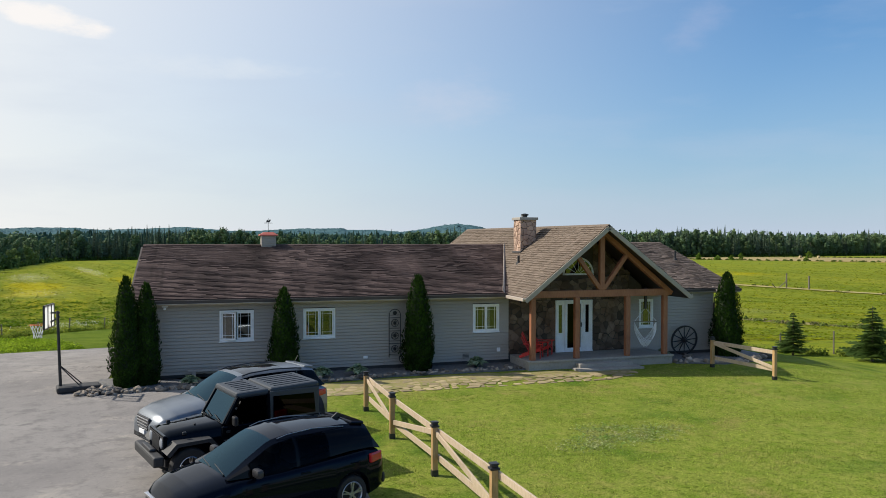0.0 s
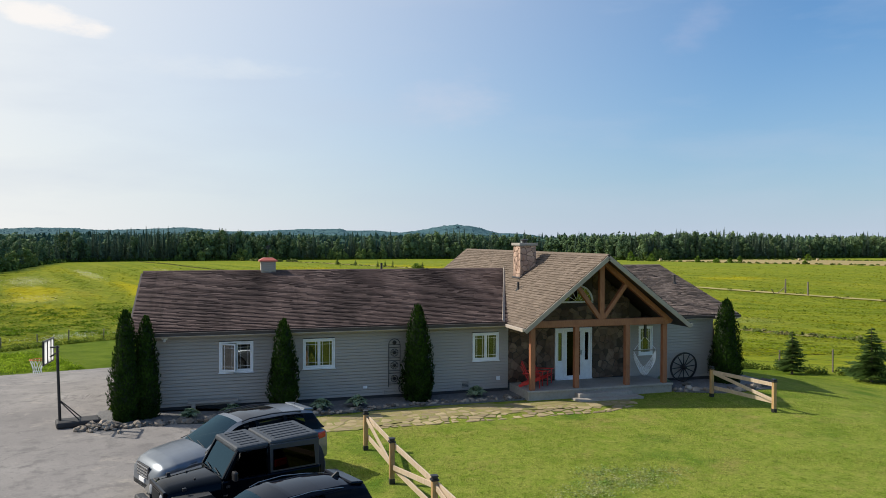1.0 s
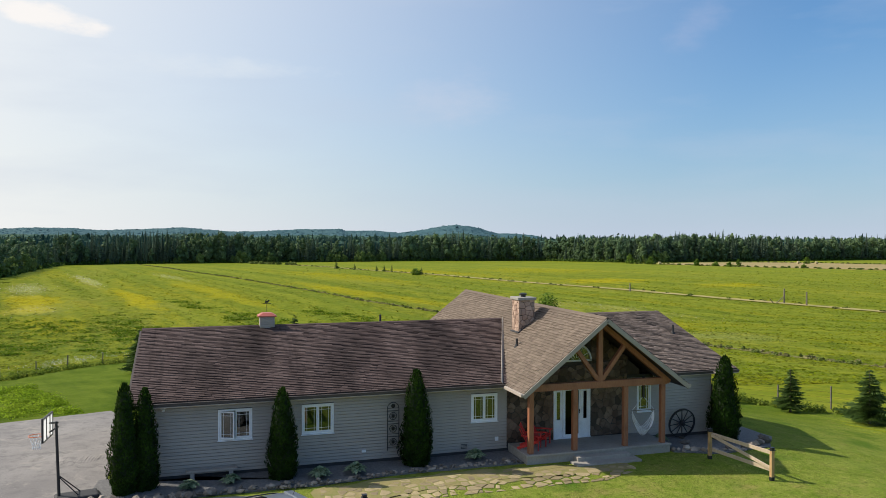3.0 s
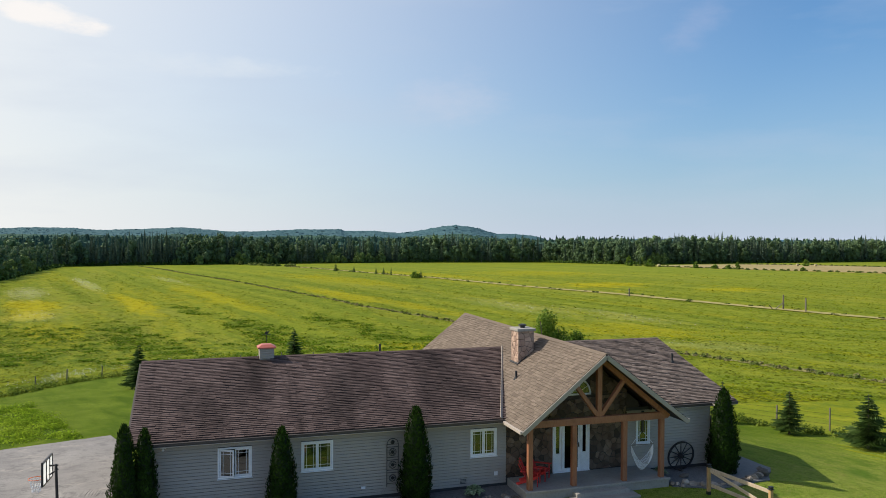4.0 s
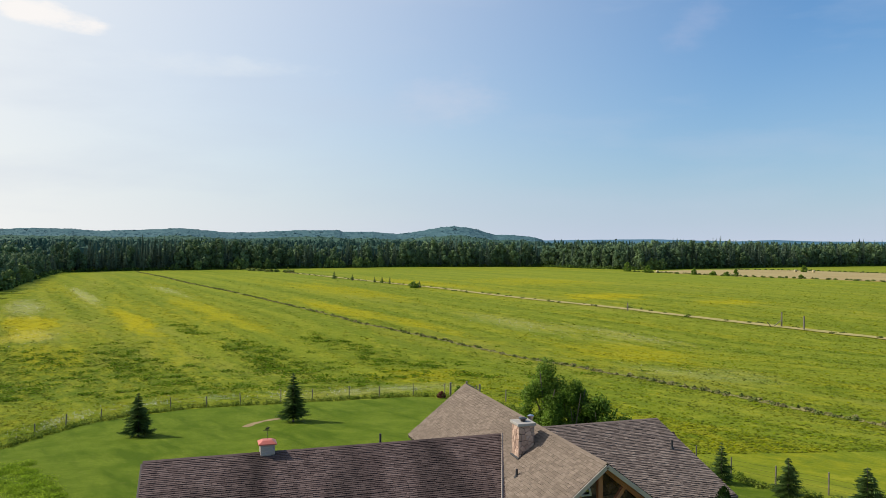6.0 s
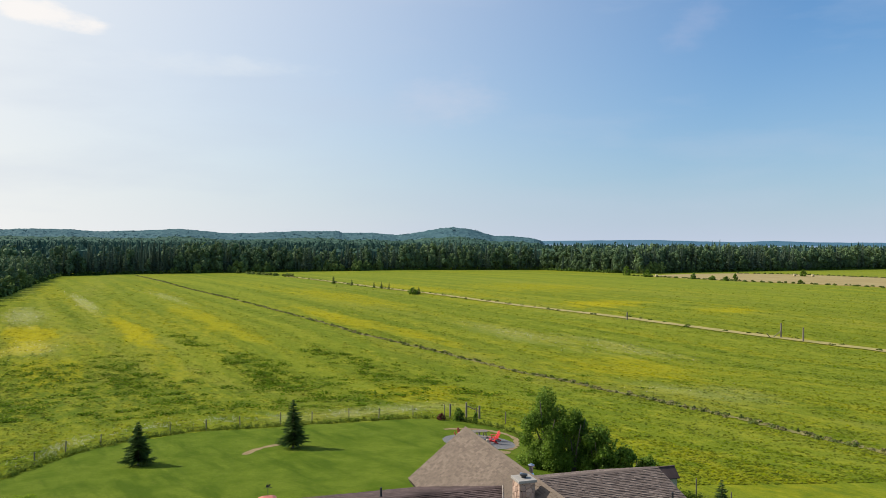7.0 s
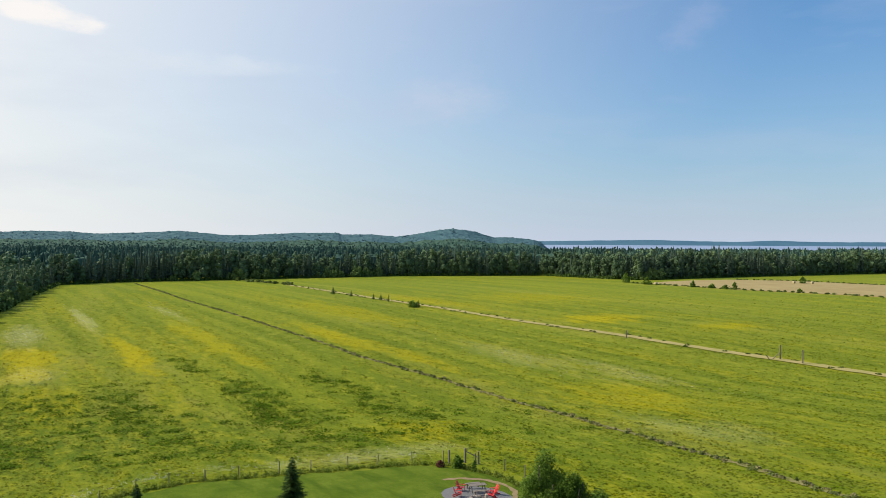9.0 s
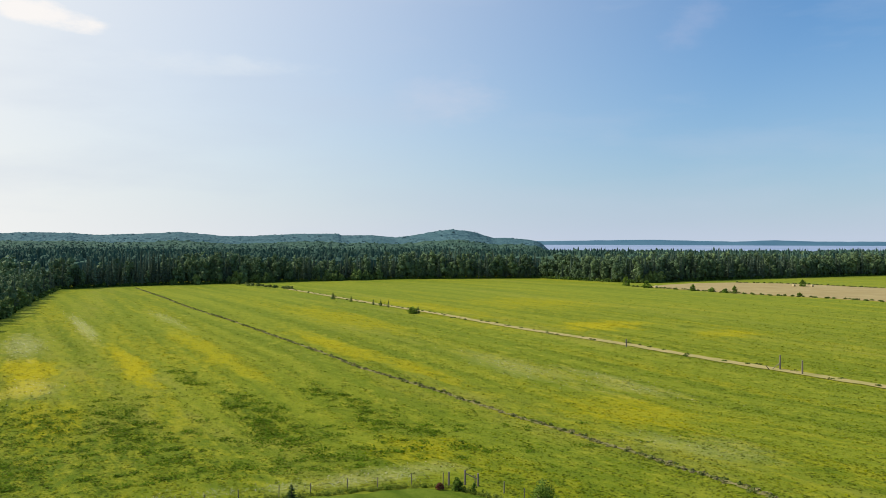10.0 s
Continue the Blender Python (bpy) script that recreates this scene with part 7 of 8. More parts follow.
def off_roader(at, yaw):
    car = thing("car", (at[0], at[1], 0.085), "black two-door off-road vehicle with a grooved hardtop", "car", "parked cars", rz=yaw)
    m = pose(at[0], at[1], 0.085, 0, 0, yaw) @ Matrix.Diagonal((0.935, 0.97, 1, 1))
    hard = plain("hardtop_plastic", (0.03, 0.037, 0.046), 0.5)
    # tub and doors
    put_box("body", car, m, (1.42, -0.78, 0.5), (3.72, 0.78, 1.12), M_JEEP, 0.035)
    put_box("chassis", car, m, (0.3, -0.45, 0.38), (3.7, 0.45, 0.55), M_BLACK, 0.02)
    # hood, tapered to the front
    bm = bmesh.new()
    st = [(0.3, 0.52, 1.0, 0.6), (0.42, 0.55, 1.06, 0.55), (0.9, 0.6, 1.11, 0.55), (1.42, 0.7, 1.15, 0.55), (1.5, 0.72, 1.15, 0.55)]
    rings = []
    for x, w, z, zl in st:
        rings.append([bm.verts.new(p) for p in ((x, -w, zl), (x, -w, z - 0.09), (x, -w + 0.06, z - 0.02), (x, -w * 0.45, z + 0.01), (x, 0, z + 0.02), (x, w * 0.45, z + 0.01), (x, w - 0.06, z - 0.02), (x, w, z - 0.09), (x, w, zl))])
    for a, b in zip(rings, rings[1:]):
        for k in range(8):
            bm.faces.new((a[k], b[k], b[k + 1], a[k + 1]))
    bm.faces.new(rings[0])
    bm.faces.new(rings[-1][::-1])
    bm.transform(m)
    sharp(part("hood", bm, M_JEEP, car), 45)
    for y in (-0.62, 0.62):
        put_box("hood_latch", car, m, (0.62, y - 0.03, 1.02), (0.7, y + 0.03, 1.08), M_BLACK, 0.01)
    for x, y in ((0.95, -0.3), (0.95, 0.3), (1.2, 0.0)):
        put_box("hood_bumper", car, m, (x, y - 0.025, 1.11), (x + 0.04, y + 0.025, 1.15), M_BLACK, 0.008)
    # grille with slots and round lamps
    gr = put_box("grille", car, m, (0.24, -0.56, 0.6), (0.32, 0.56, 1.03), M_JEEP, 0.02)
    for k in range(7):
        y = -0.24 + k * 0.08
        put_box("slot", car, m, (0.225, y - 0.022, 0.68), (0.245, y + 0.022, 0.97), M_RUBBER, 0.006, gr)
    for s in (-1, 1):
        bm = bmesh.new()
        r = bmesh.ops.create_uvsphere(bm, u_segments=16, v_segments=8, radius=0.105)
        bm.transform(m @ Matrix.Translation((0.24, s * 0.41, 0.86)) @ Matrix.Diagonal((0.3, 1, 1, 1)))
        part("headlight", bm, M_LAMP, car)
        # flat fenders
        bm = bmesh.new()
        pts = [(0.22, 0.74), (0.42, 0.93), (1.15, 0.95), (1.42, 0.66), (1.42, 0.6), (1.1, 0.88), (0.46, 0.86), (0.28, 0.68)]
        y0, y1 = (0.5, 0.92) if s > 0 else (-0.92, -0.5)
        b2 = prism(pts, y0, y1)
        b2.transform(m)
        part("front_fender", b2, M_FENDER, car)
        pts = [(2.5, 0.66), (2.72, 0.93), (3.42, 0.93), (3.66, 0.66), (3.62, 0.6), (3.38, 0.86), (2.78, 0.86), (2.54, 0.6)]
        y0, y1 = (0.7, 0.92) if s > 0 else (-0.92, -0.7)
        b2 = prism(pts, y0, y1)
        b2.transform(m)
        part("rear_fender", b2, M_FENDER, car)
        put_box("marker_lamp", car, m, (0.3, s * 0.86 - 0.03, 0.75), (0.36, s * 0.86 + 0.03, 0.81), plain("amber_lamp", (0.6, 0.12, 0.02), 0.2), 0.01)
        for ax in (0.72, 3.06):
            wheel(car, m, ax, s * 0.74, 0.4, 0.26, s, M_CHROME, 5, 0.58)
        # door outline, handle, hinges
        put_box("door", car, m, (1.55, s * 0.775 - 0.02, 0.56), (2.45, s * 0.775 + 0.02, 1.11), M_JEEP, 0.015)
        put_box("door_handle", car, m, (2.25, s * 0.79, 0.95) if s > 0 else (2.25, -0.83, 0.95), (2.4, 0.83, 0.99) if s > 0 else (2.4, -0.79, 0.99), M_BLACK, 0.008)
        for z in (0.72, 0.98):
            put_box("hinge", car, m, (1.5, s * 0.785 - 0.025, z), (1.58, s * 0.785 + 0.025, z + 0.05), M_BLACK, 0.006)
        put_box("wing_mirror", car, m, (1.6, s * 0.9 - 0.09, 1.13), (1.7, s * 0.9 + 0.09, 1.32), M_BLACK, 0.03)
        put_box("badge", car, m, (1.44, s * 0.783 - 0.003, 0.82), (1.53, s * 0.783 + 0.003, 0.85), M_CHROME, 0.0)
        put_box("tail_light", car, m, (3.7, s * 0.66 - 0.07, 0.85), (3.76, s * 0.66 + 0.07, 1.05), M_TAIL, 0.01)
        # glass
        b2 = prism([(1.62, 1.14), (2.42, 1.14), (2.42, 1.62), (1.86, 1.62)], s * 0.735 - 0.003, s * 0.735 + 0.003)
        b2.transform(m)
        part("side_window", b2, M_TINTED, car)
        b2 = prism([(2.58, 1.16), (3.6, 1.16), (3.56, 1.58), (2.58, 1.6)], s * 0.752 - 0.003, s * 0.752 + 0.003)
        b2.transform(m)
        part("side_window", b2, M_TINTED, car)
        for p, q in (((1.5, 1.14), (1.8, 1.66)), ((2.48, 1.12), (2.48, 1.66))):
            b2 = beam((p[0], s * 0.73, p[1]), (q[0], s * 0.7, q[1]), 0.07, 0.06, 0.01, (0, 1, 0))
            b2.transform(m)
            part("pillar", b2, M_JEEP, car)
        seats(car, m, 1.75, s * 0.36, 1.05)
        bm = bmesh.new()
        add_box(bm, (2.5, s * 0.72 - 0.02, 1.1), (3.7, s * 0.72 + 0.02, 1.7), 0.015)
        bm.transform(m)
        part("hardtop_side", bm, hard, car)
    # windshield and frame
    b2 = prism([(1.47, 1.16), (1.49, 1.16), (1.79, 1.64), (1.77, 1.64)], -0.66, 0.66)
    b2.transform(m)
    part("windshield", b2, M_CARGLASS, car)
    for a, b in (((1.46, -0.7, 1.13), (1.46, 0.7, 1.13)), ((1.8, -0.68, 1.67), (1.8, 0.68, 1.67)), ((1.46, -0.69, 1.13), (1.8, -0.67, 1.67)), ((1.46, 0.69, 1.13), (1.8, 0.67, 1.67))):
        b2 = beam(a, b, 0.07, 0.07, 0.012)
        b2.transform(m)
        part("windshield_frame", b2, M_JEEP, car)
    for y0, y1 in ((-0.5, -0.05), (0.05, 0.5)):
        b2 = tube([(1.45, y0, 1.17), (1.49, y1, 1.22)], 0.01, 6)
        b2.transform(m)
        part("wiper", b2, M_BLACK, car)
    # hardtop roof in two panels, with grooves
    for x0, x1 in ((1.74, 2.5), (2.52, 3.72)):
        top = put_box("roof_panel", car, m, (x0, -0.7, 1.62 + 0.03 * (x0 > 2)), (x1, 0.7, 1.75 + 0.04 * (x0 > 2)), hard, 0.05, rot=Euler((0, radians(-2.2), 0)))
        for k in range(6):
            y = -0.5 + k * 0.2
            put_box("rib", car, m, (x0 + 0.16, y - 0.03, 1.747 + 0.04 * (x0 > 2)), (x1 - 0.16, y + 0.03, 1.763 + 0.04 * (x0 > 2)), hard, 0.006, top, rot=Euler((0, radians(-2.2), 0)))
    put_box("tailgate", car, m, (3.7, -0.74, 0.55), (3.76, 0.74, 1.12), M_JEEP, 0.02)
    put_box("rear_window", car, m, (3.69, -0.6, 1.16), (3.72, 0.6, 1.62), M_TINTED, 0.01)
    put_box("front_bumper", car, m, (-0.02, -0.82, 0.5), (0.2, 0.82, 0.7), M_FENDER, 0.04)
    put_box("bumper_hoop", car, m, (0.02, -0.34, 0.68), (0.16, 0.34, 0.76), M_BLACK, 0.03)
    put_box("rear_bumper", car, m, (3.74, -0.78, 0.5), (3.9, 0.78, 0.66), M_FENDER, 0.03)
    # spare wheel on the tailgate
    bm = bmesh.new()
    lathe(bm, [(-0.12, 0.24), (-0.13, 0.32), (-0.1, 0.39), (0.1, 0.39), (0.13, 0.32), (0.12, 0.24), (0.1, 0.02)], 28)
    bm.transform(m @ Matrix.Translation((3.92, 0.0, 0.98)) @ Euler((0, 0, radians(-90))).to_matrix().to_4x4())
    sharp(part("spare_wheel", bm, M_TYRE, car), 40)
    return car


M_FENDER = rough_mat("fender_plastic", (0.018, 0.019, 0.021), (0.03, 0.031, 0.033), 6, 0.6)
off_roader((-1.28, 16.52), 17)

# ---- fences ----
def zig_fence(pts, z_top, label, diagonals, seed, extra=()):
    """Square timber posts with black caps, two rails and a diagonal to each bay."""
    rng = random.Random(seed)
    f = thing("rail_fence", (pts[0][0], pts[0][1], 0), label, "fence", "yard rail fences")
    for x, y in pts:
        z = land(x, y) + 0.05
        p = part("post", box((x - 0.06, y - 0.06, z + 0.1), (x + 0.06, y + 0.06, z + z_top), 0.008), M_POST, f)
        part("post_base", box((x - 0.068, y - 0.068, z - 0.15), (x + 0.068, y + 0.068, z + 0.13), 0.01), M_BLACK, p, "black metal post base")
        bm = bmesh.new()
        add_box(bm, (x - 0.085, y - 0.085, z + z_top), (x + 0.085, y + 0.085, z + z_top + 0.04), 0.01)
        add_box(bm, (x - 0.06, y - 0.06, z + z_top + 0.04), (x + 0.06, y + 0.06, z + z_top + 0.09), 0.012)
        add_box(bm, (x - 0.075, y - 0.075, z + z_top + 0.09), (x + 0.075, y + 0.075, z + z_top + 0.115), 0.008)
        part("post_cap", bm, M_BLACK, p, "black solar post cap")
    for i, (a, b) in enumerate(zip(pts, pts[1:])):
        za, zb = land(*a) + 0.05, land(*b) + 0.05
        for h in (z_top - 0.1, 0.36):
            part("rail", beam((a[0] + 0.08, a[1], za + h + rng.uniform(-0.015, 0.015)), (b[0] + 0.08, b[1], zb + h + rng.uniform(-0.015, 0.015)), 0.038, 0.135, 0.006), M_RAIL, f)
        hi, lo = (z_top - 0.12, 0.4)
        ha, hb = (hi, lo) if diagonals[i] > 0 else (lo, hi)
        part("diagonal_rail", beam((a[0] + 0.02, a[1], za + ha), (b[0] + 0.02, b[1], zb + hb), 0.038, 0.12, 0.006), M_RAIL, f)
    return f


M_POST = wood_mat("post_timber", (0.4, 0.24, 0.1), (0.52, 0.34, 0.16))
zig_fence([(4.27, 21.75), (4.28, 18.6), (4.43, 15.45), (4.55, 12.35), (4.68, 9.2)], 1.02, "pale timber rail fence with diagonals between drive and lawn", (1, -1, 1, -1), 3)
zig_fence([(18.55, 25.25), (18.96, 22.35)], 1.06, "pale timber rail fence section at the lawn end of the bed", (1,), 4)

# wire fence round the back of the yard
wf = thing("wire_fence", (10, 85.6, land(10, 85.6)), "old wire fence with grey wooden posts along the meadow", "fence")
M_GREYPOST = wood_mat("grey_post", (0.16, 0.13, 0.1), (0.26, 0.22, 0.17))
frnd = random.Random(12)
fence_line = [(-34, 46), (-24, 60), (-15.8, 71.2), (-11.8, 78.6), (-7.2, 83.0), (-1.3, 86.0), (6.4, 86.2), (14, 85.9), (21.5, 86.2), (27.6, 85.6), (31.2, 84.0), (33.8, 79), (35.4, 68), (36.0, 55), (36.4, 46), (38.2, 40.5), (39.2, 36.2), (40.5, 30), (42, 20)]
dist_left, spots, prev = 0.0, [], fence_line[0]
for a, b in zip(fence_line, fence_line[1:]):
    L = math.hypot(b[0] - a[0], b[1] - a[1])
    while dist_left < L:
        spots.append((a[0] + (b[0] - a[0]) * dist_left / L, a[1] + (b[1] - a[1]) * dist_left / L))
        dist_left += frnd.uniform(3.4, 4.4)
    dist_left -= L
tops = []
for x, y in spots:
    z = land(x, y)
    h = frnd.uniform(1.15, 1.5)
    lean = frnd.uniform(-0.08, 0.08)
    part("post", tube([(x, y, z - 0.3), (x + lean, y + lean * 0.5, z + h)], [frnd.uniform(0.05, 0.075), frnd.uniform(0.04, 0.06)], 7), M_GREYPOST, wf)
    tops.append((x + lean * 0.7, y, z, h))
for frac in (0.35, 0.62, 0.9):
    bm = bmesh.new()
    for a, b in zip(tops, tops[1:]):
        add_tube(bm, [(a[0], a[1], a[2] + 1.2 * frac), (b[0], b[1], b[2] + 1.2 * frac)], 0.006, 3, False)
    part("wire", bm, M_BLACK, wf)
gate = thing("field_gate", (28.5, 83.6, land(28.5, 83.6)), "grey timber gate posts with a sagging top rail", "gate")
for x, y, h in ((27.6, 84.9, 1.6), (29.6, 84.9, 1.75), (30.9, 84.0, 1.5)):
    part("post", tube([(x, y, land(x, y) - 0.3), (x, y, land(x, y) + h)], [0.13, 0.11], 9), M_GREYPOST, gate)
part("rail", beam((29.6, 84.9, land(29.6, 84.9) + 1.4), (30.9, 84.0, land(30.9, 84.0) + 0.8), 0.06, 0.1), M_GREYPOST, gate)
# tall posts by the field track
for x, y, h, brace in ((130.0, 147, 3.5, True), (130.9, 141, 3.2, False), (114, 188.5, 2.2, False)):
    z = land(x, y)
    p = thing("field_post", (x, y, z), "tall weathered wooden post beside the farm track", "post", "field posts")
    part("shaft", tube([(x, y, z - 0.3), (x, y, z + h)], [0.2, 0.16], 8), M_GREYPOST, p)
    if brace:
        part("brace", tube([(x - 1.9, y + 0.6, z), (x, y, z + 1.7)], 0.09, 7), M_GREYPOST, p)
        part("brace", tube([(x - 2.3, y + 0.8, z), (x - 3.3, y + 0.9, z + 1.1)], 0.09, 7), M_GREYPOST, p)

# ---- basketball hoop ----
hoop = thing("basketball_hoop", (-4.4, 27.2, 0.085), "portable basketball hoop with a clear backboard on the driveway", "basketball hoop")
hz = 0.085
bm = bmesh.new()
add_box(bm, (-0.12, -0.36, 0), (1.15, 0.36, 0.2), 0.06)
bm.transform(pose(-4.52, 27.0, hz, 0, 0, 12))
part("base_tank", bm, M_RUBBER, hoop, "black plastic ballast base")
part("pole", tube([(-4.52, 27.05, hz + 0.1), (-4.56, 27.05, hz + 1.3), (-4.6, 27.05, hz + 2.58)], [0.048, 0.045, 0.042], 10), M_BLACK, hoop)
for s in (-1, 1):
    part("strut", tube([(-4.55, 27.05 + s * 0.04, hz + 0.85), (-3.95, 27.2 + s * 0.2, hz + 0.18)], 0.018, 7), M_BLACK, hoop)
bb = pose(-4.85, 27.05, hz + 2.42, 0, 0, -4)


def hoop_part(name, bm, mat, label=""):
    bm.transform(bb)
    return part(name, bm, mat, hoop, label)


M_BOARD = leaf_mat("backboard_polycarbonate", (0.7, 0.72, 0.72), (0.8, 0.81, 0.81), 2.0, 0.0, 0.6)
clear = hoop_part("backboard", box((-0.02, -0.56, -0.36), (0.015, 0.56, 0.36), 0.01), M_BOARD, "pale clear backboard with black frame")
clear.visible_shadow = False
bm = bmesh.new()
for lo, hi in (((-0.03, -0.58, -0.38), (0.03, 0.58, -0.34)), ((-0.03, -0.58, 0.34), (0.03, 0.58, 0.38)), ((-0.03, -0.58, -0.34), (0.03, -0.54, 0.34)), ((-0.03, 0.54, -0.34), (0.03, 0.58, 0.34)), ((0.016, -0.22, -0.34), (0.04, -0.18, 0.34)), ((0.016, 0.18, -0.34), (0.04, 0.22, 0.34))):
    add_box(bm, lo, hi, 0.006)
hoop_part("board_frame", bm, M_BLACK)
hoop_part("arm", beam((0.03, 0.1, -0.2), (0.3, 0.1, -0.02), 0.05, 0.05, 0.006), M_BLACK)
hoop_part("arm", beam((0.03, 0.1, 0.1), (0.3, 0.1, 0.1), 0.05, 0.05, 0.006), M_BLACK)
bm = bmesh.new()
ring = [(-0.32 + 0.225 * math.cos(a), 0.225 * math.sin(a), -0.26) for a in np.linspace(0, 2 * math.pi, 25)]
add_tube(bm, ring, 0.012, 6, False)
add_beam(bm, (-0.1, 0, -0.26), (-0.02, 0, -0.26), 0.12, 0.02)
hoop_part("rim", bm, plain("orange_rim", (0.6, 0.14, 0.04), 0.45), "orange metal rim")
bm = bmesh.new()
for k in range(12):
    a, b = 2 * math.pi * k / 12, 2 * math.pi * (k + 1) / 12
    for s in (0, 1):
        p = [(-0.32 + r * math.cos(t), r * math.sin(t), z) for r, t, z in ((0.22, (a, b)[s], -0.27), (0.16, (a + b) / 2, -0.42), (0.12, (b, a)[s], -0.58), (0.125, (a + b) / 2, -0.68))]
        add_tube(bm, p, 0.006, 4, False)
hoop_part("net", bm, M_WHITE, "white string net")

# ---- planting bed ----
drape("gravel_bed", [(-3.3, 26.25), (-1.2, 26.35), (1.5, 26.35), (3.6, 26.35), (6.0, 26.65), (9.0, 26.75), (11.4, 26.7), (11.4, 28.36), (5, 28.36), (-2.05, 28.36), (-2.2, 29.2), (-3.6, 29.0), (-3.75, 27.0)], 0.105, M_GRAVEL, "dark grey gravel bed along the house wall", "bed", ragged=0.05)
drape("gravel_bed", [(17.75, 26.4), (19.5, 25.6), (22.2, 26.2), (23.8, 28.0), (23.6, 30.6), (21.9, 30.4), (21.8, 28.36), (17.75, 28.36)], 0.1, M_GRAVEL, "dark grey gravel bed beside the end wall", "bed", ragged=0.05)


def rock(parent, x, y, z, r, rng):
    bm = bmesh.new()
    bmesh.ops.create_icosphere(bm, subdivisions=1, radius=1.0)
    sx, sy, sz = r * rng.uniform(0.8, 1.5), r * rng.uniform(0.7, 1.1), r * rng.uniform(0.45, 0.75)
    off = rng.uniform(0, 50)
    for v in bm.verts:
        k = 1 + 0.75 * noise.noise(v.co * 1.6 + Vector((off, 0, 0)))
        v.co = Vector((v.co.x * sx * k, v.co.y * sy * k, v.co.z * sz * k))
    bm.transform(pose(x, y, z + sz * 0.55, rng.uniform(-15, 15), rng.uniform(-15, 15), rng.uniform(0, 360)))
    return part("stone", bm, M_ROCK, parent)


rrng = random.Random(77)
border = thing("rock_border", (4, 26.5, 0.1), "low border of loose fieldstones edging the gravel bed", "stone border")
BED_EDGE = [(-3.6, 27.6), (-3.55, 26.7), (-3.0, 26.35), (-1.2, 26.4), (1.5, 26.4), (3.6, 26.35), (4.6, 26.45), (6.0, 26.75), (9.0, 26.85), (11.3, 26.85)]
for a, b in zip(BED_EDGE, BED_EDGE[1:]):
    L = math.hypot(b[0] - a[0], b[1] - a[1])
    k = max(2, int(L / 0.14))
    for i in range(k):
        f = (i + rrng.random() * 0.6) / k
        big = 1.25 if a[0] < -1 else 1.0
        x, y = a[0] + (b[0] - a[0]) * f, a[1] + (b[1] - a[1]) * f
        rock(border, x + rrng.uniform(-0.05, 0.05), y + rrng.uniform(-0.1, 0.1), 0.1, rrng.uniform(0.05, 0.13) * big, rrng)
        if rrng.random() < 0.7:
            rock(border, x + rrng.uniform(-0.1, 0.1), y + rrng.uniform(0.0, 0.22), 0.1 + rrng.choice((0.0, 0.07)), rrng.uniform(0.05, 0.1) * big, rrng)
for k in range(46):
    x, y = -3.3 + rrng.gauss(0, 0.42), 26.35 + rrng.gauss(0, 0.2)
    rock(border, x, y, 0.09 + 0.1 * max(0.0, 1 - abs(x + 3.3) - abs(y - 26.4)) * rrng.random(), rrng.uniform(0.07, 0.17), rrng)
border2 = thing("rock_border", (19, 26.4, 0.1), "scattered fieldstones edging the end bed", "stone border")
for a, b in (((17.8, 26.5), (19.4, 26.0)), ((19.4, 26.0), (20.8, 25.9)), ((20.8, 25.9), (22.8, 27.2))):
    for i in range(9):
        f = (i + rrng.random()) / 9
        rock(border2, a[0] + (b[0] - a[0]) * f, a[1] + (b[1] - a[1]) * f + rrng.uniform(-0.2, 0.2), 0.08, rrng.uniform(0.09, 0.2), rrng)
for x, y in ((19.2, 28.0), (20.9, 28.0), (18.8, 27.2)):
    rock(border2, x, y, 0.1, 0.14, rrng)


def hosta(x, y, r, seed, label):
    rng = random.Random(seed)
    t = thing("hosta", (x, y, 0.1), label, "plant", "hostas in the bed")
    for k in range(90):
        a = rng.uniform(0, 6.28)
        tilt = rng.uniform(0.2, 1.0)
        L = r * rng.uniform(0.6, 0.95)
        w = L * rng.uniform(0.2, 0.27)
        d, s = Vector((math.cos(a), math.sin(a), 0)), Vector((-math.sin(a), math.cos(a), 0))
        b = Vector((x, y, 0.1))
        mid = b + d * L * 0.5 * tilt + Vector((0, 0, L * 0.62 * (1.25 - tilt * 0.5)))
        tip = b + d * L * tilt * 1.05 + Vector((0, 0, L * (0.95 - 0.75 * tilt)))
        verts = [tuple(b - s * 0.01), tuple(b + s * 0.01), tuple(mid - s * w), tuple(mid + s * w), tuple(mid - Vector((0, 0, 0.02))), tuple(tip)]
        part_data("leaf", verts, [(0, 4, 2), (0, 1, 4), (1, 3, 4), (2, 4, 5), (4, 3, 5)], M_HOSTA, t)
    return t


M_HOSTA = leaf_mat("hosta_leaf", (0.07, 0.15, 0.06), (0.4, 0.46, 0.3), 16, 0.35, 0.3)
for i, (x, y, r) in enumerate(((-0.6, 27.1, 0.42), (0.75, 27.35, 0.42), (3.8, 27.1, 0.48), (5.05, 27.15, 0.5), (9.75, 27.6, 0.5), (17.95, 27.75, 0.42))):
    hosta(x, y, r * 1.2, 100 + i, "green and cream hosta growing in the gravel bed")

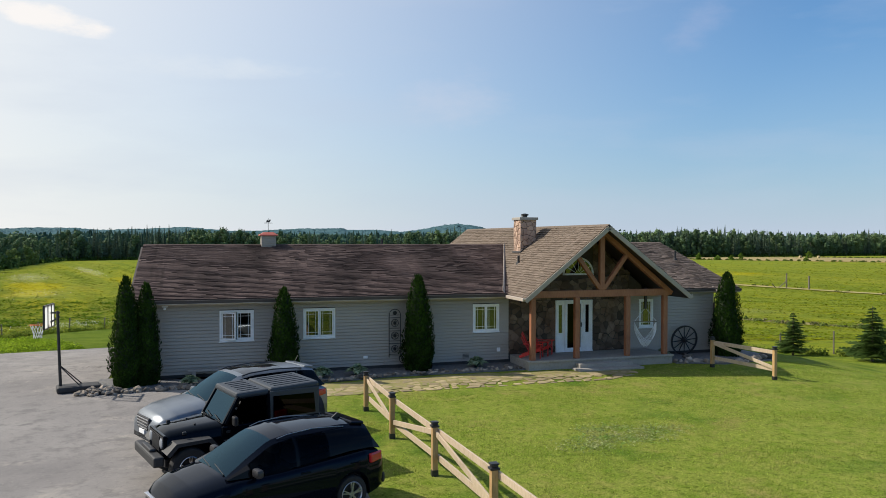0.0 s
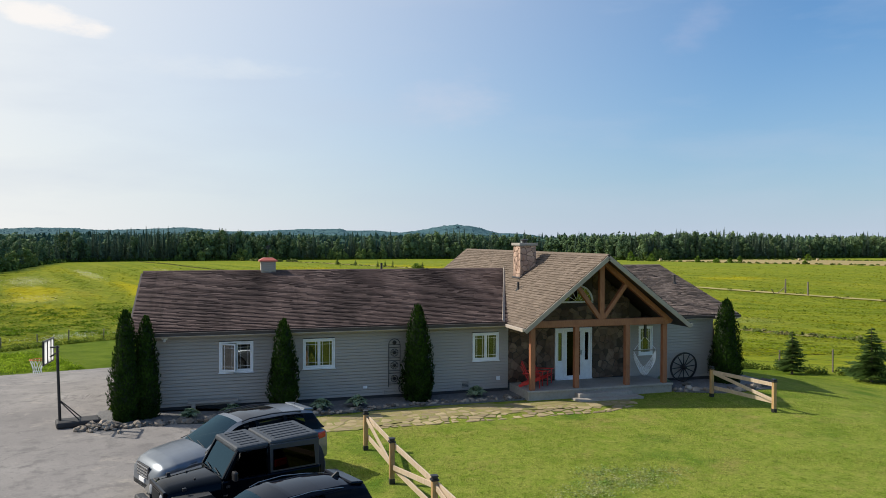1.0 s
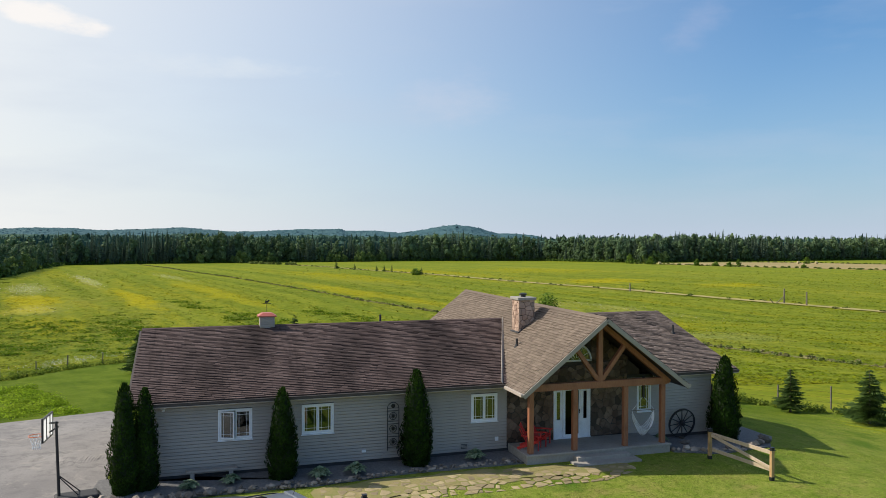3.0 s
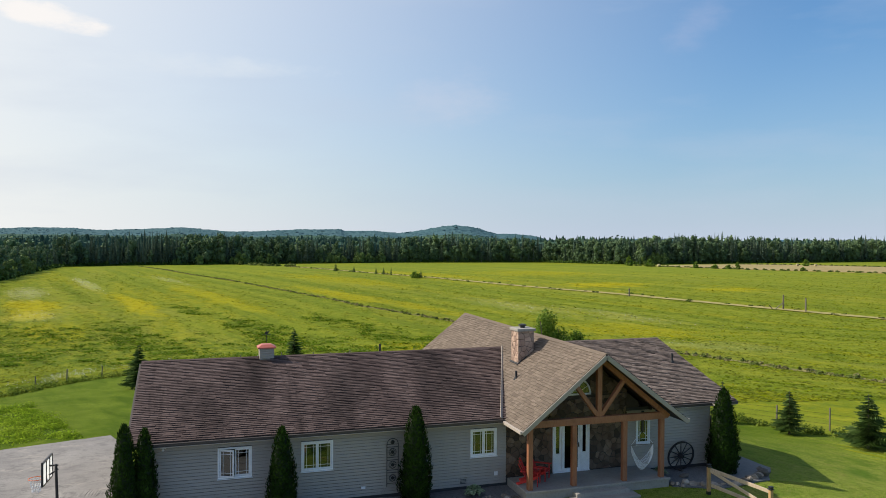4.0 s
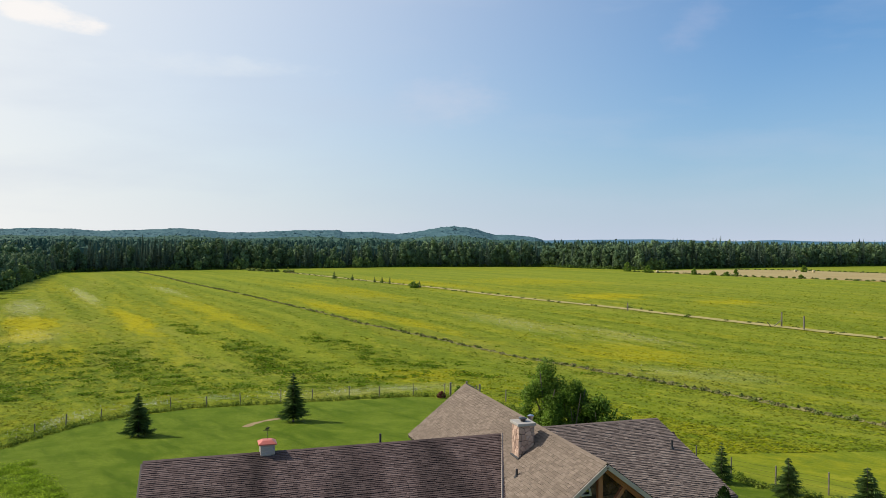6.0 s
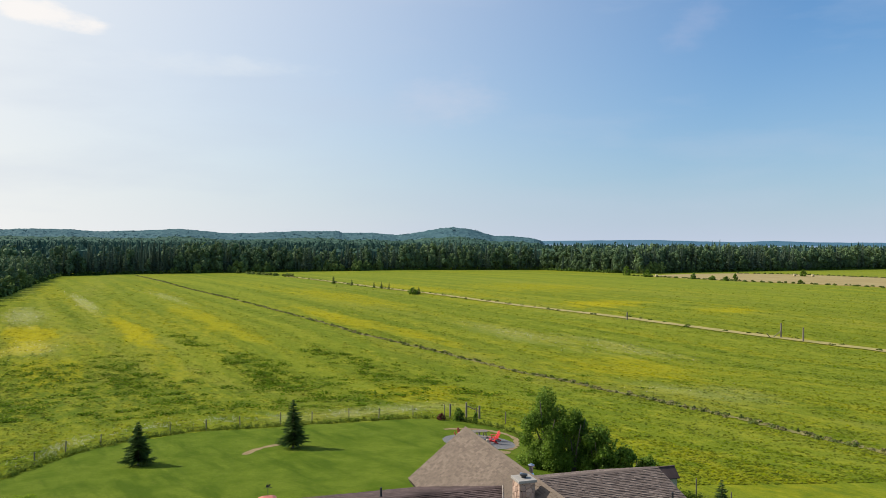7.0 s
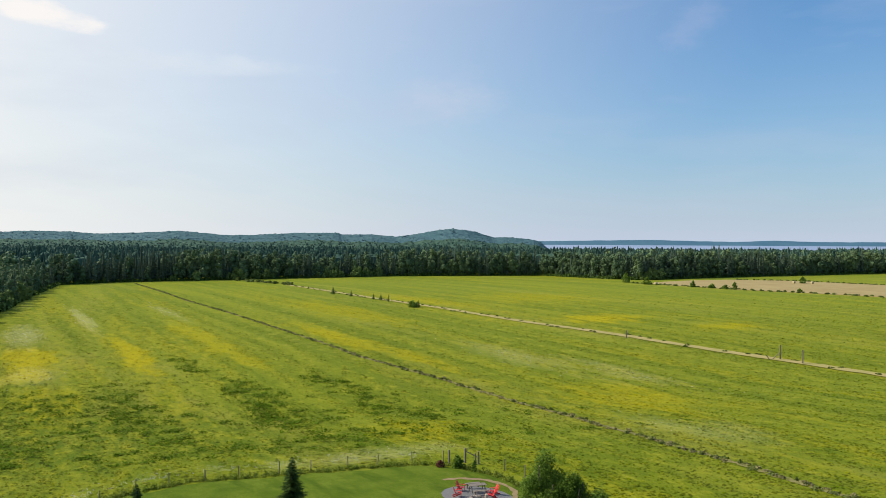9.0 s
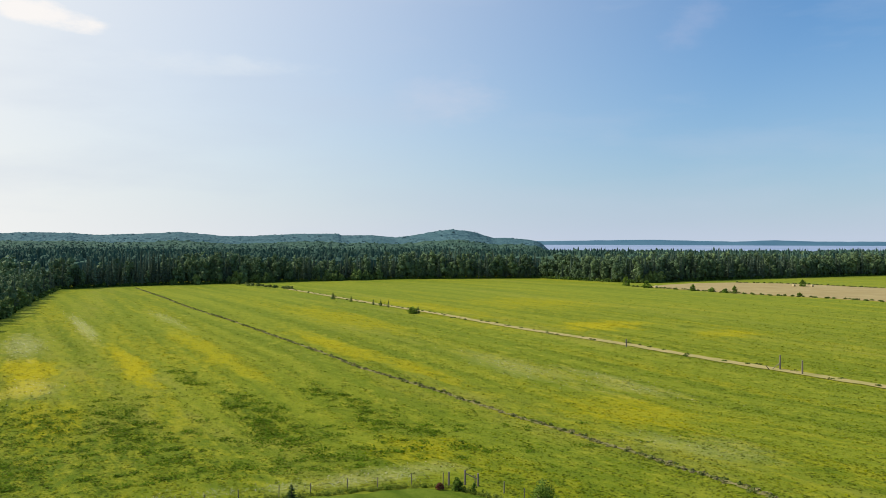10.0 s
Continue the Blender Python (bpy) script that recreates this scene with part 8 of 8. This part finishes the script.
# ---- flagstone walk ----
walkway = thing("flagstone_walk", (8, 25, 0.06), "worn tan flagstone walk with grass in the joints", "path", kind="structure")
M_WALKSOIL = rough_mat("sandy_joint", (0.31, 0.24, 0.105), (0.19, 0.205, 0.045), 1.1, 0.95, fine=12, bump=0.5, dist=0.03)
drape("walk_bed", [(3.3, 24.0), (5.0, 24.2), (6.6, 24.4), (8.0, 24.9), (12.0, 24.9), (15.0, 25.0), (15.2, 25.6), (11.3, 26.3), (7.6, 26.45), (5.4, 26.3), (3.4, 26.1)], 0.066, M_WALKSOIL, "sandy soil and thin grass under the flagstones", "path", cell=0.5, ragged=0.13)
wr = random.Random(9)
for reg in ([(3.4, 24.0), (7.6, 24.0), (8.0, 26.2), (3.6, 26.0)], [(7.6, 24.0), (13.4, 24.0), (15.2, 24.8), (15.2, 25.6), (12.5, 25.6), (11.4, 26.2), (8.0, 26.2)]):
    for poly in cells(reg, 0.4, wr, 0.45):
        if wr.random() < 0.86 - 0.2 * (abs(sum(p[1] for p in poly) / len(poly) - 25.0) > 0.7):
            stone_piece("flagstone", poly, lambda u, v, d: (u, v, land(u, v) + 0.055 + d), wr.uniform(0.012, 0.022), wr.uniform(0.02, 0.065), M_FLAG, walkway)


# ---- porch things ----
def adirondack(at, rz, label, group):
    """Slatted garden chair; faces its own -y."""
    ch = thing("adirondack_chair", at, label, "chair", group, rz=rz)
    m = pose(*at, 0, 0, rz)

    def put(name, bm):
        bm.transform(m)
        part(name, bm, M_RED, ch)

    for s in (-1, 1):
        put("leg", beam((s * 0.27, -0.3, 0.0), (s * 0.27, -0.3, 0.55), 0.08, 0.03, 0.006))
        put("rear_leg", beam((s * 0.25, -0.3, 0.36), (s * 0.25, 0.52, 0.03), 0.03, 0.11, 0.006))
        put("arm", beam((s * 0.32, -0.38, 0.57), (s * 0.3, 0.36, 0.55), 0.13, 0.03, 0.01))
    for k in range(5):
        y = -0.32 + k * 0.105
        put("seat_slat", box((-0.25, y - 0.045, 0.37 - k * 0.035), (0.25, y + 0.045, 0.395 - k * 0.035), 0.006))
    for k in range(5):
        x = -0.22 + k * 0.11
        h = 0.98 - 0.06 * abs(k - 2) ** 1.5
        put("back_slat", beam((x * 0.85, 0.13, 0.2), (x * 1.12, 0.46, h), 0.1, 0.025, 0.006))
    put("back_brace", beam((-0.3, 0.33, 0.53), (0.3, 0.33, 0.53), 0.03, 0.06, 0.006))
    return ch


CHAIR = "red resin adirondack chair on the porch"
adirondack((12.0, 27.35, 0.405), 55, CHAIR, "porch chairs")
adirondack((12.6, 27.85, 0.405), 48, CHAIR, "porch chairs")

# hanging net chair
hc = thing("hammock_chair", (16.6, 27.25, 0.95), "white net hammock chair hanging from the porch beam", "hammock chair")
HCX, HCY = 16.66, 26.95
part("strap", box((HCX - 0.05, HCY - 0.06, 2.2), (HCX + 0.05, HCY + 0.02, 3.05), 0.01), M_BLACK, hc, "black hanging strap")
part("spreader", tube([(HCX - 0.52, HCY, 1.7), (HCX + 0.52, HCY, 1.68)], 0.018, 8), M_GREYPOST, hc)
for s in (-1, 1):
    part("rope", tube([(HCX, HCY, 2.25), (HCX + s * 0.5, HCY, 1.7)], 0.01, 6), M_WHITE, hc)
bm = bmesh.new()


def sling(u, v):
    sag = 1.0 * (1 - (abs(u) ** 2.2)) ** 0.7
    return (HCX + 0.5 * u * (1 - 0.25 * (1 - abs(u))), HCY + (v - 0.5) * 0.55 * (1 - u * u) ** 0.5, 1.68 - sag * (0.72 + 0.28 * (1 - abs(2 * v - 1)) ) )


for k in range(15):
    v = k / 14
    add_tube(bm, [sling(u, v) for u in np.linspace(-1, 1, 15)], 0.007, 4, False)
for u in np.linspace(-0.95, 0.95, 27):
    add_tube(bm, [sling(float(u), v) for v in np.linspace(0, 1, 8)], 0.007, 4, False)
part("net", bm, M_WHITE, hc, "white cotton net seat")

# wagon wheel
ww = thing("wagon_wheel", (20.0, 28.15, 0.1), "old black wooden wagon wheel leaning on the siding", "wheel")
WM = pose(19.3, 28.14, 0.7, 8, 0, 0)
bm = bmesh.new()
ring = [(0.61 * math.cos(a), 0, 0.61 * math.sin(a)) for a in np.linspace(0, 2 * math.pi, 37)]
for p, q in zip(ring, ring[1:]):
    add_beam(bm, p, q, 0.05, 0.075, 0, (0, 1, 0))
bm.transform(WM)
part("rim", bm, M_BLACK, ww)
for k in range(12):
    a = 2 * math.pi * k / 12 + 0.1
    bm = tube([(0.1 * math.cos(a), 0, 0.1 * math.sin(a)), (0.59 * math.cos(a), 0, 0.59 * math.sin(a))], [0.026, 0.018], 7)
    bm.transform(WM)
    part("spoke", bm, M_BLACK, ww)
bm = bmesh.new()
lathe(bm, [(-0.16, 0.01), (-0.16, 0.06), (-0.1, 0.09), (0.06, 0.12), (0.1, 0.1)], 14)
bm.transform(WM)
part("hub", bm, M_BLACK, ww)

# trellis on the wall
tr = thing("trellis", (6.85, WY - 0.05, 0.3), "black iron arched trellis with sunburst medallions on the wall", "trellis")
TX, TZ0, TZ1, TW = 6.72, 0.5, 2.1, 0.22
for s in (-1, 1):
    part("upright", tube([(TX + s * TW, WY - 0.06, TZ0), (TX + s * TW, WY - 0.06, TZ1)], 0.014, 6), M_BLACK, tr)
part("arch", tube([(TX + TW * math.cos(a), WY - 0.06, TZ1 + TW * math.sin(a)) for a in np.linspace(0, math.pi, 11)], 0.014, 6), M_BLACK, tr)
for z in (0.62, 1.02, 1.12, 1.5, 1.6, 2.0, 2.1):
    part("crossbar", tube([(TX - TW, WY - 0.06, z), (TX + TW, WY - 0.06, z)], 0.01, 6), M_BLACK, tr)
for z, r in ((0.82, 0.13), (1.32, 0.14), (1.8, 0.14), (2.18, 0.07)):
    bm = bmesh.new()
    add_tube(bm, [(TX + r * math.cos(a), WY - 0.06, z + r * math.sin(a)) for a in np.linspace(0, 2 * math.pi, 17)], 0.012, 5, False)
    for k in range(10):
        a = 2 * math.pi * k / 10
        add_tube(bm, [(TX, WY - 0.06, z), (TX + r * math.cos(a), WY - 0.06, z + r * math.sin(a))], 0.008, 4, False)
    lathe(bm, [(WY - 0.08, 0.01), (WY - 0.075, 0.06), (WY - 0.05, 0.06)], 12, 0.0, (TX, z))
    part("medallion", bm, M_BLACK, tr)

# small fittings on the wall
for x, z, w, h, lab in ((5.6, 0.55, 0.16, 0.1, "white outdoor socket cover on the siding"), (10.93, 0.62, 0.14, 0.16, "white meter box on the siding"), (6.35, 0.32, 0.12, 0.14, "grey hose bib cover on the siding")):
    t = thing("wall_box", (x, WY - 0.04, z), lab, "wall fitting", "wall fittings")
    part("cover", box((x - w / 2, WY - 0.075, z - h / 2), (x + w / 2, WY - 0.02, z + h / 2), 0.012), M_WHITE if "white" in lab else M_SIDING, t)
t = thing("wall_vent", (9.62, WY - 0.04, 0.4), "grey louvred foundation vent near the ground", "vent")
part("frame", box((9.4, WY - 0.05, 0.3), (9.72, WY - 0.02, 0.55), 0.01), M_SIDING, t)
for k in range(4):
    part("louvre", box((9.43, WY - 0.06, 0.335 + k * 0.05), (9.69, WY - 0.05, 0.355 + k * 0.05)), M_BLACK, t)
tap = thing("garden_tap", (7.05, 28.1, 0.1), "wooden post with a coiled hose beside the trellis", "hose post")
part("post", box((7.1, 28.05, 0.08), (7.2, 28.15, 0.95), 0.01), M_GREYPOST, tap)
bm = bmesh.new()
for q in range(3):
    add_tube(bm, [(6.95 + 0.13 * math.cos(a), 28.0 + q * 0.03, 0.5 + 0.17 * math.sin(a)) for a in np.linspace(0, 2 * math.pi, 17)], 0.014, 5, False)
part("hose", bm, M_BLACK, tap)
bench = thing("garden_bench", (0.15, 28.1, 0.1), "low grey plank bench against the house wall", "bench")
part("seat", box((-0.7, 28.0, 0.36), (1.0, 28.28, 0.43), 0.008), M_SIDING, bench)
for x in (-0.5, 0.8):
    part("leg", box((x - 0.07, 28.02, 0.08), (x + 0.07, 28.26, 0.36), 0.006), M_SIDING, bench)
for x, y in ((-1.45, 28.3),):
    fl = thing("flood_light", (x, y, 2.62), "small white twin lamp under the eave", "lamp")
    part("lamp_body", box((x - 0.1, y - 0.12, 2.6), (x + 0.1, y + 0.02, 2.66), 0.02), M_WHITE, fl)
    part("lamp_head", tube([(x, y - 0.1, 2.6), (x, y - 0.16, 2.55)], [0.03, 0.05], 10), M_WHITE, fl)

# ---- back patio ----
def on(x, y, up=0.08):
    return (x, y, land(x, y) + up)


for x, y, rz in ((24.9, 73.0, 45), (23.9, 70.9, 75), (27.2, 70.3, -100), (28.0, 71.6, -80)):
    adirondack(on(x, y), rz, "red resin adirondack chair on the gravel patio", "patio chairs")
tb = thing("picnic_table", on(26.5, 72.4), "weathered grey timber picnic table on the gravel patio", "table")
pz = land(26.5, 72.4) + 0.08
for k in range(5):
    part("tabletop_plank", box((25.6, 72.08 + k * 0.15, pz + 0.72), (27.4, 72.22 + k * 0.15, pz + 0.76), 0.005), M_GREYPOST, tb)
for x in (25.8, 27.2):
    for s in (-1, 1):
        part("leg", beam((x, 72.45 + s * 0.55, pz), (x, 72.45 + s * 0.2, pz + 0.72), 0.09, 0.05, 0.006), M_GREYPOST, tb)
for y in (71.4, 73.9):
    bn = thing("patio_bench", on(26.5, y), "weathered timber bench beside the picnic table", "bench", "patio benches")
    part("seat", box((25.7, y - 0.16, pz + 0.42), (27.3, y + 0.16, pz + 0.47), 0.008), M_GREYPOST, bn)
    for x in (25.9, 27.1):
        part("leg", box((x - 0.05, y - 0.13, pz), (x + 0.05, y + 0.13, pz + 0.42), 0.006), M_GREYPOST, bn)
fp = thing("fire_pit", on(25.6, 70.0), "round grey stone fire pit on the patio", "fire pit")
for k in range(14):
    a = 2 * math.pi * k / 14
    rock(fp, 25.6 + 0.6 * math.cos(a), 70.0 + 0.6 * math.sin(a), land(25.6, 70.0) + 0.08, 0.17, rrng)
st = thing("log_stool", on(26.5, 69.9), "pale upright log stool on the patio", "stool")
part("log", tube([on(26.5, 69.9), on(26.5, 69.9, 0.55)], [0.16, 0.15], 12), M_RAIL, st)
br = thing("red_shrub", on(26.0, 83.3), "small dark red shrub by the fence", "shrub")
rr = np.random.default_rng(5)
d = rr.normal(0, 1, (260, 3))
d /= np.linalg.norm(d, axis=1)[:, None]
d[:, 2] = np.abs(d[:, 2])
v, f = leaf_quads(rr, np.array(on(26.0, 83.3)) + d * np.array([0.5, 0.5, 0.7]), d, 0.07, 1.3)
part_data("crown", v.tolist(), f.tolist(), leaf_mat("red_leaf", (0.09, 0.02, 0.015), (0.14, 0.05, 0.03), 2), br)

# little shed behind the house
sx, sy = 33.1, 49.9
sz = land(sx, sy)
sh = thing("garden_shed", (sx, sy, sz), "tiny pale shed with a dark shingled gable roof", "shed")
part("wall", box((sx - 0.5, sy - 0.55, sz), (sx + 0.7, sy + 0.55, sz + 1.9), 0.01), M_TRIM, sh)
part("gable", prism([(sy - 0.55, sz + 1.9), (sy + 0.55, sz + 1.9), (sy, sz + 2.42)], sx - 0.5, sx + 0.7, "x"), M_WHITE, sh)
for s in (-1, 1):
    part("roof", prism([(sy + s * 0.75, sz + 1.76), (sy + s * 0.75, sz + 1.82), (sy, sz + 2.54), (sy, sz + 2.47)], sx - 0.62, sx + 0.82, "x"), M_SHING_MAIN, sh)
part("ridge_cap", beam((sx - 0.63, sy, sz + 2.53), (sx + 0.83, sy, sz + 2.53), 0.14, 0.03, 0.006), M_SHING_MAIN, sh)

# ---- stone cladding, piece by piece ----
srng = random.Random(5)
cladding = thing("stone_cladding", (14.1, WY, 0.4), "irregular brown fieldstone cladding around the front door", "cladding", kind="structure")
regions = [
    [(11.36, 0.41), (13.4, 0.41), (13.4, 2.5), (11.36, 2.5)],
    [(15.06, 0.41), (16.8, 0.41), (16.8, 2.5), (15.06, 2.5)],
    [(11.36, 2.5), (16.8, 2.5), (16.8, 3.5), (11.9, 3.2), (11.36, 2.78)],
    [(11.95, 3.2), (13.74, 3.5), (13.74, 4.68)],
    [(15.1, 3.5), (16.95, 3.5), (15.1, 4.95)],
]
for reg in regions:
    for poly in cells(reg, 0.27, srng, 0.5):
        stone_piece("stone", poly, lambda u, v, d: (u, WY + 0.028 - d, v), srng.uniform(0.03, 0.05), 0.002, M_STONE, cladding)
part("backing", box((11.36, WY + 0.0, 0.4), (13.4, WY + 0.028, 2.8)), M_MORTAR, cladding)
part("backing", box((15.06, WY + 0.0, 0.4), (16.8, WY + 0.028, 2.8)), M_MORTAR, cladding)
for face, (u0, u1) in enumerate(((CX0, CX1), (CY0, CY1), (CX0, CX1), (CY0, CY1))):
    reg = [(u0, CZ0), (u1, CZ0), (u1, CZ1), (u0, CZ1)]
    puts = (lambda u, v, d: (u, CY0 + 0.03 - d, v), lambda u, v, d: (CX0 + 0.03 - d, u, v), lambda u, v, d: (u, CY1 - 0.03 + d, v), lambda u, v, d: (CX1 - 0.03 + d, u, v))
    for poly in cells(reg, 0.24, srng):
        stone_piece("stone", poly, puts[face], srng.uniform(0.03, 0.05), 0.009, M_CHIMSTONE, chim)
